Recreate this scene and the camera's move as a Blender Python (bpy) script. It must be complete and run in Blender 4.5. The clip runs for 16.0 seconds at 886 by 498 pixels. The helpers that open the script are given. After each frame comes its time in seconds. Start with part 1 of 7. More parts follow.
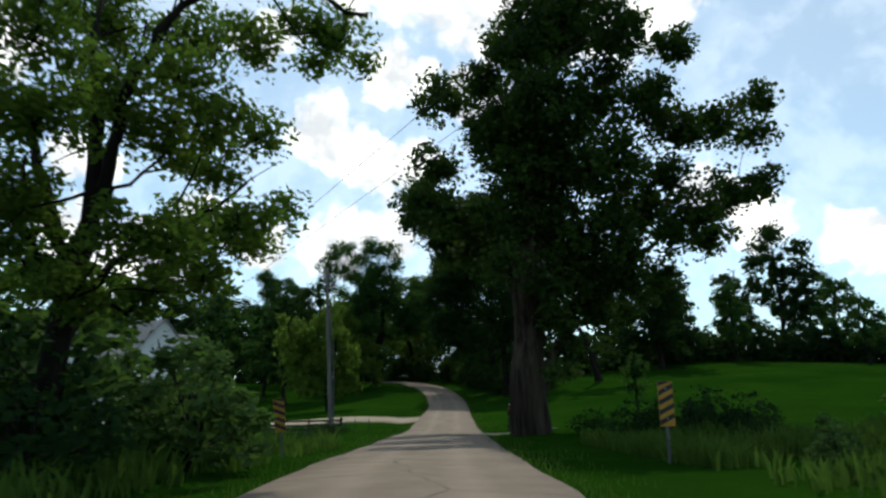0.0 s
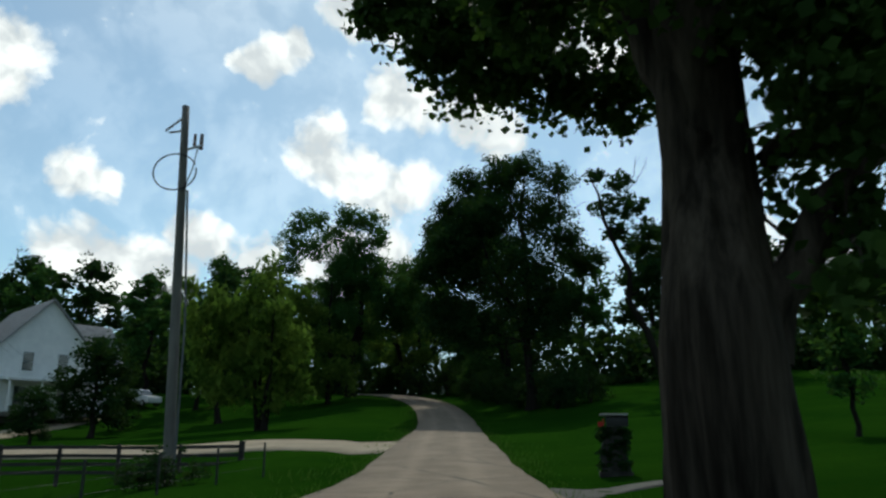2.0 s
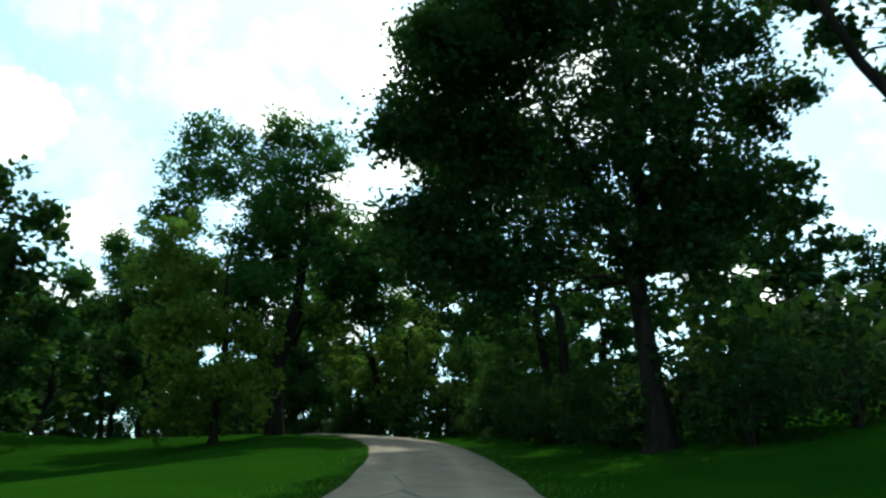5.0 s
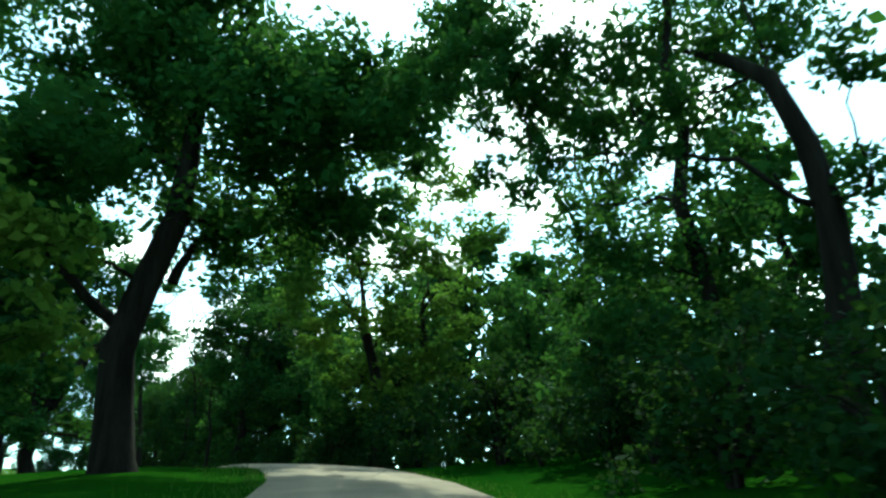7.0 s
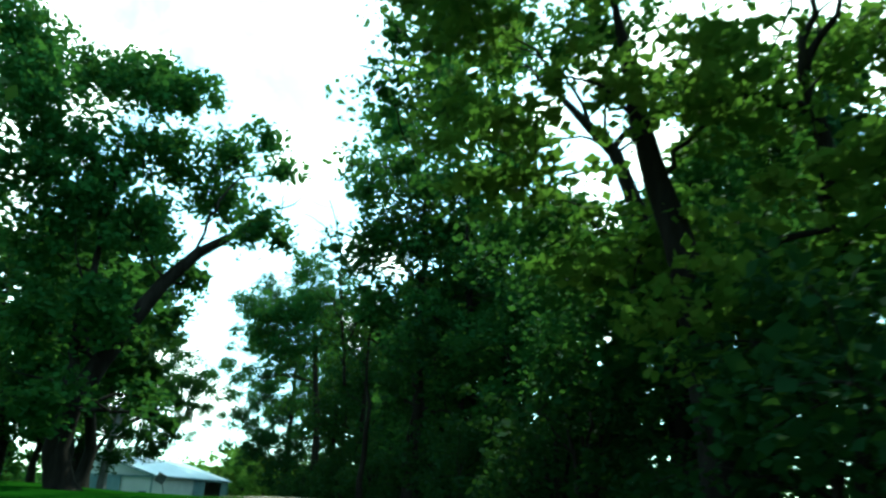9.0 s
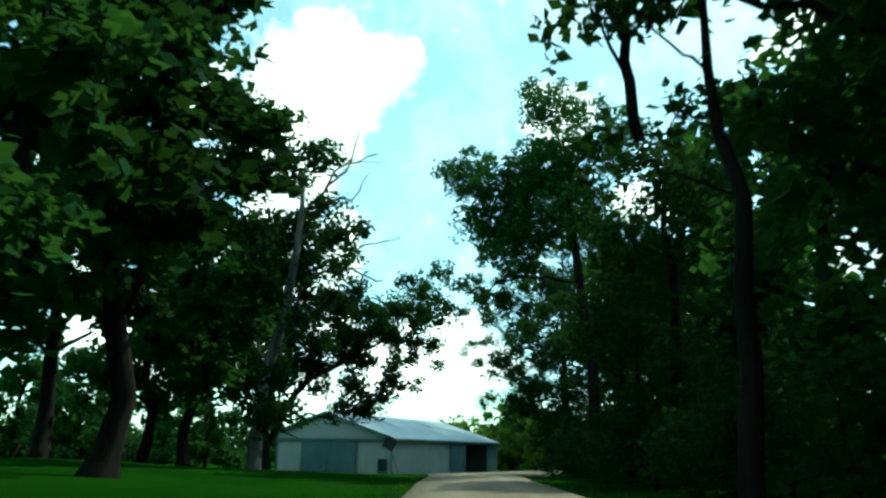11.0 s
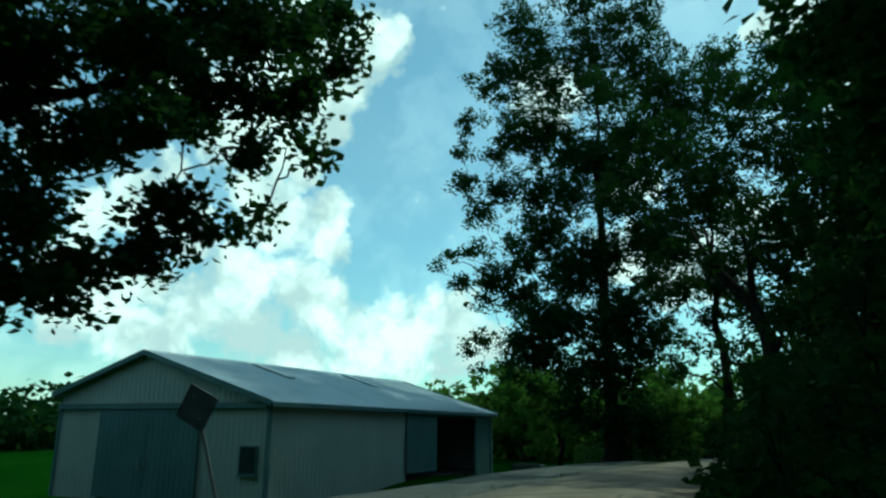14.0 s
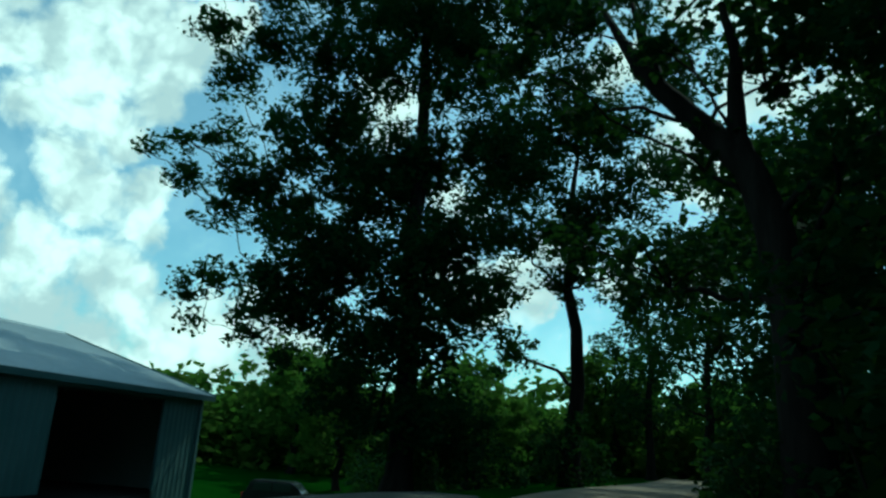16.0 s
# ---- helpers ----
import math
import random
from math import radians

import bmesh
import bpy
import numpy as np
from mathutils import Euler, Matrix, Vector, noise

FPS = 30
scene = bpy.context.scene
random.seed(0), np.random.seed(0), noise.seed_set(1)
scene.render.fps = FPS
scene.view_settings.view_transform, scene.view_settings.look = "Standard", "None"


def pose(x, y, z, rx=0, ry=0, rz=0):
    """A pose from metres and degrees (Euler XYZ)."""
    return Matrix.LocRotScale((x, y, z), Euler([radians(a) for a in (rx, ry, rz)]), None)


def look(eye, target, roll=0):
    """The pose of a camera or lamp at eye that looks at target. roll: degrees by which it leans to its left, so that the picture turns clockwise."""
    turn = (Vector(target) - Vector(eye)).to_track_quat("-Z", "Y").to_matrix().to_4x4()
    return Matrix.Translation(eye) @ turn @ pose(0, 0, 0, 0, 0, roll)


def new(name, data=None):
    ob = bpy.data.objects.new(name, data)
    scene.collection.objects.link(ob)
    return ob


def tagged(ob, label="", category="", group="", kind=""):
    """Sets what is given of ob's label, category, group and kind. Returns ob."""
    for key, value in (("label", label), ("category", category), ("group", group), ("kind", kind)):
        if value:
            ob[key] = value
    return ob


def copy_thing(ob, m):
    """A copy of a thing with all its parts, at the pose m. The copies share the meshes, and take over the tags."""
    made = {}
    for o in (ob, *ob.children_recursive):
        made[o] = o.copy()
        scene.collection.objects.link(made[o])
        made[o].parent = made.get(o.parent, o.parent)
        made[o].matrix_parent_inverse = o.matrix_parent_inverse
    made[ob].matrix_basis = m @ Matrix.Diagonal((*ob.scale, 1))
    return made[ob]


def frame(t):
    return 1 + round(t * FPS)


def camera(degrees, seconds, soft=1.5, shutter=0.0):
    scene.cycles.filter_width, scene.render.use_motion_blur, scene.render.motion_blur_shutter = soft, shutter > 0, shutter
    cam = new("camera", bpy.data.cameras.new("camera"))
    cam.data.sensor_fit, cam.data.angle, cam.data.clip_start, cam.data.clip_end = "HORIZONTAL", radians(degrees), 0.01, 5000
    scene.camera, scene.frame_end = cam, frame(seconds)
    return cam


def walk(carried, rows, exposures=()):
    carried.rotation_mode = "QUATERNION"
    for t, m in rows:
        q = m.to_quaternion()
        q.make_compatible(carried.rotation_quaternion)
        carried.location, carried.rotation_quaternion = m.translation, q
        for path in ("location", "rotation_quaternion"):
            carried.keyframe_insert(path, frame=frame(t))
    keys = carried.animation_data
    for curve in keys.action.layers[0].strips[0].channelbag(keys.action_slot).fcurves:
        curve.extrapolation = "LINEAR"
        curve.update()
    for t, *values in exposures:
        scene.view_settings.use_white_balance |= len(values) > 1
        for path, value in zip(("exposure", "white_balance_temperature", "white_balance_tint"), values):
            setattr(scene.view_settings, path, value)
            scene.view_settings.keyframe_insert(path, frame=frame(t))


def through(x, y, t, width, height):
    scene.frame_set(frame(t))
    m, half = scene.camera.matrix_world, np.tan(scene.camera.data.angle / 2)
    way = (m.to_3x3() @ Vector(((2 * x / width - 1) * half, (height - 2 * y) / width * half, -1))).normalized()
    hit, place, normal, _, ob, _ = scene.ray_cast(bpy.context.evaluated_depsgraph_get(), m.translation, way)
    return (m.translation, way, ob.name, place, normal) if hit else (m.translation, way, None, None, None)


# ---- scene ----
cam = camera(63.0, 16.0, soft=2.5, shutter=0.15)
PATH = [
    (0, 0.000, 0.000, 1.200, 103.25, 0.83, 0.87),
    (0.5, -0.126, 6.186, 1.376, 103.50, 0.35, 0.63),
    (1, -0.322, 12.432, 1.476, 104.14, 0.16, 0.36),
    (1.5, -0.448, 19.912, 1.405, 104.47, 0.26, 0.35),
    (2, -0.450, 27.012, 1.351, 104.98, 0.26, 0.54),
    (2.5, -0.383, 33.330, 1.391, 105.85, -0.50, 0.60),
    (3, -0.559, 40.118, 1.505, 106.36, -1.26, 0.33),
    (3.5, -0.300, 46.757, 1.682, 106.67, -0.78, 0.93),
    (3.7, -0.209, 49.274, 1.736, 107.25, -0.58, 1.12),
    (6, -0.200, 76.757, 3.374, 109.80, 0.23, 1.08),
    (6.5, -0.406, 83.883, 4.126, 110.20, 0.59, 2.24),
    (7, -0.851, 90.776, 4.942, 110.89, 0.71, 4.17),
    (7.5, -1.537, 97.550, 5.752, 111.52, -0.67, 7.19),
    (8, -2.703, 104.015, 6.600, 111.35, -1.65, 11.37),
    (8.5, -4.352, 110.436, 7.280, 110.87, -1.56, 16.22),
    (9, -6.604, 116.504, 7.903, 109.40, -1.88, 21.93),
    (9.5, -9.455, 122.025, 8.308, 108.29, -1.95, 28.34),
    (12, -28.119, 149.866, 8.986, 104.83, 0.14, 48.74),
    (12.5, -31.989, 154.021, 8.988, 104.67, 0.60, 48.91),
    (13, -35.863, 158.207, 8.977, 104.08, 0.59, 47.90),
    (13.5, -39.696, 162.345, 8.940, 103.82, 0.13, 46.01),
    (14, -43.326, 166.473, 8.878, 103.96, -0.46, 43.26),
    (14.5, -46.494, 170.651, 8.812, 104.45, -1.67, 39.88),
    (15, -49.123, 174.921, 8.716, 105.00, -2.84, 36.19),
    (16, -53.046, 184.084, 8.628, 105.09, -3.56, 28.31),
]
walk(cam, [(t, pose(x, y, z, rx, ry, rz)) for t, x, y, z, rx, ry, rz in PATH], [
    (0.0, -0.1, 6600, 8), (1.0, -0.25, 6500, 5), (1.5, -0.55, 6450, 3), (2.2, -0.35, 6400, 3), (3.0, -0.25, 6400, 3), (3.6, 0.1, 6500, 4),
    (5.8, 1.0, 6500, -20), (6.5, 1.15, 6350, -25), (7.0, 1.55, 6100, -26), (8.0, 1.8, 5950, -28), (8.5, 1.85, 5950, -28), (9.6, 1.45, 5950, -28),
    (11.9, 0.35, 6150, -31), (13.0, -0.05, 5800, -32), (14.5, -0.5, 5350, -34), (16.0, -0.55, 5250, -34)])

# ---- light ----
SUN_AZ, SUN_EL = radians(3), radians(52)      # clockwise from +y, above the horizon
SUN_WAY = Vector((math.sin(SUN_AZ) * math.cos(SUN_EL), math.cos(SUN_AZ) * math.cos(SUN_EL), math.sin(SUN_EL)))
sun = new("sun", bpy.data.lights.new("sun", "SUN"))
sun.data.energy, sun.data.angle, sun.data.color = 2.6, radians(0.6), (1.0, 0.95, 0.86)
sun.matrix_world = look((0, 0, 60), Vector((0, 0, 60)) - SUN_WAY)


def node(nt, kind, inputs=(), **props):
    n = nt.nodes.new(kind)
    for key, value in props.items():
        setattr(n, key, value)
    for key, value in dict(inputs).items():
        if isinstance(value, bpy.types.NodeSocket):
            nt.links.new(value, n.inputs[key])
        else:
            n.inputs[key].default_value = value
    return n


def math_node(nt, op, a, b=0.0, clamp=False):
    return node(nt, "ShaderNodeMath", {0: a, 1: b}, operation=op, use_clamp=clamp).outputs[0]


def ramp_value(nt, v, lo, hi, a=0.0, b=1.0):
    return node(nt, "ShaderNodeMapRange", {0: v, 1: lo, 2: hi, 3: a, 4: b}, interpolation_type="SMOOTHSTEP").outputs[0]


def mix_col(nt, fac, a, b, mode="MIX"):
    n = node(nt, "ShaderNodeMix", data_type="RGBA", blend_type=mode)
    for key, value in ((0, fac), (6, a), (7, b)):
        if isinstance(value, bpy.types.NodeSocket):
            nt.links.new(value, n.inputs[key])
        else:
            n.inputs[key].default_value = value if key == 0 else (*value[:3], 1)
    return n.outputs[2]


# cumulus clouds as groups of round heads: azimuth, elevation, radius in degrees
CLOUD_AHEAD = [(-10.4, 23.3, 1.9), (-11.2, 21.9, 1.8), (-7.6, 20.6, 2.0), (-4.7, 19.2, 2.0), (-2.4, 19.7, 1.8), (-5.0, 27.3, 1.6),
               (-5.4, 26.0, 1.4), (-2.3, 25.8, 1.8), (1.4, 25.4, 1.7), (4.3, 24.1, 1.8), (-9.5, 21.4, 1.8)]
CLOUD_WISPS = [(-13.0, 30.3, 1.0), (-14.6, 29.5, 1.3), (-16.2, 28.3, 1.3), (-18.0, 28.3, 0.8), (-28.6, 18.7, 1.6), (-26.5, 18.6, 1.1),
               (-34.7, 26.0, 2.0), (-34.9, 24.4, 2.0)]
CLOUD_BANK = [(-27.9, 13.8, 1.9), (-29.3, 12.6, 2.0), (-25.9, 12.6, 2.2), (-23.3, 13.7, 2.0), (-20.0, 15.7, 1.8), (-18.7, 15.0, 1.7),
              (-22.0, 12.6, 2.4), (-25.7, 11.4, 2.4), (-15.0, 13.9, 1.9), (-9.2, 13.8, 2.2), (-4.6, 14.4, 1.9)]
CLOUD_BRIGHT = [(-3.2, 34.0, 3.1), (1.4, 32.8, 3.6), (4.9, 31.1, 3.4), (9.1, 29.9, 2.9), (12.4, 31.4, 4.0), (17.1, 31.3, 3.4),
                (7.6, 36.2, 4.9), (-9.0, 33.3, 1.4), (-7.7, 32.1, 1.0)]
CLOUD_RIGHT = [(19.7, 16.2, 1.5), (21.1, 15.3, 1.4), (29.2, 12.1, 1.6), (23.5, 13.9, 1.9), (31.2, 11.5, 1.9)]
CLOUD_TOWER = [(-54.8, 29.9, 2.6), (-58.4, 29.3, 2.1), (-49.9, 29.2, 2.3), (-48, 30.2, 1.2), (-51.7, 28.2, 2.6), (-56.7, 26.3, 2.5),
    (-66.2, 25.4, 1.8), (-63.5, 24.3, 1.6), (-60.2, 25.3, 2.4), (-53.2, 24.2, 2), (-58.4, 21.8, 2.5), (-61.3, 20.6, 1.6),
    (-56.6, 21.2, 2.1), (-64.8, 18.7, 1.4), (-66.8, 16.7, 1.7), (-69.6, 15.1, 1.6), (-63.4, 14.4, 2), (-58, 18.1, 2), (-56.4, 15.6, 2.1),
    (-52.5, 16.5, 1.5)]
CLOUD_LOW = [(-52.3, 13.8, 1.4), (-54.7, 20.2, 1.5), (-59, 11.5, 2.4), (-55.1, 11, 2.1), (-65.5, 10, 1.7),
    (-68.9, 10.4, 1.7), (-62.3, 8.7, 2.3), (-52.8, 9.4, 2), (-67.6, 6.6, 2.1), (-57.7, 7.4, 2.4), (-70.9, 7.8, 2), (-49.6, 7, 2),
    (-64.5, 5.6, 2.2), (-46, 5, 1.6), (-73.8, 18.9, 1.2)]
CLOUD_GAP = [(-71.2, 11.6, 2), (-42.4, 4.7, 1.6), (-75.9, 22.9, 1.9), (-54.6, 28.1, 2.2), (-51.7, 26, 2), (-57.4, 24.5, 2.2),
    (-60.3, 25.2, 1.9), (-52.6, 23.4, 1.6), (-63.7, 27.8, 1), (-42.6, 8.7, 2.2), (-46.2, 7.4, 2.5),
    (-49.8, 6.1, 2.5), (-55.1, 5.3, 2.2), (-40, 6, 1.8)]


def build_world():
    w = bpy.data.worlds.new("sky")
    scene.world, w.use_nodes = w, True
    nt = w.node_tree
    nt.nodes.clear()
    way = node(nt, "ShaderNodeTexCoord").outputs["Generated"]
    sky = node(nt, "ShaderNodeTexSky", sky_type="NISHITA", sun_disc=False, sun_elevation=SUN_EL, sun_rotation=SUN_AZ,
               air_density=1.0, dust_density=0.5, ozone_density=1.6)
    swirl = node(nt, "ShaderNodeTexNoise", {"Vector": way, "Scale": 8.0, "Detail": 9.0, "Roughness": 0.55})
    off = node(nt, "ShaderNodeVectorMath", {0: swirl.outputs["Color"], 1: (0.5, 0.5, 0.5)}, operation="SUBTRACT").outputs[0]
    off = node(nt, "ShaderNodeVectorMath", {0: off, 3: 0.075}, operation="SCALE").outputs[0]
    bent = node(nt, "ShaderNodeVectorMath", {0: way, 1: off}, operation="ADD").outputs[0]
    bent = node(nt, "ShaderNodeVectorMath", {0: bent}, operation="NORMALIZE").outputs[0]
    best = None
    for az, el, r in CLOUD_AHEAD + CLOUD_WISPS + CLOUD_BANK + CLOUD_BRIGHT + CLOUD_RIGHT + CLOUD_TOWER + CLOUD_LOW + CLOUD_GAP:
        a, e = radians(az), radians(el)
        c = (math.sin(a) * math.cos(e), math.cos(a) * math.cos(e), math.sin(e))
        d = node(nt, "ShaderNodeVectorMath", {0: bent, 1: c}, operation="DOT_PRODUCT").outputs["Value"]
        v = node(nt, "ShaderNodeMapRange", {0: d, 1: math.cos(radians(r * 1.8)), 2: 1.0, 3: 0.0, 4: 1.0}).outputs[0]
        best = v if best is None else node(nt, "ShaderNodeMath", {0: best, 1: v, 2: 0.3}, operation="SMOOTH_MAX").outputs[0]
    bump = 0.0
    for scale, weight in ((18.0, 0.42), (40.0, 0.3), (90.0, 0.16)):
        cell = node(nt, "ShaderNodeTexVoronoi", {"Vector": bent, "Scale": scale, "Smoothness": 0.35}, feature="SMOOTH_F1").outputs["Distance"]
        bump = math_node(nt, "ADD", bump, math_node(nt, "MULTIPLY", math_node(nt, "SUBTRACT", 0.45, cell), weight))
    puff = node(nt, "ShaderNodeTexNoise", {"Vector": way, "Scale": 55.0, "Detail": 8.0, "Roughness": 0.65}).outputs[0]
    edge = math_node(nt, "ADD", best, math_node(nt, "MULTIPLY", math_node(nt, "SUBTRACT", puff, 0.5), 0.5))
    edge = math_node(nt, "ADD", edge, bump)
    # thin veil and scattered cloud over the rest of the sky
    veil = node(nt, "ShaderNodeTexNoise", {"Vector": node(nt, "ShaderNodeMapping", {"Vector": way, "Scale": (1, 1, 2.2)}).outputs[0],
                                          "Scale": 1.6, "Detail": 3.0, "Roughness": 0.4}).outputs[0]
    veil = ramp_value(nt, veil, 0.3, 0.8, 0.10, 0.30)
    cover = math_node(nt, "MAXIMUM", ramp_value(nt, edge, 0.2, 0.86), veil)
    shade = node(nt, "ShaderNodeTexNoise", {"Vector": bent, "Scale": 11.0, "Detail": 6.0, "Roughness": 0.55}).outputs[0]
    shade = math_node(nt, "ADD", shade, math_node(nt, "MULTIPLY", bump, 0.35))
    body = mix_col(nt, ramp_value(nt, shade, 0.36, 0.62), (0.95, 1.0, 1.05), (1.75, 1.75, 1.72))
    blue = node(nt, "ShaderNodeBackground", {"Color": mix_col(nt, 1.0, sky.outputs[0], (0.9, 1.1, 1.06), "MULTIPLY"), "Strength": 0.15})
    cloud = node(nt, "ShaderNodeBackground", {"Color": body, "Strength": 0.95})
    mixed = node(nt, "ShaderNodeMixShader", {0: cover, 1: blue.outputs[0], 2: cloud.outputs[0]})
    node(nt, "ShaderNodeOutputWorld", {0: mixed.outputs[0]})


build_world()


# ---- materials ----
def material(name):
    m = bpy.data.materials.new(name)
    m.use_nodes = True
    nt = m.node_tree
    return m, nt, nt.nodes["Principled BSDF"]


def surface(name, a, b, scale=4.0, rough=0.8, metal=0.0, bump=0.2, fine=40.0, stretch=(1, 1, 1), spec=0.3, vary=0.0):
    """A solid surface: two tones in a broad pattern, a finer grain over it, and relief."""
    m, nt, p = material(name)
    co = node(nt, "ShaderNodeTexCoord").outputs["Object"]
    co = node(nt, "ShaderNodeMapping", {"Vector": co, "Scale": stretch}).outputs[0]
    broad = node(nt, "ShaderNodeTexNoise", {"Vector": co, "Scale": scale, "Detail": 5.0, "Roughness": 0.6}).outputs[0]
    grain = node(nt, "ShaderNodeTexNoise", {"Vector": co, "Scale": fine, "Detail": 3.0}).outputs[0]
    col = mix_col(nt, ramp_value(nt, broad, 0.32, 0.68), a, b)
    col = mix_col(nt, ramp_value(nt, grain, 0.35, 0.75, 0.0, 0.35), col, tuple(c * 0.55 for c in a))
    if vary:
        r = node(nt, "ShaderNodeObjectInfo").outputs["Random"]
        col = mix_col(nt, math_node(nt, "MULTIPLY", r, vary), col, tuple(c * 0.5 for c in b))
    nt.links.new(col, p.inputs["Base Color"])
    p.inputs["Roughness"].default_value, p.inputs["Metallic"].default_value = rough, metal
    p.inputs["Specular IOR Level"].default_value = spec
    if bump:
        h = math_node(nt, "ADD", broad, grain)
        nt.links.new(node(nt, "ShaderNodeBump", {"Height": h, "Strength": bump, "Distance": 0.02}).outputs[0], p.inputs["Normal"])
    return m


def foliage(name, dark, light, through=0.35, gloss=0.02):
    """Leaves: each leaf has its own tone; light comes through the blade."""
    m, nt, p = material(name)
    r = node(nt, "ShaderNodeNewGeometry").outputs["Random Per Island"]
    co = node(nt, "ShaderNodeTexCoord").outputs["Object"]
    big = node(nt, "ShaderNodeTexNoise", {"Vector": co, "Scale": 0.35, "Detail": 2.0}).outputs[0]
    f = math_node(nt, "ADD", math_node(nt, "MULTIPLY", r, 0.4), math_node(nt, "MULTIPLY", ramp_value(nt, big, 0.35, 0.65), 0.6))
    col = mix_col(nt, f, dark, light)
    nt.links.new(col, p.inputs["Base Color"])
    p.inputs["Roughness"].default_value, p.inputs["Specular IOR Level"].default_value = 0.8, gloss
    glow = node(nt, "ShaderNodeBsdfTranslucent", {"Color": mix_col(nt, 0.35, col, (0.19, 0.4, 0.05))})
    out = node(nt, "ShaderNodeMixShader", {0: through, 1: p.outputs[0], 2: glow.outputs[0]})
    nt.links.new(out.outputs[0], nt.nodes["Material Output"].inputs[0])
    return m


# below real leaf tone: the shade of backlit crowns is put into this colour
LEAF_DARK_SHADE = foliage("leaf_dark_shade", (0.007, 0.020, 0.007), (0.017, 0.044, 0.014), 0.15)
LEAF_MID = foliage("leaf_mid", (0.012, 0.039, 0.011), (0.034, 0.090, 0.022), 0.26)
LEAF_LIGHT = foliage("leaf_light", (0.042, 0.082, 0.012), (0.11, 0.155, 0.024), 0.38)
LEAF_BLUE = foliage("leaf_grey_green", (0.034, 0.07, 0.022), (0.08, 0.14, 0.042), 0.3)
LEAF_COTTON = foliage("leaf_cottonwood", (0.014, 0.032, 0.008), (0.042, 0.075, 0.015), 0.18, 0.05)
BLADE = foliage("grass_blade", (0.022, 0.052, 0.008), (0.06, 0.105, 0.018), 0.3, 0.03)
BARK = surface("bark", (0.010, 0.009, 0.007), (0.024, 0.021, 0.017), 3.0, 0.95, 0, 1.0, 16.0, (1, 1, 0.16), spec=0.05)
BARK_PALE = surface("bark_pale", (0.014, 0.011, 0.008), (0.070, 0.055, 0.040), 2.4, 0.95, 0, 1.0, 14.0, (1, 1, 0.1), spec=0.05)
GREY_BARK = surface("grey_bark", (0.06, 0.058, 0.05), (0.17, 0.165, 0.15), 2.4, 0.95, 0, 0.8, 14.0, (1, 1, 0.1), spec=0.05)


def grass_material():
    m, nt, p = material("grass")
    co = node(nt, "ShaderNodeTexCoord").outputs["Object"]
    broad = node(nt, "ShaderNodeTexNoise", {"Vector": co, "Scale": 0.12, "Detail": 6.0, "Roughness": 0.65}).outputs[0]
    tuft = node(nt, "ShaderNodeTexNoise", {"Vector": co, "Scale": 3.0, "Detail": 6.0, "Roughness": 0.7}).outputs[0]
    blade = node(nt, "ShaderNodeTexNoise", {"Vector": co, "Scale": 38.0, "Detail": 3.0}).outputs[0]
    col = mix_col(nt, ramp_value(nt, broad, 0.3, 0.7), (0.008, 0.038, 0.003), (0.020, 0.066, 0.005))
    col = mix_col(nt, ramp_value(nt, tuft, 0.35, 0.7, 0.0, 0.6), col, (0.014, 0.044, 0.004))
    col = mix_col(nt, ramp_value(nt, blade, 0.4, 0.7, 0.0, 0.5), col, (0.006, 0.022, 0.002))
    nt.links.new(col, p.inputs["Base Color"])
    p.inputs["Roughness"].default_value, p.inputs["Specular IOR Level"].default_value = 1.0, 0.0
    h = math_node(nt, "ADD", tuft, blade)
    nt.links.new(node(nt, "ShaderNodeBump", {"Height": h, "Strength": 0.9, "Distance": 0.06}).outputs[0], p.inputs["Normal"])
    return m


def road_material(name, a, b, tar=True):
    """Worn chip-seal or gravel: aggregate, paler wheel tracks, tar patches and cracks. u runs across, v along, in metres."""
    m, nt, p = material(name)
    uv = node(nt, "ShaderNodeTexCoord").outputs["UV"]
    sep = node(nt, "ShaderNodeSeparateXYZ", {0: uv})
    stone = node(nt, "ShaderNodeTexNoise", {"Vector": uv, "Scale": 45.0, "Detail": 4.0, "Roughness": 0.7}).outputs[0]
    patch = node(nt, "ShaderNodeTexNoise", {"Vector": uv, "Scale": 0.55, "Detail": 6.0, "Roughness": 0.65}).outputs[0]
    col = mix_col(nt, ramp_value(nt, patch, 0.35, 0.68), a, b)
    track = math_node(nt, "ABSOLUTE", math_node(nt, "SUBTRACT", math_node(nt, "ABSOLUTE", sep.outputs[0]), 0.85))
    col = mix_col(nt, ramp_value(nt, track, 0.0, 0.45, 0.35, 0.0), col, tuple(min(1, c * 1.35) for c in b))
    col = mix_col(nt, ramp_value(nt, stone, 0.35, 0.75, 0.0, 0.6), col, tuple(c * 0.5 for c in a))
    if tar:
        cell = node(nt, "ShaderNodeTexVoronoi", {"Vector": node(nt, "ShaderNodeMapping", {"Vector": uv, "Scale": (0.5, 0.28, 1)}).outputs[0],
                                                 "Scale": 0.7}, feature="DISTANCE_TO_EDGE").outputs[0]
        crack = math_node(nt, "MULTIPLY", ramp_value(nt, cell, 0.0, 0.018, 0.8, 0.0), ramp_value(nt, patch, 0.42, 0.6))
        col = mix_col(nt, crack, col, (0.03, 0.03, 0.03))
    nt.links.new(col, p.inputs["Base Color"])
    p.inputs["Roughness"].default_value, p.inputs["Specular IOR Level"].default_value = 0.9, 0.2
    nt.links.new(node(nt, "ShaderNodeBump", {"Height": stone, "Strength": 0.6, "Distance": 0.012}).outputs[0], p.inputs["Normal"])
    return m


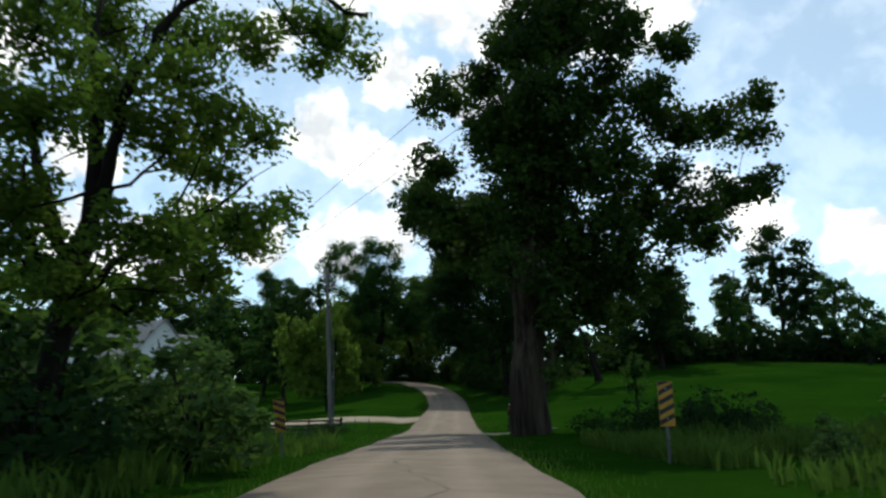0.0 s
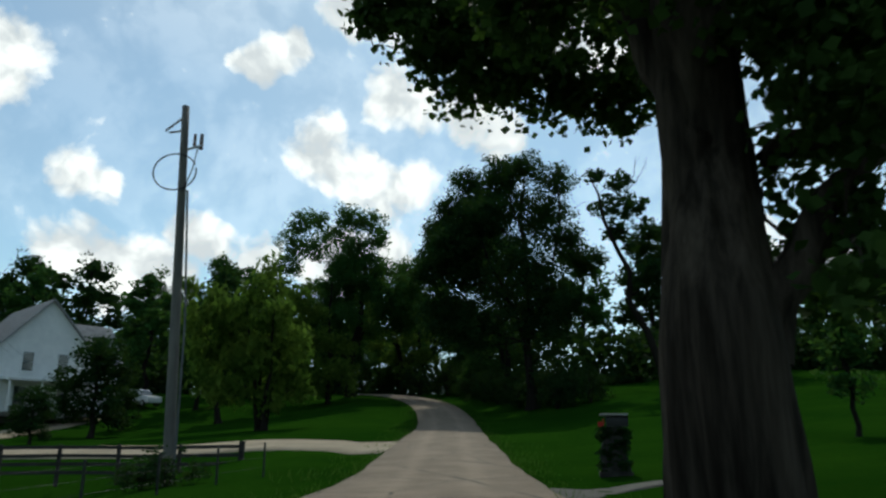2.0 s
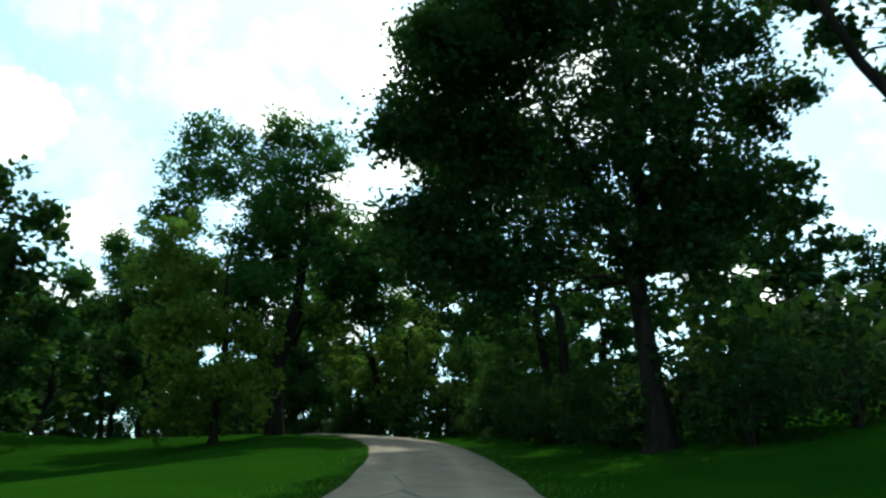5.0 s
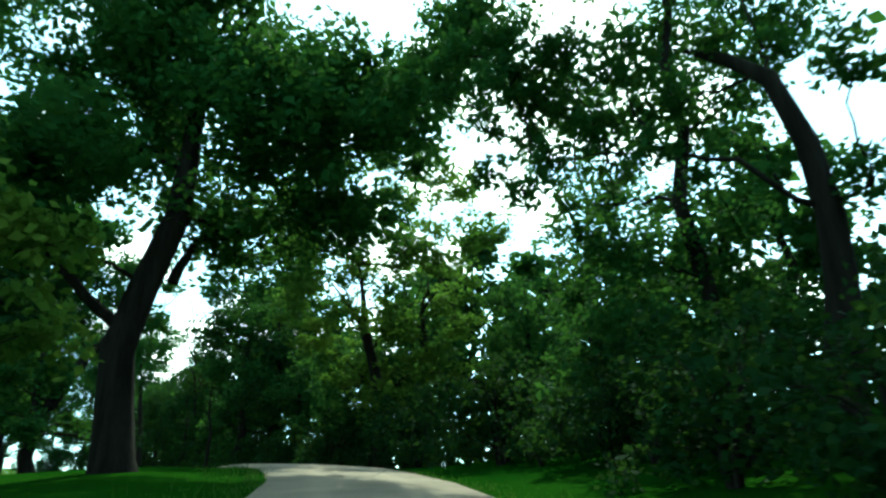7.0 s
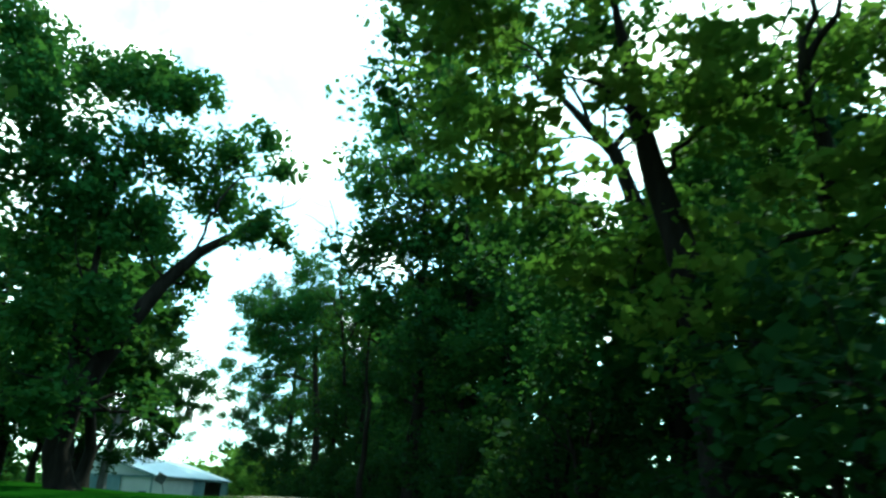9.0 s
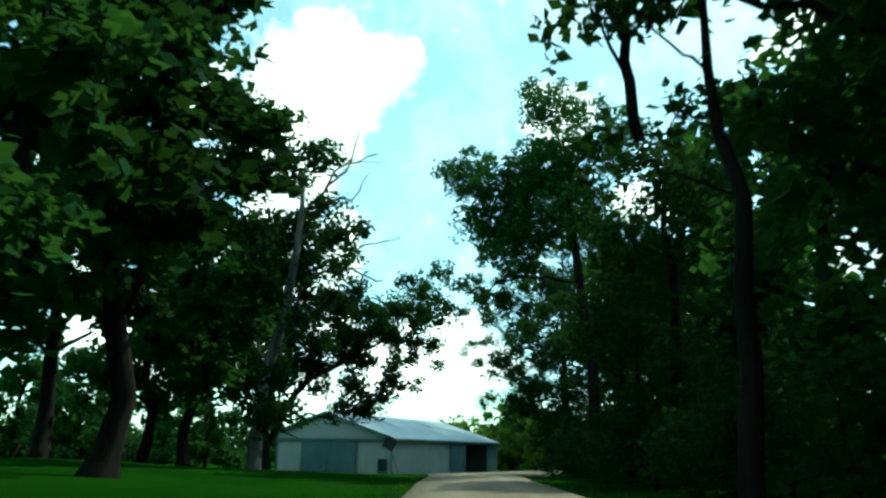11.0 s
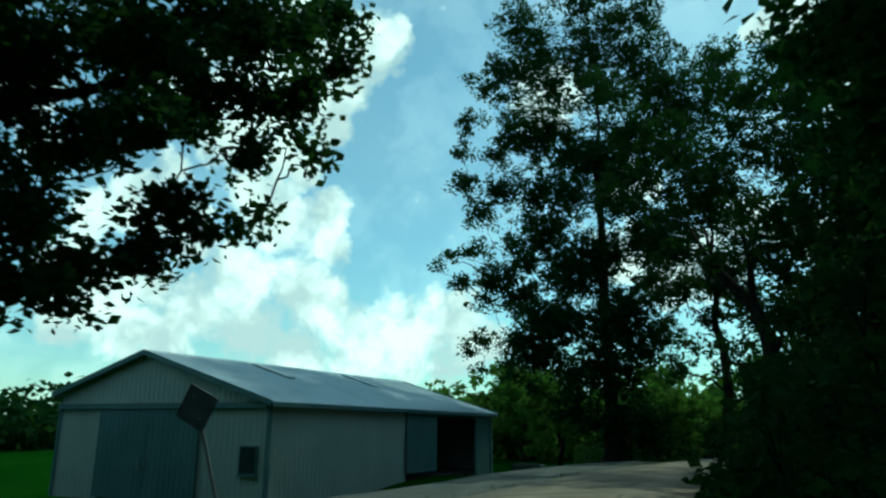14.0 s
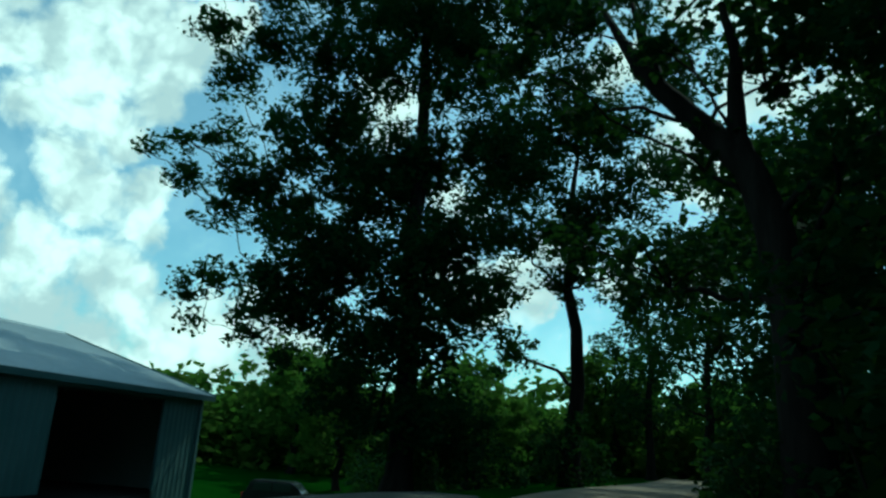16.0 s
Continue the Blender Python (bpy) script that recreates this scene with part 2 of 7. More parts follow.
GRASS = grass_material()
ROAD = road_material("chip_seal", (0.185, 0.142, 0.10), (0.265, 0.207, 0.148))
GRAVEL = road_material("sandy_gravel", (0.26, 0.21, 0.14), (0.36, 0.30, 0.21), False)
GRAVEL_GREY = road_material("grey_gravel", (0.07, 0.068, 0.058), (0.115, 0.11, 0.092), False)
GREY_WOOD = surface("weathered_wood", (0.10, 0.095, 0.085), (0.20, 0.185, 0.165), 2.0, 0.85, 0, 0.5, 30.0, (1, 1, 0.1), vary=0.4)
DARK_WOOD = surface("dark_fence_wood", (0.020, 0.019, 0.018), (0.042, 0.038, 0.034), 2.0, 0.85, 0, 0.4, 30.0, (1, 1, 1), vary=0.4)
STEEL = surface("galvanised_steel", (0.42, 0.43, 0.44), (0.56, 0.57, 0.58), 3.0, 0.45, 0.8, 0.05)
CABLE = surface("black_cable", (0.02, 0.02, 0.02), (0.035, 0.035, 0.035), 8.0, 0.6, 0, 0.0)
CERAMIC = surface("brown_ceramic", (0.10, 0.06, 0.04), (0.16, 0.10, 0.07), 8.0, 0.25, 0, 0.0)
WHITE_BOARD = surface("white_clapboard", (0.70, 0.71, 0.70), (0.80, 0.80, 0.78), 1.5, 0.6, 0, 0.1, vary=0.12)
WHITE_TRIM = surface("white_trim", (0.72, 0.73, 0.72), (0.82, 0.82, 0.80), 2.0, 0.55, 0, 0.05)
SHINGLE = surface("grey_shingle", (0.20, 0.20, 0.20), (0.30, 0.30, 0.30), 2.0, 0.9, 0, 0.4, vary=0.4)
BARN_WALL = surface("pale_ribbed_steel", (0.37, 0.40, 0.36), (0.44, 0.47, 0.42), 0.6, 0.45, 0.0, 0.03, vary=0.06)
BARN_BLUE = surface("slate_blue_steel", (0.09, 0.155, 0.155), (0.13, 0.20, 0.20), 0.6, 0.45, 0.0, 0.03, vary=0.08)
BARN_ROOF = surface("pale_roof_steel", (0.36, 0.41, 0.43), (0.46, 0.50, 0.52), 0.5, 0.38, 0.25, 0.04, vary=0.06)
SKYLIGHT = surface("dull_skylight", (0.16, 0.22, 0.23), (0.24, 0.30, 0.30), 1.0, 0.3, 0, 0.02)
CONCRETE = surface("concrete", (0.32, 0.31, 0.29), (0.42, 0.41, 0.39), 2.0, 0.9, 0, 0.3)
BRICK_RED = surface("dark_brick", (0.12, 0.06, 0.045), (0.2, 0.1, 0.075), 6.0, 0.9, 0, 0.4)
SILO_BLUE = surface("dark_blue_enamel", (0.015, 0.03, 0.06), (0.03, 0.05, 0.085), 1.0, 0.3, 0, 0.03)
SIGN_YELLOW = surface("sign_yellow", (0.38, 0.19, 0.02), (0.46, 0.24, 0.03), 3.0, 0.4, 0, 0.02)
SIGN_BLACK = surface("sign_black", (0.015, 0.015, 0.015), (0.025, 0.025, 0.025), 3.0, 0.5, 0, 0.0)
SIGN_BACK = surface("sign_back_aluminium", (0.09, 0.095, 0.095), (0.14, 0.145, 0.145), 3.0, 0.6, 0.3, 0.02)
RED_PAINT = surface("red_paint", (0.42, 0.02, 0.015), (0.5, 0.03, 0.02), 3.0, 0.45, 0, 0.05)
BLACK_PAINT = surface("black_paint", (0.015, 0.016, 0.017), (0.03, 0.03, 0.03), 3.0, 0.35, 0, 0.03)
STONE = surface("field_stone", (0.03, 0.029, 0.025), (0.075, 0.07, 0.06), 4.0, 0.95, 0, 0.8, vary=0.4)
CAR_WHITE = surface("white_car_paint", (0.72, 0.73, 0.74), (0.78, 0.79, 0.8), 1.0, 0.25, 0, 0.0)
CAR_DARK = surface("dark_car_paint", (0.02, 0.022, 0.028), (0.03, 0.033, 0.04), 1.0, 0.2, 0, 0.0)
RUBBER = surface("tyre_rubber", (0.02, 0.02, 0.02), (0.03, 0.03, 0.03), 6.0, 0.85, 0, 0.1)
DARK_IN = surface("shade_and_hoop_dark", (0.02, 0.02, 0.02), (0.035, 0.033, 0.03), 2.0, 0.9, 0, 0.1)


def glass_material():
    m, nt, p = material("window_glass")
    p.inputs["Base Color"].default_value = (0.03, 0.04, 0.045, 1)
    p.inputs["Roughness"].default_value, p.inputs["Specular IOR Level"].default_value = 0.06, 0.8
    return m


GLASS = glass_material()


# ---- making things ----
def mesh_object(name, verts, faces, mat, parent=None, label="", smooth=False, uvs=None):
    me = bpy.data.meshes.new(name)
    me.from_pydata([tuple(v) for v in verts], [], [tuple(f) for f in faces])
    me.materials.append(mat)
    if smooth:
        me.polygons.foreach_set("use_smooth", [True] * len(me.polygons))
    if uvs is not None:
        layer = me.uv_layers.new()
        idx = np.zeros(len(me.loops), dtype=np.int32)
        me.loops.foreach_get("vertex_index", idx)
        layer.data.foreach_set("uv", np.asarray(uvs, dtype=np.float32)[idx].ravel())
    me.update()
    ob = new(name, me)
    if parent is not None:
        ob.parent = parent
    if label:
        tagged(ob, label)
    return ob


def part(name, bm, mat, parent, label="", smooth=False):
    me = bpy.data.meshes.new(name)
    bm.to_mesh(me)
    bm.free()
    me.materials.append(mat)
    if smooth:
        me.polygons.foreach_set("use_smooth", [True] * len(me.polygons))
    ob = new(name, me)
    ob.parent = parent
    if label:
        tagged(ob, label)
    return ob


def thing(name, m, label, category, group="", kind=""):
    ob = new(name)
    ob.empty_display_size = 0.3
    ob.matrix_world = m
    return tagged(ob, label, category, group, kind)


def box(size, at=(0, 0, 0), bevel=0.0, turn=(0, 0, 0), bm=None):
    """A box of that size with its middle at a place; edges worn round by bevel."""
    bm = bm or bmesh.new()
    made = bmesh.ops.create_cube(bm, size=1.0, matrix=pose(*at, *turn) @ Matrix.Diagonal((*size, 1)))
    if bevel:
        edges = list({e for v in made["verts"] for e in v.link_edges})
        bmesh.ops.bevel(bm, geom=edges, offset=bevel, segments=2, affect="EDGES", profile=0.7)
    return bm


def rod(a, b, r1, r2=None, n=10, bm=None):
    """A round bar from a to b."""
    bm = bm or bmesh.new()
    a, b = Vector(a), Vector(b)
    m = Matrix.Translation((a + b) / 2) @ (b - a).to_track_quat("Z", "Y").to_matrix().to_4x4()
    bmesh.ops.create_cone(bm, cap_ends=True, segments=n, radius1=r1, radius2=r1 if r2 is None else r2, depth=(b - a).length, matrix=m)
    return bm


def tube(points, radii, n=7):
    """A tapered tube along points: its vertices and faces."""
    pts = np.asarray(points, dtype=float)
    verts, faces = [], []
    side = np.array([1.0, 0.31, 0.17])
    for i, p in enumerate(pts):
        d = pts[min(i + 1, len(pts) - 1)] - pts[max(i - 1, 0)]
        d = d / (np.linalg.norm(d) + 1e-9)
        u = side - d * side.dot(d)
        u /= np.linalg.norm(u) + 1e-9
        w = np.cross(d, u)
        for k in range(n):
            a = 2 * math.pi * k / n
            verts.append(p + radii[i] * (math.cos(a) * u + math.sin(a) * w))
    for i in range(len(pts) - 1):
        for k in range(n):
            faces.append((i * n + k, i * n + (k + 1) % n, (i + 1) * n + (k + 1) % n, (i + 1) * n + k))
    faces.append(tuple(range((len(pts) - 1) * n, len(pts) * n)))
    return verts, faces


def prism(outline, depth, axis="y", bm=None, at=0.0):
    """An outline in (x, z), drawn out along y from at to at + depth."""
    bm = bm or bmesh.new()
    a = [bm.verts.new((x, at, z)) for x, z in outline]
    b = [bm.verts.new((x, at + depth, z)) for x, z in outline]
    n = len(outline)
    bm.faces.new(a)
    bm.faces.new(b[::-1])
    for i in range(n):
        bm.faces.new((a[(i + 1) % n], a[i], b[i], b[(i + 1) % n]))
    bmesh.ops.recalc_face_normals(bm, faces=bm.faces)
    return bm


# ---- the lie of the land ----
ROAD_LINE = [(-0.6, -260, -0.60), (-0.5, -80, -0.10), (-0.45, -30, 0.00), (-0.4, 0, 0.12), (-0.7, 12.4, 0.31), (-0.85, 27, 0.28), (-0.8, 40, 0.40),
             (-0.7, 47, 0.55), (-0.7, 62, 1.45), (-0.6, 76.8, 2.29), (-0.8, 84, 3.05), (-1.25, 90.8, 3.86), (-1.95, 97.5, 4.64),
             (-3.1, 104, 5.44), (-4.75, 110.4, 6.16), (-7, 116.4, 6.85), (-9.85, 121.8, 7.33), (-15, 130.2, 7.60), (-21.4, 140, 7.82),
             (-28.5, 149.6, 7.89), (-36.2, 157.9, 7.88), (-43.7, 166.2, 7.77), (-49.5, 174.7, 7.60)]
ROAD_LINE += [(-53.5, 183.9, 7.50), (-57, 195, 7.40), (-60, 210, 7.30), (-63, 240, 7.10), (-75, 300, 7.00), (-100, 420, 7.00)]
ROAD_HALF = 2.15


def smooth_line(points, step=1.5):
    """Points along a Catmull-Rom curve, about a step apart."""
    p = np.array(points, dtype=float)
    p = np.vstack([2 * p[0] - p[1], p, 2 * p[-1] - p[-2]])
    out = []
    for i in range(1, len(p) - 2):
        n = max(2, int(np.linalg.norm(p[i + 1] - p[i]) / step))
        for k in range(n):
            t = k / n
            out.append(0.5 * (2 * p[i] + (p[i + 1] - p[i - 1]) * t + (2 * p[i - 1] - 5 * p[i] + 4 * p[i + 1] - p[i + 2]) * t * t
                              + (3 * p[i] - p[i - 1] - 3 * p[i + 1] + p[i + 2]) * t ** 3))
    out.append(p[-2])
    return np.array(out)


CENTRE = smooth_line(ROAD_LINE)
ALONG = np.gradient(CENTRE[:, :2], axis=0)
ALONG /= np.linalg.norm(ALONG, axis=1)[:, None]
# knolls and hollows: x, y, rise, radius
LAND = [(-68, 180, -1.6, 8), (-80, 176, -1.5, 12), (-61, 171, -0.7, 6), (30, 100, 1.6, 24), (70, 95, 2.6, 34), (34, 62, 0.5, 18),
        (9, 36, 0.3, 8), (-40, 96, 0.7, 16), (-14, 76, 0.3, 8), (-16, 96, -0.4, 9), (-14, 46, -0.3, 9), (-70, 120, 1.0, 30), (20, 124, 0.8, 16)]
LAND += [(-35, 93, -2.9, 17), (-14, 53, -1.4, 5), (-27, 53, -0.9, 6), (-20, 53, -0.5, 5), (-13, 38, -0.7, 8), (-84, 219, -1.2, 13), (-75, 207, -0.7, 11), (45, 142, 5, 18), (-86, 164, -1.6, 13), (-90, 233, -1.5, 16), (-70, 228, -0.9, 11), (110, 250, 14, 42), (175, 120, 14, 36), (-190, 100, 9, 32), (-20, 125, -0.5, 9)]


def ground_z(x, y):
    """The height of the ground at arrays of places."""
    x, y = np.atleast_1d(np.asarray(x, dtype=float)), np.atleast_1d(np.asarray(y, dtype=float))
    z = np.empty_like(x)
    rough = np.zeros_like(x)
    for i in range(0, len(x), 4000):
        px, py = x[i:i + 4000], y[i:i + 4000]
        d2 = (px[:, None] - CENTRE[None, :, 0]) ** 2 + (py[:, None] - CENTRE[None, :, 1]) ** 2
        near = np.sqrt(d2.min(axis=1))
        s = 2.0 + 0.35 * near
        w = np.exp(-(d2 - d2.min(axis=1)[:, None]) / (2 * s[:, None] ** 2))
        z[i:i + 4000] = (w * CENTRE[None, :, 2]).sum(axis=1) / w.sum(axis=1)
        rough[i:i + 4000] = near
    off = np.clip((rough - ROAD_HALF - 0.3) / 12.0, 0, 1)
    off = off * off * (3 - 2 * off)
    for lx, ly, rise, r in LAND:
        z += off * rise * np.exp(-((x - lx) ** 2 + (y - ly) ** 2) / (2 * r * r))
    z += off * (0.10 * np.sin(x * 0.21 + 1.3) * np.cos(y * 0.17) + 0.05 * np.sin(x * 0.63 + y * 0.4))
    z -= 0.05 + 0.10 * np.exp(-((rough - ROAD_HALF - 1.3) / 0.8) ** 2)
    return z


def gz(x, y):
    return float(ground_z([x], [y])[0])


def build_ground():
    xs = np.unique(np.concatenate([[-2500, -1200, -600, -380, -260], np.arange(-200, -100, 6.0), np.arange(-100, 60, 1.1), np.arange(60, 130, 5.0), [160, 240, 400, 700, 1300, 2500]]))
    ys = np.unique(np.concatenate([[-1500, -800, -400, -200, -100, -60], np.arange(-40, 215, 1.1), np.arange(215, 300, 5.0), [330, 400, 550, 800, 1400, 2500]]))
    gx, gy = np.meshgrid(xs, ys)
    z = ground_z(gx.ravel(), gy.ravel())
    v = np.column_stack([gx.ravel(), gy.ravel(), z])
    nx, ny = len(xs), len(ys)
    i = np.arange(nx * ny).reshape(ny, nx)
    f = np.column_stack([i[:-1, :-1].ravel(), i[:-1, 1:].ravel(), i[1:, 1:].ravel(), i[1:, :-1].ravel()])
    ob = mesh_object("ground", v.tolist(), f.tolist(), GRASS, smooth=True)
    tagged(ob, "mown green grass rolling gently beside the road", "ground", kind="structure")


build_ground()


def ribbon(name, line, half, mat, lift, wobble=0.12, label="", category="road", follow=False):
    """A strip of road on the ground: crowned in the middle, ragged at its edges."""
    line = np.asarray(line)
    d = np.gradient(line[:, :2], axis=0)
    d /= np.linalg.norm(d, axis=1)[:, None]
    side = np.column_stack([d[:, 1], -d[:, 0]])
    run = np.concatenate([[0], np.cumsum(np.linalg.norm(np.diff(line[:, :2], axis=0), axis=1))])
    cols = [-1.0, -0.97, -0.6, -0.2, 0.2, 0.6, 0.97, 1.0]
    verts, uvs = [], []
    for i, p in enumerate(line):
        for c in cols:
            h = half[i] if np.ndim(half) else half
            u = c * h
            if abs(c) > 0.9:
                u += math.copysign(1, c) * wobble * (noise.noise((run[i] * 0.35, c * 9, 2)) + 0.6 * noise.noise((run[i] * 1.3, c * 7, 5)))
            x, y = p[0] + side[i, 0] * u, p[1] + side[i, 1] * u
            z = p[2] + lift + 0.05 * (1 - c * c) - (0.16 if abs(c) == 1.0 else 0)
            verts.append((x, y, z))
            uvs.append((u, run[i]))
    if follow:  # the strip lies on the land across its whole width
        lie = ground_z([v[0] for v in verts], [v[1] for v in verts])
        verts = [(v[0], v[1], g + lift + 0.03 - (0.14 if abs(cols[i % len(cols)]) == 1.0 else 0)) for i, (v, g) in enumerate(zip(verts, lie))]
    n = len(cols)
    faces = [(i * n + k, i * n + k + 1, (i + 1) * n + k + 1, (i + 1) * n + k) for i in range(len(line) - 1) for k in range(n - 1)]
    ob = mesh_object(name, verts, faces, mat, smooth=True, uvs=uvs)
    return tagged(ob, label, category, kind="structure")


ribbon("road", CENTRE, np.interp(CENTRE[:, 1], [5, 26, 36, 48, 62], [2.1, 2.45, 2.5, 2.3, 2.15]), ROAD, 0.012, label="narrow worn pale grey chip-seal country road", category="road")
drive = smooth_line([(-2.0, 58.5, 0), (-5.5, 59.6, 0), (-10, 61.5, 0), (-18, 62.6, 0), (-30, 66.5, 0), (-36, 78, 0), (-35, 100, 0)], 1.0)
drive[:, 2] = ground_z(drive[:, 0], drive[:, 1]) + 0.02
ribbon("driveway", drive, np.interp(np.arange(len(drive)), [0, 4, 9], [3.6, 2.2, 1.5]), GRAVEL, 0.03, 0.2, "pale sandy gravel driveway leading to the farmhouse", "driveway", True)
spur = smooth_line([(1.2, 41.5, 0), (3.2, 43.2, 0), (6.0, 44.2, 0)], 0.5)
spur[:, 2] = ground_z(spur[:, 0], spur[:, 1]) + 0.01
ribbon("gravel_turnout", spur, np.interp(np.arange(len(spur)), [0, 4, 12], [1.1, 0.6, 0.3]), GRAVEL_GREY, 0.0, 0.3, "small worn gravel patch beside the mailbox", "gravel", True)



# ---- trees ----
def leaf_mesh(name, centres, radii, per, size, mat, parent, rng, droop=0.0, label="", flat=0.75, long=1.5):
    """A crown: clumps of small folded leaves round the given centres, as one mesh."""
    n = len(centres) * per
    c = np.repeat(np.asarray(centres), per, axis=0)
    r = np.repeat(np.asarray(radii), per)
    o = rng.normal(size=(n, 3))
    o /= np.linalg.norm(o, axis=1)[:, None]
    o *= (rng.random(n) ** 0.45)[:, None]
    o[:, 2] *= flat
    p = c + o * r[:, None]
    ax = rng.normal(size=(n, 3))
    ax[:, 2] = ax[:, 2] * 0.45 - droop
    ax /= np.linalg.norm(ax, axis=1)[:, None]
    sd = np.cross(ax, rng.normal(size=(n, 3)))
    sd /= np.linalg.norm(sd, axis=1)[:, None] + 1e-9
    s = (np.repeat(np.broadcast_to(size, len(centres)), per) * (0.6 + 0.8 * rng.random(n)))[:, None]
    nm = np.cross(ax, sd)
    v = np.empty((n, 4, 3))
    v[:, 0] = p - ax * s * 0.5 * long
    v[:, 1] = p + sd * s * 0.5 + nm * s * 0.12
    v[:, 2] = p + ax * s * 0.5 * long
    v[:, 3] = p - sd * s * 0.5 + nm * s * 0.12
    me = bpy.data.meshes.new(name)
    me.vertices.add(n * 4)
    me.vertices.foreach_set("co", v.astype(np.float32).ravel())
    me.loops.add(n * 4)
    me.loops.foreach_set("vertex_index", np.arange(n * 4, dtype=np.int32))
    me.polygons.add(n)
    me.polygons.foreach_set("loop_start", np.arange(0, n * 4, 4, dtype=np.int32))
    me.polygons.foreach_set("loop_total", np.full(n, 4, dtype=np.int32))
    me.materials.append(mat)
    me.update(calc_edges=True)
    ob = new(name, me)
    ob.parent = parent
    if label:
        tagged(ob, label)
    return ob


def bend(a, b, rng, sag=0.12, n=5, crook=0.035):
    """A slightly crooked way from a to b."""
    a, b = np.asarray(a, float), np.asarray(b, float)
    t = np.linspace(0, 1, n)[:, None]
    d = np.linalg.norm(b - a)
    p = a + (b - a) * t
    p[:, 2] += np.sin(np.pi * t[:, 0]) * d * sag
    p[1:-1] += rng.normal(size=(n - 2, 3)) * d * crook
    return p


def make_tree(x, y, trunk_r, lobes, label, name="tree", seed=1, leaf=0.3, density=1.0, mat=None, bark=None, top=None, lean=(0, 0),
              droop=0.0, stems=1, clump=0.9, per=26, group="", hollow=0.5, sides=9, z=None, twigs=5, category="tree", flat=0.75, long=1.5, roots=1.7,
              stem=None, bare=(), core=1.0, furrow=0.0):
    """A tree at a place: crooked trunk and limbs in one mesh, a crown of leaf clumps that fill the given lobes.
    lobes: dx, dy, height, half width, half height, each from the foot of the trunk.
    stem: the trunk's own way, if it is not straight; bare: leafless or heavy limbs as (thickness, points)."""
    rng = np.random.default_rng(seed)
    mat, bark = mat or LEAF_MID, bark or BARK
    base = thing(name, Matrix.Translation((x, y, gz(x, y) - 0.12 if z is None else z)), label, category, group)
    high = max(l[2] + l[4] * 0.5 for l in lobes) if top is None else top
    verts, faces = [], []

    def add(points, radii, n):
        v, f = tube(points, radii, n)
        k = len(verts)
        verts.extend(v)
        faces.extend(tuple(i + k for i in q) for q in f)

    axes = []
    for s in range(stems):
        a = 2 * math.pi * s / stems + seed
        spread = 0.0 if stems == 1 else 1.0
        foot = np.array([math.cos(a), math.sin(a), 0]) * trunk_r * 1.1 * spread
        tip = np.array([lean[0] + spread * math.cos(a) * high * 0.18, lean[1] + spread * math.sin(a) * high * 0.18, high])
        p = bend(foot, tip, rng, 0.0, 9, 0.012)
        if stem and s == 0:
            q = smooth_line([(stem[0][0], stem[0][1], -0.2)] + [tuple(v) for v in stem[1:]], 0.6)
            p = q[np.linspace(0, len(q) - 1, 9).astype(int)]
        rad = trunk_r * (1 - np.linspace(0, 1, 9)) ** (0.8 if not stem else 0.55) * (0.6 if stems > 1 else 1.0) + 0.03
        rad[0] *= roots
        p = np.vstack([p[:1], p[:1] + (p[1] - p[0]) * 0.3, p[1:]])
        rad = np.concatenate([rad[:1], [rad[0] / roots * 1.08], rad[1:]])
        if furrow:  # deep bark ridges on an old trunk
            many = np.linspace(0, len(p) - 1, 40)
            q = np.column_stack([np.interp(many, np.arange(len(p)), p[:, i]) for i in range(3)])
            r = np.interp(many, np.arange(len(p)), rad)
            v, f = tube(q, r, sides * 4)
            k = len(verts)
            for i, w in enumerate(v):
                c = q[i // (sides * 4)]
                ridge = noise.noise(((i % (sides * 4)) * 0.55, c[2] * 0.35, 3)) + 0.5 * noise.noise(((i % (sides * 4)) * 0.21, c[2] * 0.2, 8))
                verts.append(c + (w - c) * (1 + furrow * ridge))
            faces.extend(tuple(j + k for j in g) for g in f)
        else:
            add(p, rad, sides)
        axes.append(p)
    cs, rs, ss = [], [], []
    nodes = [(p, trunk_r * (1 - k / len(a)) * 0.6) for a in axes for k, p in enumerate(a) if p[2] > high * 0.16]
    for dx, dy, h, w, t in sorted(lobes, key=lambda l: math.hypot(l[0], l[1])):
        mid = np.array([dx, dy, h - t * 0.2])
        cost = [np.linalg.norm(mid - p) + 1.6 * max(0.0, p[2] - mid[2] + 0.8) - 1.5 * r for p, r in nodes]
        start, r_at = nodes[int(np.argmin(cost))]
        reach = np.linalg.norm(mid - start)
        r0 = max(0.03, min(r_at * 0.7, 0.017 * reach + 0.03 + 0.012 * w))
        if reach > 0.4:
            way = bend(start, mid, rng, 0.06, 7)
            add(way, np.linspace(r0, r0 * 0.45, 7), 6)
            nodes.extend((p, r0 * (1 - 0.08 * k)) for k, p in enumerate(way) if k > 1)
        n = max(4, int(density * (w * w + 1.2 * w * t) * 2.6))
        d = rng.normal(size=(n, 3))
        d /= np.linalg.norm(d, axis=1)[:, None]
        q = np.array([dx, dy, h]) + d * (hollow + (1 - hollow) * rng.random(n) ** 0.6)[:, None] * np.array([w, w, t])
        cs.append(q)
        rs.append(clump * (0.6 + 0.7 * rng.random(n)))
        ss.append(np.full(n, leaf))
        m = int(core * (w * w + 0.6 * w) * 1.1)
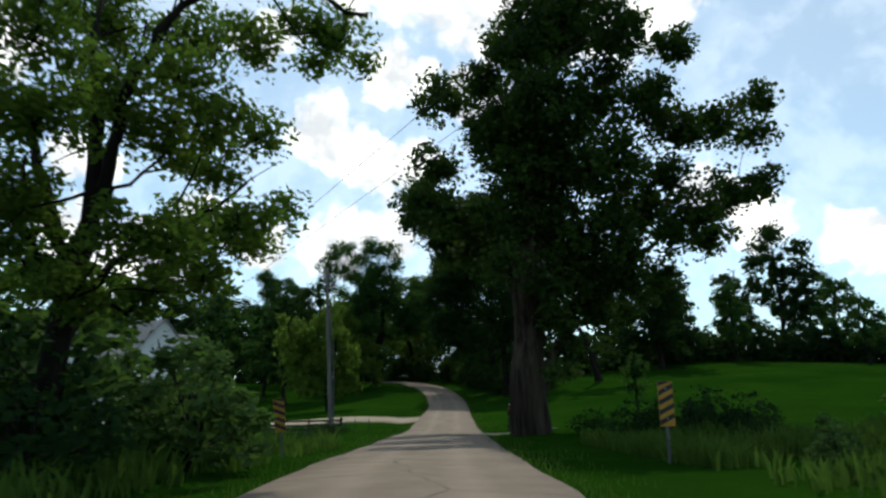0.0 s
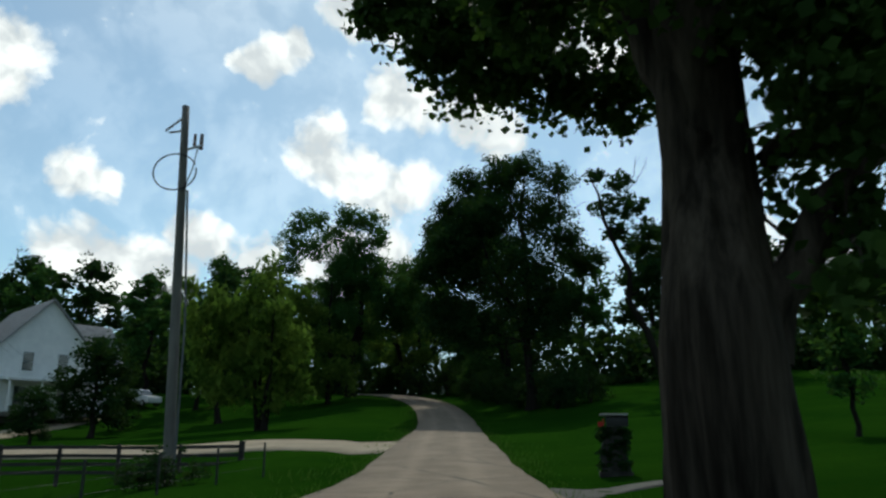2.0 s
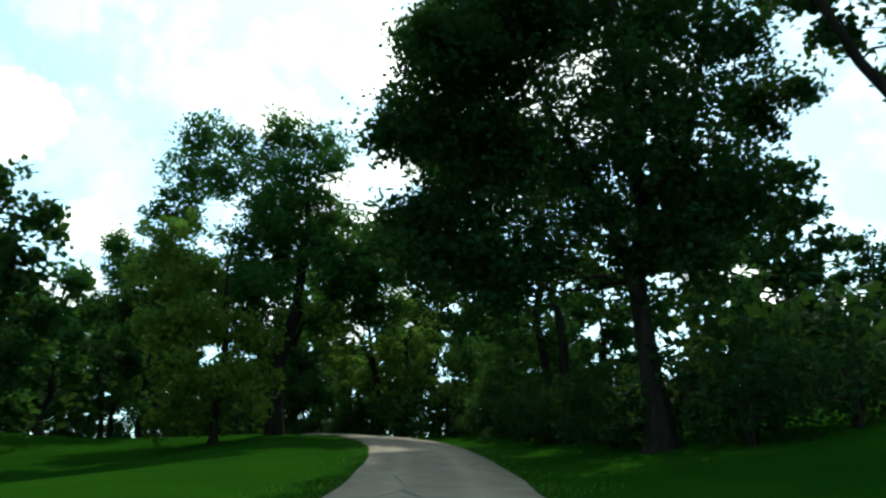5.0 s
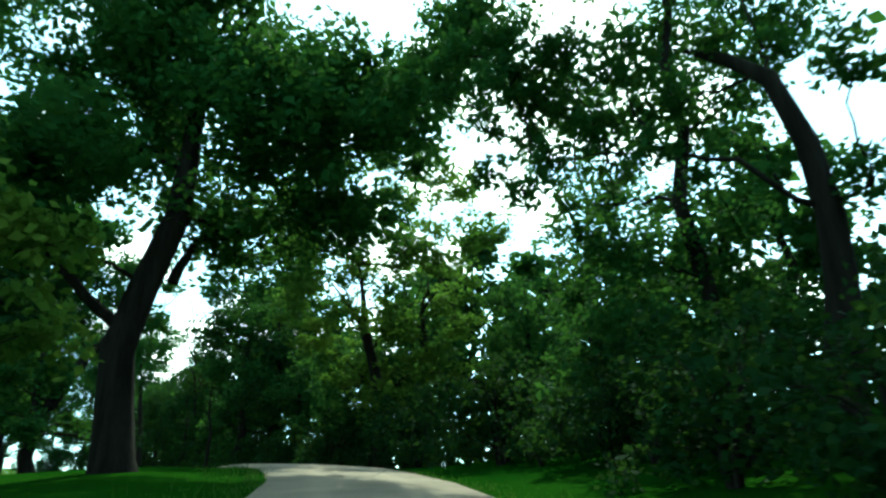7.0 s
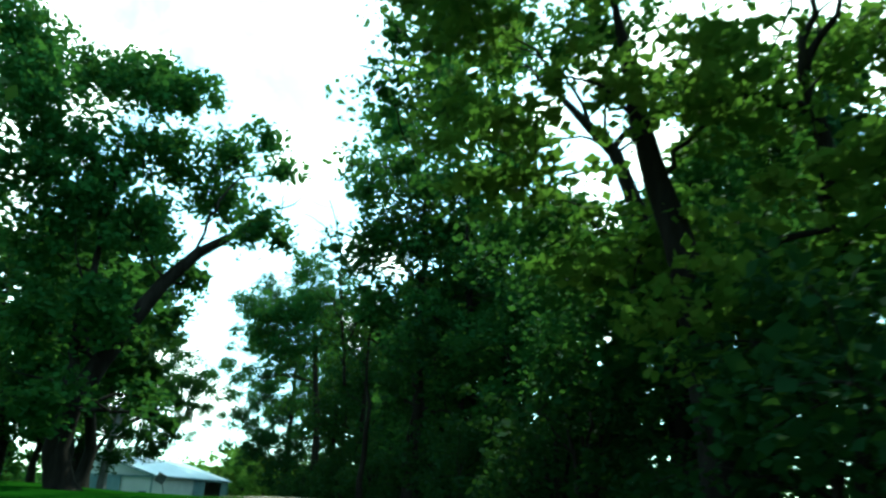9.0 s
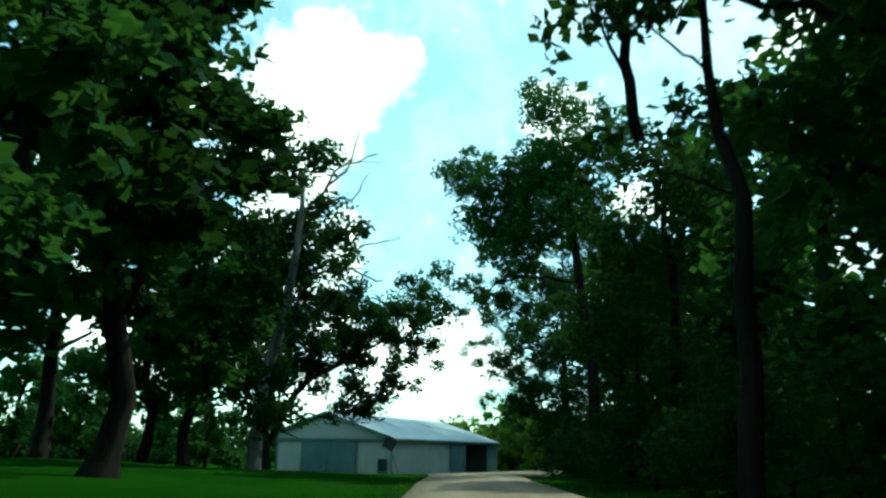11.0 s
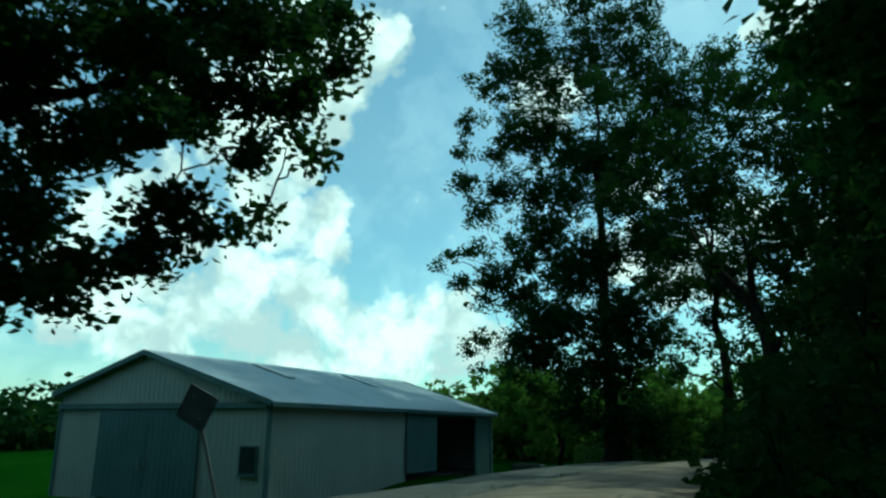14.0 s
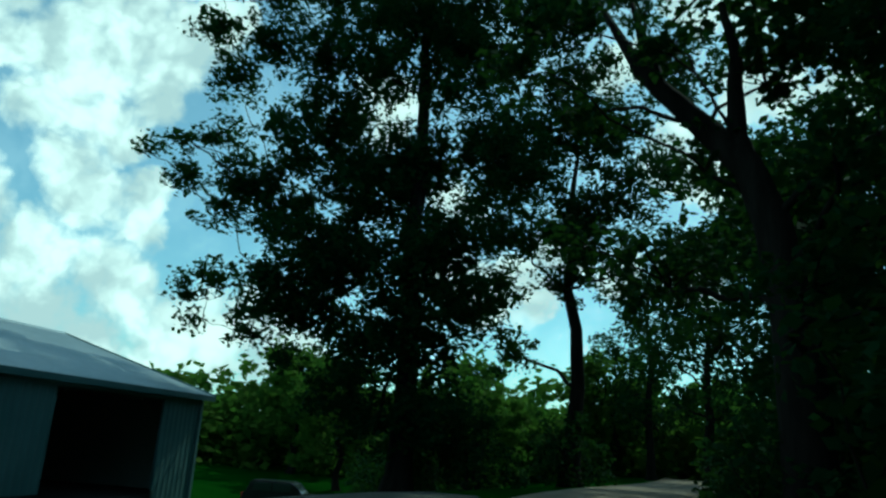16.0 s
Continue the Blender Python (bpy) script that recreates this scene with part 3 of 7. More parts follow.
        if m:  # larger leaves deep in the shade of the bough
            g = rng.normal(size=(m, 3))
            g /= np.linalg.norm(g, axis=1)[:, None]
            cs.append(np.array([dx, dy, h]) + g * (0.62 * rng.random(m) ** 0.5)[:, None] * np.array([w, w, t]))
            rs.append(np.full(m, min(0.8, 0.45 * w)))
            ss.append(np.full(m, leaf * 1.6))
        for k in rng.choice(n, min(n, twigs), replace=False):
            add(bend(mid, q[k], rng, 0.03, 4), np.linspace(max(0.014, r0 * 0.34), 0.009, 4), 4)
    for r, way in bare:
        q = smooth_line([tuple(v) for v in way], 0.4)
        q[1:] += rng.normal(size=(len(q) - 1, 3)) * 0.05
        rr = np.linspace(r, max(0.008, r * 0.3), len(q))
        add(q, rr, 6)
        reach = np.linalg.norm(q[-1] - q[0])
        for k in range(2, len(q) - 1, 2):
            tip = q[k] + (q[min(k + 3, len(q) - 1)] - q[k]) * 0.7 + rng.normal(size=3) * reach * 0.10
            add(bend(q[k], tip, rng, 0.05, 4), np.linspace(rr[k] * 0.45, 0.005, 4), 4)
    trunk = mesh_object("trunk", verts, faces, bark, base, smooth=True)
    leaf_mesh("crown", np.vstack(cs), np.concatenate(rs), per, np.concatenate(ss), mat, base, rng, droop, flat=flat, long=long)
    return base


def round_lobes(h, w, low, seed, n=10):
    """Lobes of an ordinary broad crown: height, half width, height of the lowest leaves."""
    rng = np.random.default_rng(seed)
    out = [(0, 0, low + (h - low) * 0.55, w * 0.6, (h - low) * 0.45)]
    for k in range(n):
        a = k * 2.4 + rng.random()
        u = (k + 0.5) / n
        zz = low + (h - low) * (0.12 + 0.78 * u)
        r = w * math.sqrt(max(0.08, 1 - (2 * (0.15 + 0.8 * u) - 0.95) ** 2)) * (0.5 + 0.25 * rng.random())
        s = w * (0.30 + 0.22 * rng.random())
        out.append((math.cos(a) * r, math.sin(a) * r, zz, s, s * 0.8))
    return out


def shaped(lobes, wide, tall):
    """The same boughs on a narrower or lower tree."""
    return [(dx * wide, dy * wide, h * tall, w * wide, t * tall) for dx, dy, h, w, t in lobes]


def scaled(s, x, y, turn, sink=0.15, tall=1.0):
    return pose(x, y, gz(x, y) - sink, 0, 0, turn) @ Matrix.Diagonal((s, s, s * tall, 1))


# the trees that stand by themselves: boughs as dx, dy, height, half width, half height
BOUGHS_PALE_MAPLE = [(-2.1, -1.3, 1.4, 1.4, 1.3), (-0.7, 0.7, 1.9, 1.3, 1.2), (2.3, -0.9, 1.9, 0.9, 0.8), (-1.1, -2.2, 3.3, 1.8, 1.6),
    (0.9, -1.4, 3.4, 1.6, 1.5), (1.8, 2.2, 4.1, 1.1, 0.9), (-2.9, -1.4, 6, 1.9, 1.7), (1.9, 2.1, 6.3, 1.1, 1), (0.9, 1, 6.5, 1.3, 1.1),
    (-0.8, -0.6, 6.9, 1.8, 1.6), (-3.8, -0.7, 9.3, 2, 1.8), (-1, -1.4, 9.4, 1.3, 1.2), (-2.9, -2.8, 11, 1.3, 1.2), (-3, -0.1, 12.6, 1.2, 1.1)]
make_tree(-13.2, 104.0, 0.2, BOUGHS_PALE_MAPLE, "young maple with pale soft leaves on the lawn",
          seed=45, core=0.4, leaf=0.2, density=2.2, mat=LEAF_LIGHT, clump=0.7, per=28, droop=0.6, hollow=0.3)
BOUGHS_COTTONWOOD_LOW = [(1.1, -2.5, 3.2, 0.4, 0.4), (2, 0.6, 3.6, 0.4, 0.4), (1.8, -0.9, 4.2, 0.5, 0.5), (1.4, 0.2, 4.5, 0.4, 0.3),
    (2.3, -0.9, 5, 0.5, 0.5), (1.6, -2.4, 5.5, 0.6, 0.6), (1.3, -1.7, 5.9, 0.6, 0.6), (1.7, 0.9, 6, 0.4, 0.3), (1.1, -1.5, 6.2, 0.6, 0.6),
    (4.1, 0, 6.3, 0.7, 0.6), (2.5, 0.2, 6.3, 0.8, 0.7), (5, -0.6, 6.4, 0.7, 0.6), (3.3, 0.5, 6.8, 0.9, 0.8), (6.2, -0.4, 6.8, 0.6, 0.5),
    (0.8, -1.9, 7.1, 0.8, 0.7), (1, -2, 7.5, 0.7, 0.6)]
BOUGHS_COTTONWOOD_LOWER = [(2.2, -1.4, 7.7, 1, 0.9), (3.9, -0.9, 7.9, 1.2, 1.1), (5.1, -1.4, 7.9, 1.2, 1), (0.8, -0.6, 7.9, 0.8, 0.7),
    (3, 0.4, 8, 1, 0.9), (7.3, -0.5, 8.4, 0.9, 0.8), (4.3, -1.5, 8.7, 1.3, 1.2), (-1.1, -2.2, 8.7, 1.2, 1.1), (2.1, -0.4, 9, 1.5, 1.4),
    (5.1, -2.7, 9, 1.1, 1), (0.5, 1, 9.2, 0.9, 0.8), (7.5, -2.1, 10, 1.2, 1.1), (10, -1, 10.3, 1.1, 1), (-2.6, 2.2, 10.6, 1.3, 1.2),
    (3.8, -1.7, 10.8, 2.1, 1.9), (8.5, -3.1, 11.2, 1.3, 1.2)]
BOUGHS_COTTONWOOD_BEHIND = [(-3.5, 8, 11.5, 1.3, 1.1), (-4.8, 7.6, 12.6, 1.4, 1.2), (-2.4, 8.4, 12, 1.4, 1.2), (-6, 8, 14, 1.5, 1.2), (-1, 7.6, 11, 1.3, 1.1),
    (-3.6, 8.6, 14, 1.8, 1.5), (-5.4, 8, 15.6, 1.6, 1.3), (0.4, 7, 10.6, 1.3, 1.1), (-1.6, 8, 14.4, 1.8, 1.5), (1.2, 6.6, 12.6, 1.6, 1.3)]
BOUGHS_COTTONWOOD_MID = [(-1.4, -0.1, 11.4, 1.9, 1.7), (1.2, 0.9, 11.6, 2.2, 2), (0.5, 1.5, 12, 3, 2.6), (-3.9, 0.4, 12.2, 1.7, 1.6),
    (10.6, -2.4, 12.3, 1.3, 1.2), (-5.8, -0.6, 12.6, 1.2, 1.1), (6.5, 1.5, 12.6, 2, 1.8), (12.7, -1.6, 12.9, 1.1, 1), (7.8, -1.2, 13.4, 1.5, 1.4),
    (4.4, -2.9, 13.9, 2.1, 1.9), (-0.1, -0.3, 14.6, 2.2, 2), (2.7, 1, 15, 2.6, 2.4), (-4.9, 1.8, 15.4, 1.5, 1.4), (12, -2.6, 15.4, 1, 0.9),
    (8.8, -0.7, 16.6, 1.6, 1.4), (-1.6, -0.1, 16.7, 1.9, 1.7)]
BOUGHS_COTTONWOOD_UPPER = [(0.5, 1, 17, 3.2, 3), (6.7, -3, 17.3, 1.7, 1.5), (11.7, 0.9, 17.5, 1.5, 1.3), (12.9, -1.9, 17.6, 1.1, 1),
    (1.1, -2.4, 17.7, 2.5, 2.2), (-4.4, -1.3, 18.3, 1.4, 1.3), (4.6, 1.1, 19.2, 2.7, 2.4), (-2.1, 1.9, 20.5, 1.7, 1.5), (8.1, -3.1, 20.5, 1.2, 1.1),
    (5, -2.5, 21.3, 2.2, 2), (1, -1, 22, 3, 2.6), (0.7, 0.7, 22.7, 2.5, 2.3), (3.2, 1.1, 24.4, 2.8, 2.5), (4.5, -1.8, 26.3, 2.3, 2.1),
    (1.3, -1.4, 26.7, 2.6, 2.4)]
make_tree(4.0, 38.8, 0.92, BOUGHS_COTTONWOOD_LOW + BOUGHS_COTTONWOOD_LOWER + BOUGHS_COTTONWOOD_BEHIND + BOUGHS_COTTONWOOD_MID + BOUGHS_COTTONWOOD_UPPER, "huge old cottonwood with a thick furrowed trunk beside the road",
          seed=5, furrow=0.16, leaf=0.22, density=2.6, core=2.2, mat=LEAF_COTTON, bark=BARK_PALE, sides=14, clump=0.8, per=28, lean=(0.4, 0.4), roots=1.12, long=1.15, twigs=6, top=24,
          bare=[(0.5, [(0.5, -0.2, 2.3), (0.7, -0.3, 3.3), (1.3, -0.5, 4.1), (1.8, -0.7, 4.9), (2.5, -0.9, 5.7)]),
                (0.55, [(-0.2, 0.1, 4.7), (-0.3, 0.1, 6.6), (-0.7, 0.3, 8.2), (-1.2, 0.4, 10.1)]),
                (0.25, [(1, -0.2, 5.7), (3.7, -0.6, 7.5), (6.5, -1.1, 9.6), (7.9, -1.3, 11), (9.2, -1.5, 11.5)])])
BOUGHS_WALNUT_LOW = [(0.6, -1.2, 3.3, 0.8, 0.6), (0.2, 2.5, 3.9, 0.9, 0.8), (2.3, 0.6, 4, 0.7, 0.6), (2.3, -1.3, 4.1, 0.7, 0.6),
    (1.7, -1.7, 4.2, 0.7, 0.5), (-0.7, -0.2, 4.5, 1, 0.9), (3.1, 0.2, 5, 0.7, 0.6), (2.4, 3.5, 5.3, 0.7, 0.5), (-0.9, -0.9, 5.4, 0.8, 0.8),
    (1.2, 3.1, 5.5, 0.9, 0.9), (3.1, 2.9, 5.9, 0.5, 0.5), (0.4, -2.5, 6.1, 1, 0.9), (2.9, -1, 6.6, 0.8, 0.6)]
BOUGHS_WALNUT_HIGH = [(1.5, 0.4, 6.7, 0.9, 0.8), (1.8, 2.4, 6.9, 0.8, 0.6), (0.5, -0.1, 7.5, 0.9, 0.8), (2.2, -1, 7.6, 0.8, 0.6),
    (-0.1, -2, 7.9, 1, 0.9), (2.5, 3.2, 8, 0.7, 0.6), (3.2, 0.4, 9, 0.7, 0.5), (4.7, 2.2, 10.1, 0.7, 0.6), (5.1, 3.5, 10.1, 0.4, 0.4),
    (1.2, 2.1, 10.2, 0.9, 0.8), (-0.6, 1.6, 10.3, 1.4, 1.2), (3.9, 3.6, 10.3, 0.5, 0.5), (3.9, 2.1, 10.4, 0.7, 0.6)]
make_tree(-7.3, 13.6, 0.27, BOUGHS_WALNUT_LOW + BOUGHS_WALNUT_HIGH, "slender walnut tree with sparse feathery leaves by the ditch",
          seed=8, core=0, leaf=0.09, density=6.0, mat=LEAF_LIGHT, sides=10, clump=0.5, per=44, droop=0.35, hollow=0.1, twigs=12, long=2.0, top=10,
          bare=[(0.15, [(0, 0, 3.6), (-0.6, 0.2, 5), (-1.3, 0.4, 6.6), (-2.1, 0.6, 7.8), (-3.2, 0.8, 9)]), (0.15, [(0.05, 0, 3.8), (0.5, -0.2, 5.6), (0.9, -0.4, 7.2), (1.9, -0.5, 9.4), (3.6, -0.3, 9.9), (5.6, 0, 9.3)]),
                (0.1, [(0.1, 0, 3.4), (0.9, 0.4, 4.4), (1.7, 0.7, 4.9), (2.9, 1, 6)]), (0.1, [(0, 0, 3), (-0.9, -0.3, 4.6), (-1.9, -0.5, 5.6), (-3, -0.6, 6.2)]), (0.09, [(0.5, -0.2, 5.6), (0.4, 0.3, 7.4), (0.7, 0.6, 9.6)])])
BOUGHS_WILLOW = [(-1.6, -2.1, 2.5, 1.3, 1.1), (0.5, -0, 2.5, 1.2, 1.1), (1.9, 1.4, 3.2, 1, 0.9), (-3.1, -1.9, 3.5, 0.9, 0.8),
    (1.2, 1.2, 4.7, 1.5, 1.4), (-0.8, -0.5, 5.1, 2, 1.8), (-3.6, -0.2, 5.4, 1.5, 1.3), (2.2, -0.7, 6.2, 1.1, 1), (-2.4, 0.1, 7.4, 1.8, 1.6),
    (-4.4, -1.1, 7.6, 1.2, 1.1), (0.7, -1, 7.8, 1.5, 1.3), (-2.7, -1.7, 8.5, 1, 0.9), (-3.3, -1.3, 9.1, 0.8, 0.7), (-1.3, 0.4, 9.4, 1.1, 1),
    (-4.8, -1.7, 9.9, 0.5, 0.4), (-0.2, 1, 10.5, 1.1, 1), (0.1, -1.1, 11.4, 0.6, 0.6)]
make_tree(-12.6, 74.8, 0.22, shaped(BOUGHS_WILLOW, 1.0, 0.93), "yellow-green willow with soft drooping leaves on the lawn",
          seed=21, core=0.4, leaf=0.20, density=2.0, mat=LEAF_LIGHT, droop=1.3, clump=0.7, per=26, stems=4, hollow=0.3, long=2.6, flat=1.1, top=8)
BOUGHS_MAPLE_LOW = [(-1.4, -0.8, 3.7, 3.3, 3), (-8.9, 1.6, 4.9, 1.9, 1.7), (3.2, 1.1, 5.6, 2.8, 2.5), (-0.6, -1.7, 7.2, 4.5, 4.1),
    (-4.6, 0.4, 7.3, 4.2, 3.8), (-5.8, 1.8, 8.6, 4.4, 4), (0.7, -0.1, 9.3, 4.7, 4.3), (-8.9, 2.3, 9.8, 2.7, 2.5), (3.4, -0.7, 10.1, 2.5, 2.3),
    (-0.4, -1.4, 13.3, 4.3, 3.8), (-9.9, -0.1, 13.7, 1.9, 1.7), (-5.4, 1.9, 14.1, 4.1, 3.7)]
BOUGHS_MAPLE_HIGH = [(6.9, -1.3, 14.8, 1.1, 1), (5.6, 0.4, 14.9, 2.1, 1.9), (3.7, -2.3, 16.2, 1.9, 1.7), (-7.7, 0, 17.1, 2.7, 2.5),
    (-3.7, 0.4, 19.4, 3.6, 3.3), (1.7, 0.3, 19.5, 3.6, 3.3), (-7.3, 1.1, 20.6, 2.1, 1.9), (2.9, -1.3, 22.7, 2.1, 1.9), (-2, 1.2, 22.7, 3.4, 3),
    (-5.9, 1.9, 23.5, 2.1, 1.9), (0.2, -1.4, 24.4, 1.9, 1.7), (-2.1, 1.6, 25, 2.3, 2.1)]
# boughs added high above the road so that they shade it
BOUGHS_MAPLE_SHADING = [(-6.6, -1.6, 17.4, 2.6, 2), (-8.4, 0.6, 18.6, 2.2, 1.8), (-5.4, 2, 21, 2.4, 2), (-9.4, 2.4, 15.6, 2, 1.6), (-7.2, 4, 18.8, 2.4, 1.9), (-4.6, -3, 19, 2.4, 2), (-8, -3, 16, 2, 1.6), (-6, 6, 16.5, 2.4, 1.9), (-8.6, 7, 17.5, 2.2, 1.7)]
make_tree(6.4, 88.5, 0.36, [b for b in shaped(BOUGHS_MAPLE_LOW + BOUGHS_MAPLE_HIGH + BOUGHS_MAPLE_SHADING, 0.88, 0.86) if b[2] > 6.5], "broad dense dark maple overhanging the road",
          seed=31, core=2.0, leaf=0.15, density=2.5, mat=LEAF_DARK_SHADE, clump=0.8, per=36, hollow=0.25,
          bare=[(0.22, [(-0.2, 0, 5), (-1.6, -0.6, 9), (-3.6, -1.2, 13), (-4.6, -1.4, 17)]), (0.2, [(0.2, 0, 6), (1.6, -1, 10.5), (2.6, -1.6, 15), (2.8, -1.8, 19)]),
                (0.16, [(-1.6, -0.6, 9), (-4.4, 0.2, 11.4), (-7, 1, 13)]), (0.14, [(1.6, -1, 10.5), (-0.4, -2, 14), (-1.6, -2.4, 18)])])
BOUGHS_ELM_LEANING = [(0.5, -2.3, 9.6, 1.6, 1.4), (-1.2, -2, 9.7, 1.4, 1.3), (1.2, 1, 12.5, 1.3, 1.2), (-0.6, 1, 12.9, 1.3, 1.2),
    (-0.2, -0.2, 14.5, 1.3, 1.2), (-2.8, 1.1, 14.9, 1.4, 1.2), (-1.7, -0.6, 16.3, 1.3, 1.2), (-3.4, 2.7, 17.6, 1.4, 1.3), (-4.8, -0.1, 19.6, 1, 0.9),
    (-2, 2.6, 19.8, 1.4, 1.3)]
make_tree(17.0, 86.0, 0.34, shaped(BOUGHS_ELM_LEANING, 1.0, 0.93), "leaning half-bare elm with thin ragged leaves",
          seed=37, core=0, leaf=0.26, density=1.8, mat=LEAF_DARK_SHADE, clump=0.65, per=24, lean=(-5.5, 0), hollow=0.15, top=19, twigs=8,
          bare=[(0.06, [(-2.3, 1, 16.7), (-1.4, 0.6, 18.4), (-1, 0.4, 20.2)]),
                (0.05, [(-1.8, 0.8, 17.3), (-0.7, 0.3, 18.6), (-0.2, 0.1, 20)])])
BOUGHS_DOUBLE_LOW = [(-1.6, -1.1, 6.9, 1, 0.9), (-6.6, -1.8, 7.4, 2.2, 1.5), (-1.7, -2.9, 7.9, 1.3, 1.2), (2.4, 2, 8.6, 2.6, 1.6),
    (-0.6, -3.4, 9, 2.4, 1.7), (5.6, 2.4, 9.2, 2, 1.3), (7.3, 3.7, 9.5, 0.8, 0.8), (6.1, 3.3, 9.8, 1.1, 1), (3.6, -0, 10.1, 1.3, 1.2),
    (-5.6, 0.4, 10.4, 2.8, 2.2), (5.4, -1.6, 10.6, 2.4, 1.6), (8.2, -0.6, 11.4, 1.8, 1.2), (5.2, 1.8, 11.4, 1.4, 1.3)]
BOUGHS_DOUBLE_LOWER = [(-2.3, -0.2, 11.4, 1.5, 1.4), (3.8, -1, 12, 2.8, 2), (-1, 1.8, 12.6, 3.6, 3), (8.4, 5.6, 13, 1, 0.9),
    (-2.6, -1.7, 13, 1.5, 1.3), (2.5, -0.3, 13.2, 1.5, 1.4), (6.6, 0.4, 13.4, 2.4, 1.8), (5.9, 1.7, 13.6, 1.2, 1.1), (7, 5.2, 14.4, 1.4, 1.3),
    (0, -1, 15, 3.4, 2.6), (-1.2, 0.7, 15, 1.6, 1.5), (-7.8, -1.3, 15.8, 1.9, 1.7), (2.3, 0, 16.1, 1.6, 1.5)]
# first three boughs: unseen canopy added to block sun from the road
BOUGHS_DOUBLE_MID = [(8.6, 6.4, 17, 2.2, 1.8), (10.4, 4.4, 17.5, 2.2, 1.7), (6.4, 9, 17.5, 2.2, 1.7), (8, 4.9, 16.3, 0.9, 0.8), (3.3, 3, 16.3, 1.8, 1.6), (-0.9, 1.5, 17, 2.1, 1.9), (1.2, -1.8, 17.9, 2.3, 2),
    (-4.4, -1.9, 18, 2, 1.8), (3.4, -1.8, 18.8, 1.4, 1.2), (-7.4, 0.1, 19.2, 2, 1.8), (-2.3, 1, 20.5, 1.9, 1.7), (-5.7, -2.7, 20.9, 1.7, 1.5),
    (1.8, 1, 22, 1.9, 1.7), (-4.8, 0.9, 22.2, 1.5, 1.3), (-0.4, -0.3, 22.3, 2, 1.8)]
make_tree(-12.0, 111.5, 0.56, shaped(BOUGHS_DOUBLE_LOW + BOUGHS_DOUBLE_LOWER + BOUGHS_DOUBLE_MID, 1.0, 0.97), "tall oak with two round crowns on the lawn inside the bend",
          seed=41, leaf=0.19, density=2.2, mat=LEAF_MID, clump=0.95, per=28, sides=14, hollow=0.4, roots=1.35, top=20,
          stem=[(0.2, 0.1, -0.2), (0, 0, 1.9), (-0.1, -0, 4.3), (0.7, 0.4, 7), (1, 0.5, 8.8), (1.1, 0.6, 12), (1.4, 0.7, 16.4)],
          bare=[(0.2, [(-0.1, -0.1, 4.3), (-1.4, -0.8, 5.6), (-2.5, -1.3, 6.8), (-3.4, -1.8, 7.8)]),
                (0.2, [(0.8, 1, 6.1), (1, 1.3, 7.1), (1.5, 1.9, 8.2), (1.9, 2.4, 8.9)])])
BOUGHS_ROADSIDE_LOW = [(0.1, -0.3, 4.9, 0.6, 0.6), (-6.3, 1.5, 5.8, 0.4, 0.3), (-3.8, 0.1, 6.2, 0.6, 0.6), (-0.6, -1.7, 6.7, 0.7, 0.6),
    (-7, 2.1, 6.7, 0.3, 0.3), (-5.2, 4.2, 6.7, 0.4, 0.4), (-5.6, 2, 6.8, 0.6, 0.5), (-4.1, 3.3, 7.5, 0.8, 0.8), (-5.8, 3.8, 8.4, 0.6, 0.5),
    (-4.1, 0.6, 8.5, 0.9, 0.8), (-4.3, 3.5, 8.8, 1, 0.9), (-2.4, 2.7, 8.8, 0.7, 0.6), (-7.1, 3.8, 8.8, 0.5, 0.5)]
# first ten boughs: high canopy added to keep sun off the road
BOUGHS_ROADSIDE_HIGH = [(-7.2, -1, 16.4, 2, 1.6), (-7.6, 4, 18.6, 2, 1.6), (-5.4, -4, 13, 2.2, 1.7), (-7.4, -4.6, 13.6, 1.8, 1.4), (-3.4, -3.2, 14, 2.2, 1.7), (-4.6, 1, 15.6, 2.4, 1.8), (-6.6, 2.4, 16.6, 2.2, 1.7), (-2.6, 0.4, 17.4, 2.6, 2), (-5, 3.6, 18.4, 2.4, 1.8), (-0.6, 2, 16, 2.6, 2), (-3, 2.8, 8.8, 0.8, 0.8), (-6.5, 2, 9, 0.8, 0.7), (-5.8, 3.1, 9.2, 0.9, 0.8), (-2.1, 0.9, 9.2, 0.6, 0.6),
    (-0.6, 1.4, 9.3, 0.7, 0.6), (-5, 4.1, 9.7, 1.1, 1), (-5.1, 2.5, 10.2, 1, 0.9), (-8.4, 4.3, 10.4, 0.5, 0.4), (-6.5, 2.5, 10.6, 0.9, 0.8),
    (-8.1, 2.9, 10.7, 0.7, 0.7), (-7.1, 5.2, 11.1, 0.8, 0.7), (-8.8, 5.4, 12.5, 0.5, 0.5), (-7.7, 5.2, 13.4, 0.9, 0.8)]
make_tree(6.3, 104.0, 0.36, BOUGHS_ROADSIDE_LOW + BOUGHS_ROADSIDE_HIGH, "tall tree with boughs hanging over the road",
          seed=91, core=0.4, leaf=0.13, density=4.0, mat=LEAF_MID, clump=0.5, per=34, hollow=0.2, droop=0.4, top=15,
          stem=[(-0.9, 0.5, -0.4), (-0.7, 0.4, 1.8), (-0.5, 0.2, 3.8), (-0.6, 0.3, 6.1), (-1, 0.5, 7.8), (-1.7, 0.9, 8.6), (-2.6, 1.4, 9.3)])
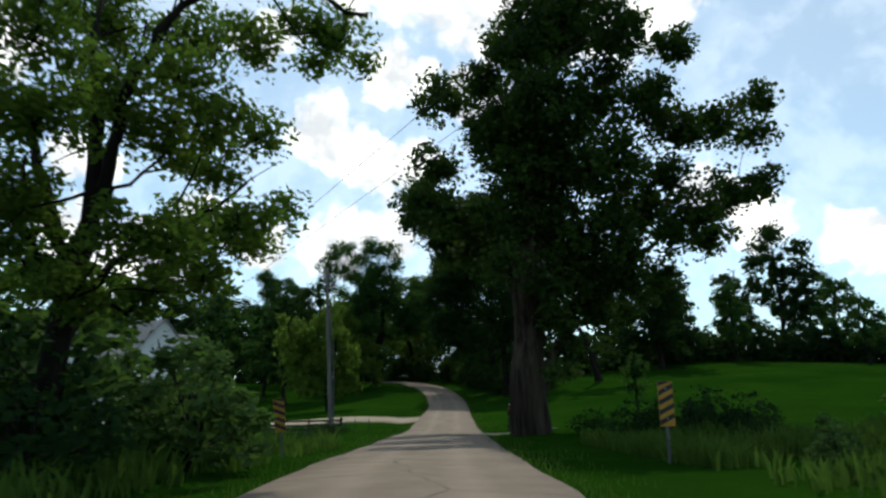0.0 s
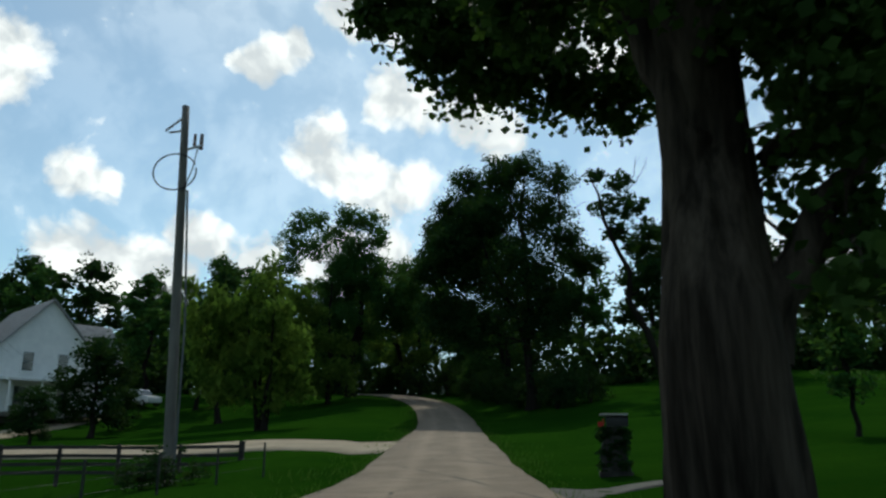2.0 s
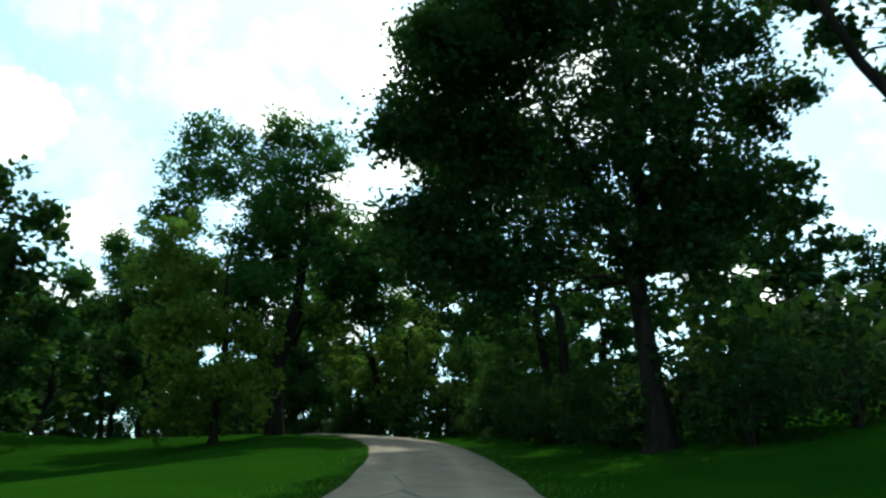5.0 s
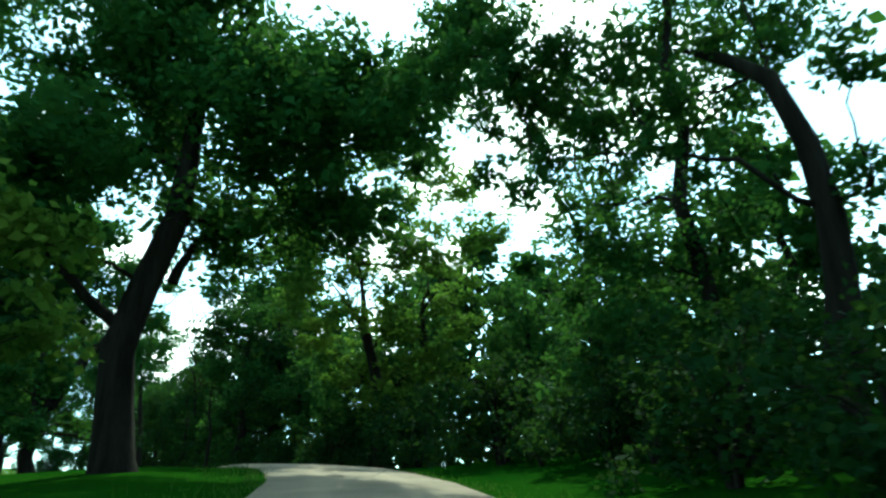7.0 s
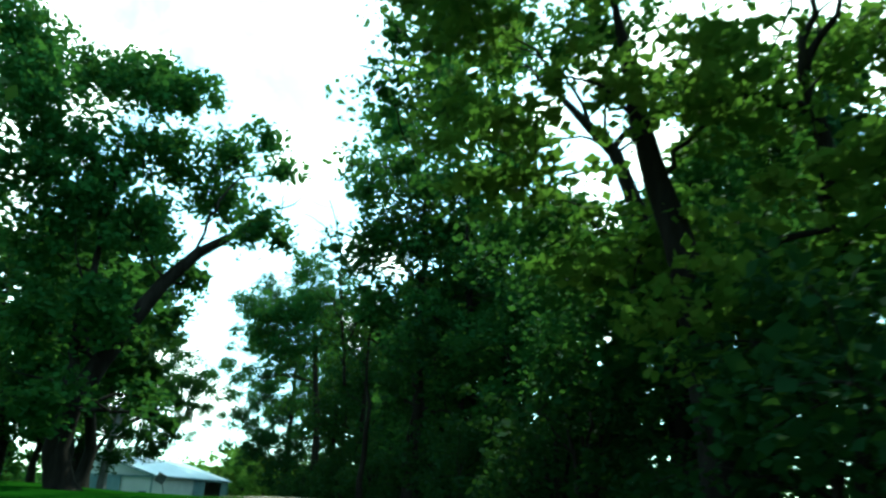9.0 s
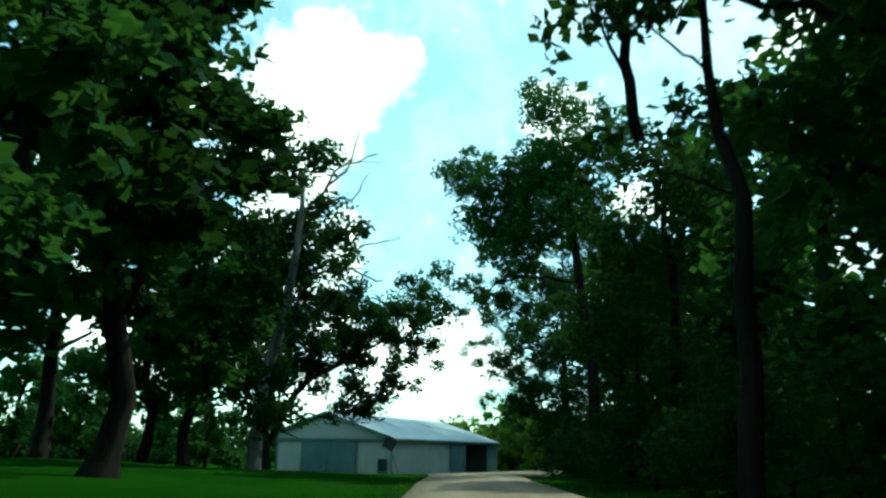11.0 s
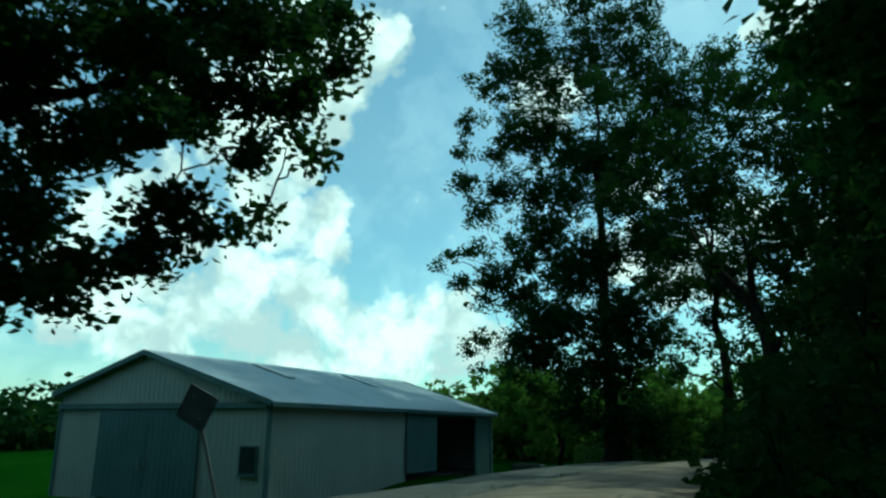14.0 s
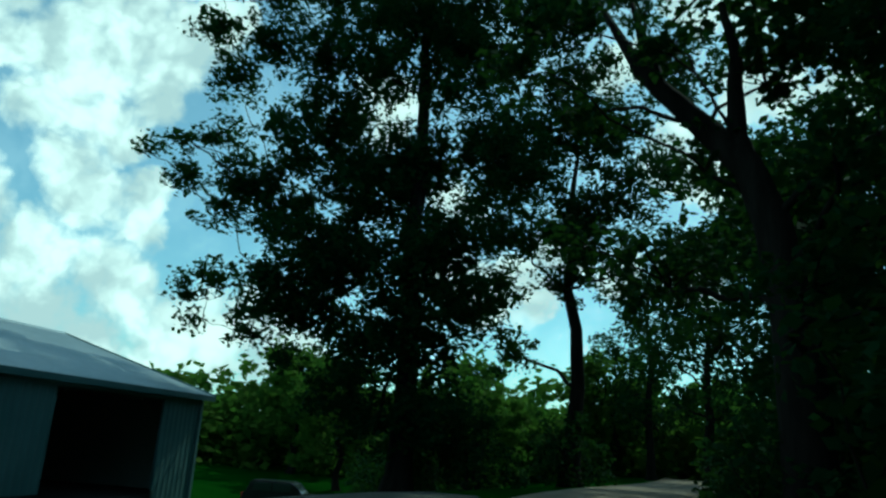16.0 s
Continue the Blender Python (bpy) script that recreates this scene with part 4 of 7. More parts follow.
# boughs above 16 m with dx below -2 are added to shade the road
BOUGHS_VERGE = [(-1.2, 1.7, 0.5, 1.5, 1.4), (0, -2.5, 0.6, 1.5, 1.4), (-3.6, 0.7, 1.8, 1.4, 1.2), (-1.2, -2, 2.1, 1.6, 1.5), (-3, -1.1, 3, 1.4, 1.3),
    (2.2, 1, 4.1, 1.6, 1.4), (0.6, 0.6, 4.9, 1.6, 1.4), (-3.5, 2.5, 5.1, 1.1, 1), (-1.4, 0.2, 5.6, 1.6, 1.4), (-3.2, -0.3, 6.1, 1.2, 1.1),
    (1.1, -0.4, 6.6, 1.2, 1.1), (-0, -1.8, 7.4, 0.7, 0.7), (0.1, 1.7, 8.1, 1.1, 1), (-1.8, 1.9, 8.3, 1.2, 1), (-6.2, 2, 16.8, 2.2, 1.7), (-5, -1, 17.8, 2.2, 1.7), (-3, 1, 18.6, 2.4, 1.8), (1.4, 0.6, 11, 2.2, 1.8), (3.2, -0.6, 13.4, 2.2, 1.8), (0.4, 1.6, 14.6, 2.2, 1.8), (2, 0.4, 17, 2, 1.6)]
make_tree(5.5, 112.0, 0.3, BOUGHS_VERGE, "leafy tree crowding the outer verge of the bend",
          seed=93, leaf=0.14, density=2.8, mat=LEAF_MID, clump=0.8, per=28, hollow=0.4)
BOUGHS_SUNLIT_LOW = [(-1.8, -1, 3.4, 2, 1.6), (0.5, -1, 5.4, 2, 1.6), (-4, 1, 5.6, 1.9, 1.5), (-6, 0, 7.4, 1.8, 1.3), (-2, -0.8, 8, 2, 1.4),
    (1.5, 0.5, 8.6, 1.8, 1.4), (-4.6, -1.3, 8.7, 1, 0.9), (-8.4, 0.3, 9.4, 1.2, 1.1), (-0.1, 1.4, 9.7, 1, 0.9), (1, -1.7, 10.6, 1.3, 1.1),
    (-7.2, -0.7, 10.6, 1.2, 1), (2, 1.7, 11.3, 0.9, 0.8)]
BOUGHS_SUNLIT_OVER = [(-6.6, -3, 10, 1.6, 1.3), (-7.4, -2.4, 12.4, 1.6, 1.3), (-6.8, -3.4, 14.6, 1.6, 1.3), (-5, -3.6, 16.4, 1.6, 1.2), (-3, -3.4, 17.6, 1.6, 1.2),
    (-3.4, -4, 13, 1.8, 1.4), (-8.4, -1.6, 15.6, 1.4, 1.1), (0, -3, 16.6, 1.6, 1.2), (1.8, -2.4, 15.4, 1.6, 1.2), (-1, -3.6, 11, 1.8, 1.4), (3.4, -1.5, 13, 1.6, 1.3)]
BOUGHS_SUNLIT_HIGH = [(-8.8, -1.4, 11.9, 0.7, 0.6), (-4.3, -0.5, 11.9, 1.3, 1.1), (2.3, -1.6, 12.3, 0.8, 0.7), (-1.4, 0.9, 12.9, 1.4, 1.3),
    (-6.5, -0.4, 13, 1.3, 1.2), (0.2, -1.5, 13.2, 1, 0.9), (3.4, 1.4, 13.5, 0.7, 0.6), (-8.3, 0.4, 13.9, 1.1, 1), (-4.1, -0.4, 15, 1.3, 1.2),
    (-5.8, -1.7, 15.5, 0.7, 0.6), (-1.6, 0.9, 15.6, 1.4, 1.2), (-5.8, 0.9, 15.9, 1.1, 1), (-2.6, 0.4, 16.9, 1.1, 1)]
make_tree(-4.4, 130.6, 0.4, BOUGHS_SUNLIT_LOW + BOUGHS_SUNLIT_HIGH + BOUGHS_SUNLIT_OVER, "sunlit black locust with layered yellow-green boughs",
          seed=51, core=0.4, leaf=0.2, density=1.7, mat=LEAF_LIGHT, clump=0.75, per=28, hollow=0.3, flat=0.5, top=14,
          stem=[(-2.5, -0.2, 0.3), (-2.9, -0.2, 4.5), (-3.5, -0.2, 7.2), (-3.8, -0.2, 9.5), (-4.1, -0.3, 11.8)],
          bare=[(0.2, [(-0.3, -0, 4.5), (-0.3, -0, 7.1), (-0.4, -0, 9), (0, 0, 10.4)]),
                (0.12, [(-0.3, -0, 7.6), (-1.5, -0.1, 8.2), (-4.2, -0.3, 8.4)]),
                (0.1, [(-1.8, -0.1, 11.4), (-4.1, -0.3, 11.9), (-7.2, -0.5, 12.9)]),
                (0.1, [(-0.4, -0, 8.7), (0.9, 0.1, 10.8)])])
BOUGHS_SPARSE = [(-1.6, 0, 11, 1, 0.8), (1.4, 0.6, 12.2, 1.1, 0.9), (-0.8, -0.8, 13.6, 1, 0.8), (2.4, 0, 14.2, 1.2, 1), (-2, 0.4, 15.2, 1, 0.8), (0.6, 0.4, 16, 1.1, 0.9),
    (2.8, -0.6, 17, 1.2, 1), (-1.2, 0, 17.6, 1, 0.8), (0.8, -0.4, 19, 1.1, 0.9), (2.2, 0.4, 20, 1, 0.8), (-0.4, 0.2, 20.8, 0.9, 0.8)]
make_tree(4.2, 127.0, 0.16, BOUGHS_SPARSE, "slender tree with a pale stem and sparse leaves behind the verge",
          seed=52, core=0, leaf=0.15, density=1.8, mat=LEAF_MID, bark=BARK_PALE, clump=0.6, per=24, hollow=0.2, top=20, twigs=8)
BOUGHS_INNER_OAK_LOW = [(3.1, 0, 2.7, 0.7, 0.6), (0.2, -3.1, 3.3, 1.3, 1.1), (-0.4, 2.4, 4.3, 1, 0.9), (-3.1, -1.8, 6.9, 1.9, 1.7),
    (0.3, -1.5, 7.2, 1.6, 1.5), (0.1, 3.3, 9.8, 1.1, 1), (-3.2, -1.5, 10.5, 2.3, 2), (0.3, -0.2, 11.2, 2, 1.8), (4.7, 1.6, 11.6, 1.1, 1),
    (4.5, 4.4, 12.1, 0.8, 0.7)]
BOUGHS_INNER_OAK_HIGH = [(-4, -4, 17.5, 2.2, 1.8), (-5.5, -5, 13, 2.2, 1.9), (-2, -2.5, 12.6, 2, 1.7), (-4.5, -4.5, 20, 2, 1.7), (0, -1, 18, 1.8, 1.5), (1, 3.4, 14.1, 1.6, 1.4), (-3.3, -3.5, 14.3, 2, 1.8), (5.5, 2.5, 14.4, 0.8, 0.7), (-1.3, -1.7, 14.6, 2, 1.8),
    (-0, 1, 15.6, 1.9, 1.7), (4.6, 2, 16.1, 0.9, 0.8), (1.3, 3.4, 16.5, 1.3, 1.2), (-2.3, -5, 16.7, 1.4, 1.3), (1.9, 0.3, 17.9, 1.2, 1.1),
    (-3.2, -1, 19.3, 1.7, 1.5), (-1.1, 0.7, 19.8, 1.6, 1.4)]
make_tree(-31.0, 139.5, 0.5, BOUGHS_INNER_OAK_LOW + BOUGHS_INNER_OAK_HIGH, "wide-limbed oak on the grass inside the bend",
          seed=95, leaf=0.22, density=2.2, mat=LEAF_MID, clump=0.85, per=28, hollow=0.3, sides=12, top=17,
          stem=[(-0.7, -0.8, -0.1), (-1.1, -1.2, 2.2), (-0.6, -0.6, 4.6), (0.4, 0.5, 7.7), (1.5, 1.6, 10.2), (3.1, 3.3, 12.1), (4.3, 4.6, 12.9)],
          bare=[(0.3, [(-0.9, -1, 1.4), (-1.1, -1.2, 5.9), (-1, -1.1, 9.7), (-0.9, -0.9, 13.8)]),
                (0.07, [(3.1, 3.3, 12.1), (3.7, 4, 13.2), (4.6, 4.9, 14), (5.3, 5.6, 15.2)]),
                (0.09, [(1.7, 1.8, 10.3), (2.4, 2.5, 14), (3.7, 4, 15.6), (4.3, 4.5, 17.7)])])
BOUGHS_LIMB_LOW = [(1.6, 0.4, 3.2, 1.8, 1.6), (-1, 0, 3.6, 2, 1.8), (2.6, -0.6, 5.8, 1.8, 1.5), (0.5, 0.5, 6.2, 2, 1.6), (-2.5, -0.4, 6.6, 2, 1.6),
    (3.1, -2.1, 7.9, 0.9, 0.8), (1.7, 1.5, 9.2, 1.1, 1), (-8.6, -0.2, 10.3, 0.6, 0.6), (-7.1, 0.6, 10.3, 1, 0.9)]
BOUGHS_LIMB_HIGH = [(-3.5, -0.6, 10.6, 1, 0.9), (-6.7, -1.9, 11.3, 0.8, 0.7), (2.6, -0, 11.3, 1, 0.9), (-5.3, -0.6, 11.5, 1.3, 1.1),
    (0.2, -2.3, 11.6, 1, 0.9), (-1.2, -2.1, 11.9, 1, 0.9), (1.1, 1.7, 11.9, 1.2, 1.1), (-6.2, -2.4, 12.8, 0.9, 0.8), (-3.8, 0.8, 14.5, 1.3, 1.1),
    (-5.9, 1, 15.5, 1.3, 1.2)]
make_tree(-8.6, 134.5, 0.34, BOUGHS_LIMB_LOW + BOUGHS_LIMB_HIGH, "tall tree with a long bare limb above the verge",
          seed=97, leaf=0.15, density=2.8, mat=LEAF_MID, clump=0.75, per=28, hollow=0.25, lean=(-2.4, -0.6), top=13,
          stem=[(0.7, 0.1, 1.5), (0.6, 0.1, 5), (0.2, 0, 6.8), (-0.3, -0, 8.8), (-0.8, -0.1, 9.9), (-1.8, -0.2, 11), (-2.5, -0.3, 12.1)],
          bare=[(0.1, [(-0.6, -0.1, 9.5), (0.1, 0, 10.2), (1, 0.1, 10.5), (1.5, 0.2, 10.9)]),
                (0.07, [(-1.2, -0.1, 10.5), (-1.7, -0.2, 11.9), (-2, -0.2, 12.7)]),
                (0.06, [(-0.6, -0.1, 9.7), (-0.8, -0.1, 10.7), (-0.4, -0, 11.6)]),
                (0.08, [(-0.3, -0, 8.8), (-1.3, -0.1, 9), (-2.2, -0.2, 8.6)]),
                (0.05, [(-2.5, -0.3, 11.9), (-2.9, -0.3, 12.5), (-3.4, -0.4, 12.4)])])
BOUGHS_WOOD_LOCUST = [(-4.4, -1, 13, 1.8, 1.5), (-5.4, -0.6, 16, 1.8, 1.5), (-4, -1.2, 19.4, 1.8, 1.5), (-1.6, -0.8, 22, 2, 1.6), (-4.6, -0.4, 9.6, 1.8, 1.5), (1.6, 0, 23, 2, 1.6), (3.1, 0, 6, 1.7, 1.5), (-0.3, 0.7, 6.3, 2, 1.8), (-2.5, -1.1, 7, 1.3, 1.2), (-0.8, -2.2, 8.4, 1.3, 1.1),
    (-0.2, 0.5, 10.5, 2.1, 1.9), (2.9, 2.1, 10.6, 1.9, 1.7), (5.1, 2.7, 11.5, 1.6, 1.5), (-2.5, -1.1, 12.1, 1.2, 1.1), (2.4, -0.1, 12.8, 2, 1.8),
    (-1.4, 0.5, 13.8, 2, 1.8), (4.4, 1.5, 14.4, 1.9, 1.7), (0.5, -1.2, 15.2, 2.1, 1.9), (-1.6, -2.1, 15.3, 1.2, 1), (1.6, 1.9, 17.9, 2, 1.8),
    (-2.7, -2.7, 17.9, 1.2, 1.1), (-0.9, -0.6, 19.3, 1.2, 1.1), (1, 1.6, 20.6, 1.6, 1.4)]
make_tree(-18.5, 148.5, 0.36, BOUGHS_WOOD_LOCUST, "tall locust with yellow-green leaves in the wood",
          seed=53, leaf=0.2, density=1.5, mat=LEAF_MID, clump=0.75, per=28, hollow=0.3, top=15)
BOUGHS_HALF_DEAD = [(-1.7, -0.5, 5.7, 0.5, 0.5), (-0.7, 0.1, 6.3, 0.6, 0.6), (-0.8, -0.9, 7.6, 0.5, 0.5)]
make_tree(-24.0, 149.0, 0.14, BOUGHS_HALF_DEAD, "thin half-dead tree with bare twigs",
          seed=55, core=0, leaf=0.14, density=2.0, mat=LEAF_DARK_SHADE, clump=0.5, per=16, hollow=0.3, top=9,
          bare=[(0.09, [(-1, -0.5, 5.7), (-1.3, -0.7, 8.7), (-1.6, -0.9, 11.8), (-2, -1.1, 14.6), (-2.4, -1.3, 15.7)]),
                (0.05, [(-1.6, -0.8, 11.3), (-0.9, -0.5, 13.2), (-0.3, -0.1, 14.4)]),
                (0.05, [(-1.8, -1, 12.6), (-2.6, -1.4, 14.3), (-3.5, -1.9, 14.8)]),
                (0.05, [(-1.2, -0.6, 7.7), (-0.4, -0.2, 9.7), (0, 0, 11.9)]),
                (0.04, [(-1.2, -0.7, 8.7), (-2.2, -1.2, 10.7), (-2.9, -1.5, 11.2)])])
BOUGHS_OAK_LOW = [(2.3, 3.2, 4.3, 0.6, 0.6), (0, -0.6, 4.7, 1.2, 1.1), (2.6, 6.1, 4.8, 0.5, 0.5), (1.5, 4.7, 4.8, 0.8, 0.7), (1, 7.3, 5.3, 0.4, 0.4),
    (1.9, 5.5, 5.9, 0.9, 0.8), (1.6, 2.7, 5.9, 0.8, 0.7), (1.8, 9.4, 6.4, 0.5, 0.5), (-0.5, 6.6, 6.4, 0.6, 0.6), (3, 10, 6.7, 0.5, 0.5),
    (0.9, -0.2, 6.7, 1.4, 1.2), (1.5, 8.5, 6.9, 0.7, 0.7), (0.6, 1.5, 7.3, 1.3, 1.1), (0.4, -1.7, 7.4, 1.3, 1.2), (0.7, 2.4, 7.5, 1.5, 1.3),
    (3.5, 7.1, 7.6, 0.9, 0.8), (-5.4, -3.8, 7.6, 3, 2.4)]
BOUGHS_OAK_LOWER = [(4.4, 10.6, 8.1, 0.5, 0.5), (0.8, 6.9, 8.1, 0.9, 0.8), (-0.7, 6.9, 8.5, 0.8, 0.7), (0.2, 5.6, 8.6, 1.2, 1.1),
    (1.9, 10.6, 8.7, 0.8, 0.7), (2.1, 2.2, 8.7, 1.3, 1.2), (4.1, 10.2, 9.1, 0.8, 0.8), (0, 0.6, 9.2, 1.5, 1.3), (1.7, 5.4, 9.3, 1, 0.9),
    (0.7, 4.6, 9.4, 1.3, 1.2), (3, 10, 9.5, 0.9, 0.8), (1.7, 9.3, 9.6, 1, 0.9), (3.5, 7.1, 9.7, 1, 0.9), (0.7, 5.8, 9.7, 0.9, 0.9),
    (-1.4, 8.3, 9.9, 1, 0.9), (1.6, 7.4, 10.2, 1.2, 1), (0.5, -1.3, 10.2, 1.4, 1.3)]
BOUGHS_OAK_MID = [(-3.2, -2.4, 10.2, 3.4, 2.6), (3.4, 6.1, 10.5, 0.9, 0.8), (-0.8, 1.7, 10.6, 1.7, 1.5), (3.4, 9.6, 10.8, 1, 0.9),
    (-2.2, 10.9, 11.1, 1, 0.9), (0.2, 5.2, 11.2, 1.3, 1.1), (-0.3, -1.9, 11.2, 1.4, 1.3), (2.3, 8.3, 11.3, 1, 0.9), (1.9, 1.5, 11.4, 1.3, 1.2),
    (2.6, 12.4, 11.5, 0.7, 0.7), (0.1, 3.9, 11.5, 1.5, 1.4), (2, 6.5, 11.6, 0.9, 0.8), (0.2, 12.6, 11.8, 0.7, 0.7), (1.5, 10, 11.9, 0.9, 0.8),
    (1.1, -0.9, 12, 1.5, 1.3), (2.2, 11.5, 12, 0.9, 0.8), (-2, 7.6, 12.1, 1.2, 1.1)]
BOUGHS_OAK_UPPER = [(1.6, 6.6, 5.0, 1.0, 0.8), (1.2, 8, 6, 1, 0.8), (2, 5, 4.6, 0.9, 0.7), (1.8, 9, 6.6, 0.9, 0.7), (0.6, 6, 6.8, 1.1, 0.9), (-1.5, -2.5, 8.6, 2.2, 1.8), (-3, 0, 6.8, 2.2, 1.8), (-2, 1.5, 10.4, 2, 1.7), (-4, -1, 11.5, 2.4, 2), (-2.5, -4.5, 11, 2.2, 1.9), (3.7, 9.4, 12.3, 0.8, 0.7), (-1.9, 9, 12.3, 1.2, 1.1), (1.6, 5.3, 12.5, 1.1, 1), (2, 0.5, 12.5, 1.1, 1),
    (-0.2, 10.5, 12.7, 1.1, 1), (-0.7, -2.5, 13.1, 1.3, 1.1), (2.3, 12.5, 13.3, 0.9, 0.8), (0.1, 0.2, 13.7, 1.1, 1), (-3, 1, 14, 2.8, 2.2),
    (0.4, 4, 14.1, 1, 0.9), (0.5, -1.4, 14.3, 1.1, 1), (1.5, 2.3, 14.5, 0.9, 0.8), (1.4, -0, 14.9, 0.9, 0.8), (-2.7, 14.4, 15.3, 1.2, 1.1),
    (-0.3, 4.1, 16.3, 0.8, 0.7), (0, 3.6, 16.5, 0.7, 0.7), (-0.7, 2.3, 16.7, 0.8, 0.8)]
make_tree(-59.8, 164.8, 0.58, BOUGHS_OAK_LOW + BOUGHS_OAK_LOWER + BOUGHS_OAK_MID + BOUGHS_OAK_UPPER, "spreading oak with dark lobed leaves beside the steel shed",
          seed=61, core=1.2, leaf=0.16, density=2.7, mat=LEAF_DARK_SHADE, clump=0.7, per=32, sides=12, hollow=0.2, roots=1.4, top=14,
          bare=[(0.26, [(0.1, 0.4, 2.4), (0.3, 1, 4.5), (0.6, 2.3, 6.3), (1.1, 4.1, 7.4), (1.7, 6.3, 8.7), (2.4, 8.8, 10.2)]),
                (0.14, [(0.1, 0.4, 3.9), (0.4, 1.5, 4.2), (0.7, 2.4, 5)]),
                (0.2, [(0.1, 0.4, 5.8), (0.3, 1, 8.5), (0.4, 1.5, 10.3), (0.6, 2, 12)])])
BOUGHS_PALE_TRUNK_LOW = [(0.2, -0.1, 2.3, 1.1, 1), (-0.6, 1.5, 2.7, 0.9, 0.8), (1.6, -0.8, 4, 1, 0.9), (-1, 1, 4.9, 1.1, 1), (1.6, 0.4, 6.5, 1.1, 1),
    (-1.2, -0.5, 6.8, 1.2, 1.1), (2.2, 1.7, 8.1, 0.7, 0.6), (0.1, -0.5, 8.5, 1.2, 1.1), (-0.2, 1.4, 9.5, 1.2, 1), (1, -1.4, 9.8, 1, 0.9),
    (2.4, 2.3, 9.8, 0.6, 0.5), (-1.2, -3.7, 10.3, 1.5, 1.4), (1, 3.4, 10.5, 0.6, 0.5)]
BOUGHS_PALE_TRUNK_HIGH = [(-0.5, 1.7, 11, 1.2, 1), (1.5, 2.7, 11.2, 0.9, 0.8), (-0.9, -0.8, 11.4, 1.5, 1.3), (-1.2, 0.5, 11.6, 1.2, 1.1),
    (1.2, 3.1, 11.7, 0.7, 0.6), (1, 4.1, 11.8, 0.7, 0.6), (-0.5, 2, 12.2, 1.1, 1), (1.6, 1.8, 12.4, 0.9, 0.8), (-0.2, -4.2, 12.7, 1.5, 1.3),
    (-1.9, -1.4, 14.6, 1.7, 1.6), (2.1, 0.8, 14.8, 1.1, 1), (-0.6, 1.1, 15, 1.4, 1.2), (-1.9, -1.6, 17.1, 1.8, 1.6)]
make_tree(-49.5, 158.0, 0.3, BOUGHS_PALE_TRUNK_LOW + BOUGHS_PALE_TRUNK_HIGH, "leaning tree with a pale trunk on the inner verge",
          seed=63, leaf=0.18, density=2.2, mat=LEAF_DARK_SHADE, bark=GREY_BARK, clump=0.75, per=28, hollow=0.3, lean=(1.6, 2.6), top=13,
          stem=[(-0.1, -0.2, -0.4), (-0.1, -0.2, 2.4), (-0, -0.1, 4.2), (0.2, 0.5, 6.4), (0.3, 0.8, 9), (0.4, 1, 12), (0.4, 1, 14.9)],
          bare=[(0.102, [(0.4, 1, 12), (0.8, 2.1, 13.9), (0.9, 2.4, 14.8), (1.3, 3.5, 15.5), (1.7, 4.5, 16.2)]),
                (0.076, [(0.8, 2.1, 13.9), (1.1, 3, 14.9), (1.3, 3.5, 16.4), (1.4, 3.6, 17.4)]),
                (0.102, [(0.7, 1.7, 9.1), (1.2, 3, 9.7), (1.6, 4.1, 9.6), (2, 5.2, 9.3)]),
                (0.060, [(1.3, 3.4, 10.1), (1.6, 4.2, 11.1), (2, 5.2, 11.4), (2.3, 6, 11.7)]),
                (0.102, [(0.3, 0.8, 13.2), (0.5, 1.2, 15), (0.5, 1.4, 16.8)]),
                (0.051, [(1.2, 3.1, 13.4), (1.4, 3.6, 13.7), (1.6, 4.3, 15.2)]),
                (0.043, [(1.4, 3.7, 11.8), (1.6, 4.2, 12.3), (1.8, 4.9, 12.1)])])
BOUGHS_LOCUST_LOW = [(0.1, -0.8, 7.1, 0.5, 0.4), (-3.6, -0.9, 7.4, 0.4, 0.4), (-1.9, -2.5, 7.6, 0.5, 0.4), (-1.9, -1, 7.6, 0.6, 0.6),
    (-1.3, -0.8, 8.3, 0.6, 0.6), (-6.9, -4.2, 8.6, 0.3, 0.3), (-5.6, -2.5, 8.6, 0.5, 0.5), (-4.8, -1.2, 8.8, 0.3, 0.3), (-5.9, -3.4, 8.9, 0.6, 0.5),
    (-2.7, -2.5, 9.1, 0.6, 0.6), (-2.1, -2.5, 9.1, 0.6, 0.5)]
BOUGHS_LOCUST_HIGH = [(-2.5, -1.5, 12.5, 2, 1.6), (-3.5, -1.8, 15.5, 2.2, 1.8), (-5.5, -2, 17, 2, 1.6), (-1, -1, 16.5, 2.2, 1.8), (-1, 0.4, 9.2, 0.7, 0.6), (-4.7, -1.6, 9.8, 0.7, 0.7), (-2.7, -0.1, 10.1, 0.7, 0.6), (-5.3, -2.5, 10.3, 0.7, 0.6),
    (-8.5, -2.6, 10.7, 0.6, 0.6), (-7.2, -2.3, 11.2, 0.8, 0.7), (0, 0, 14, 3, 2.4), (-4.5, -1, 14, 2.4, 1.8), (-2, 1, 17, 3, 2.2),
    (1.5, 1, 18, 2.8, 2.2), (-1, 0, 20.5, 2.2, 1.8)]
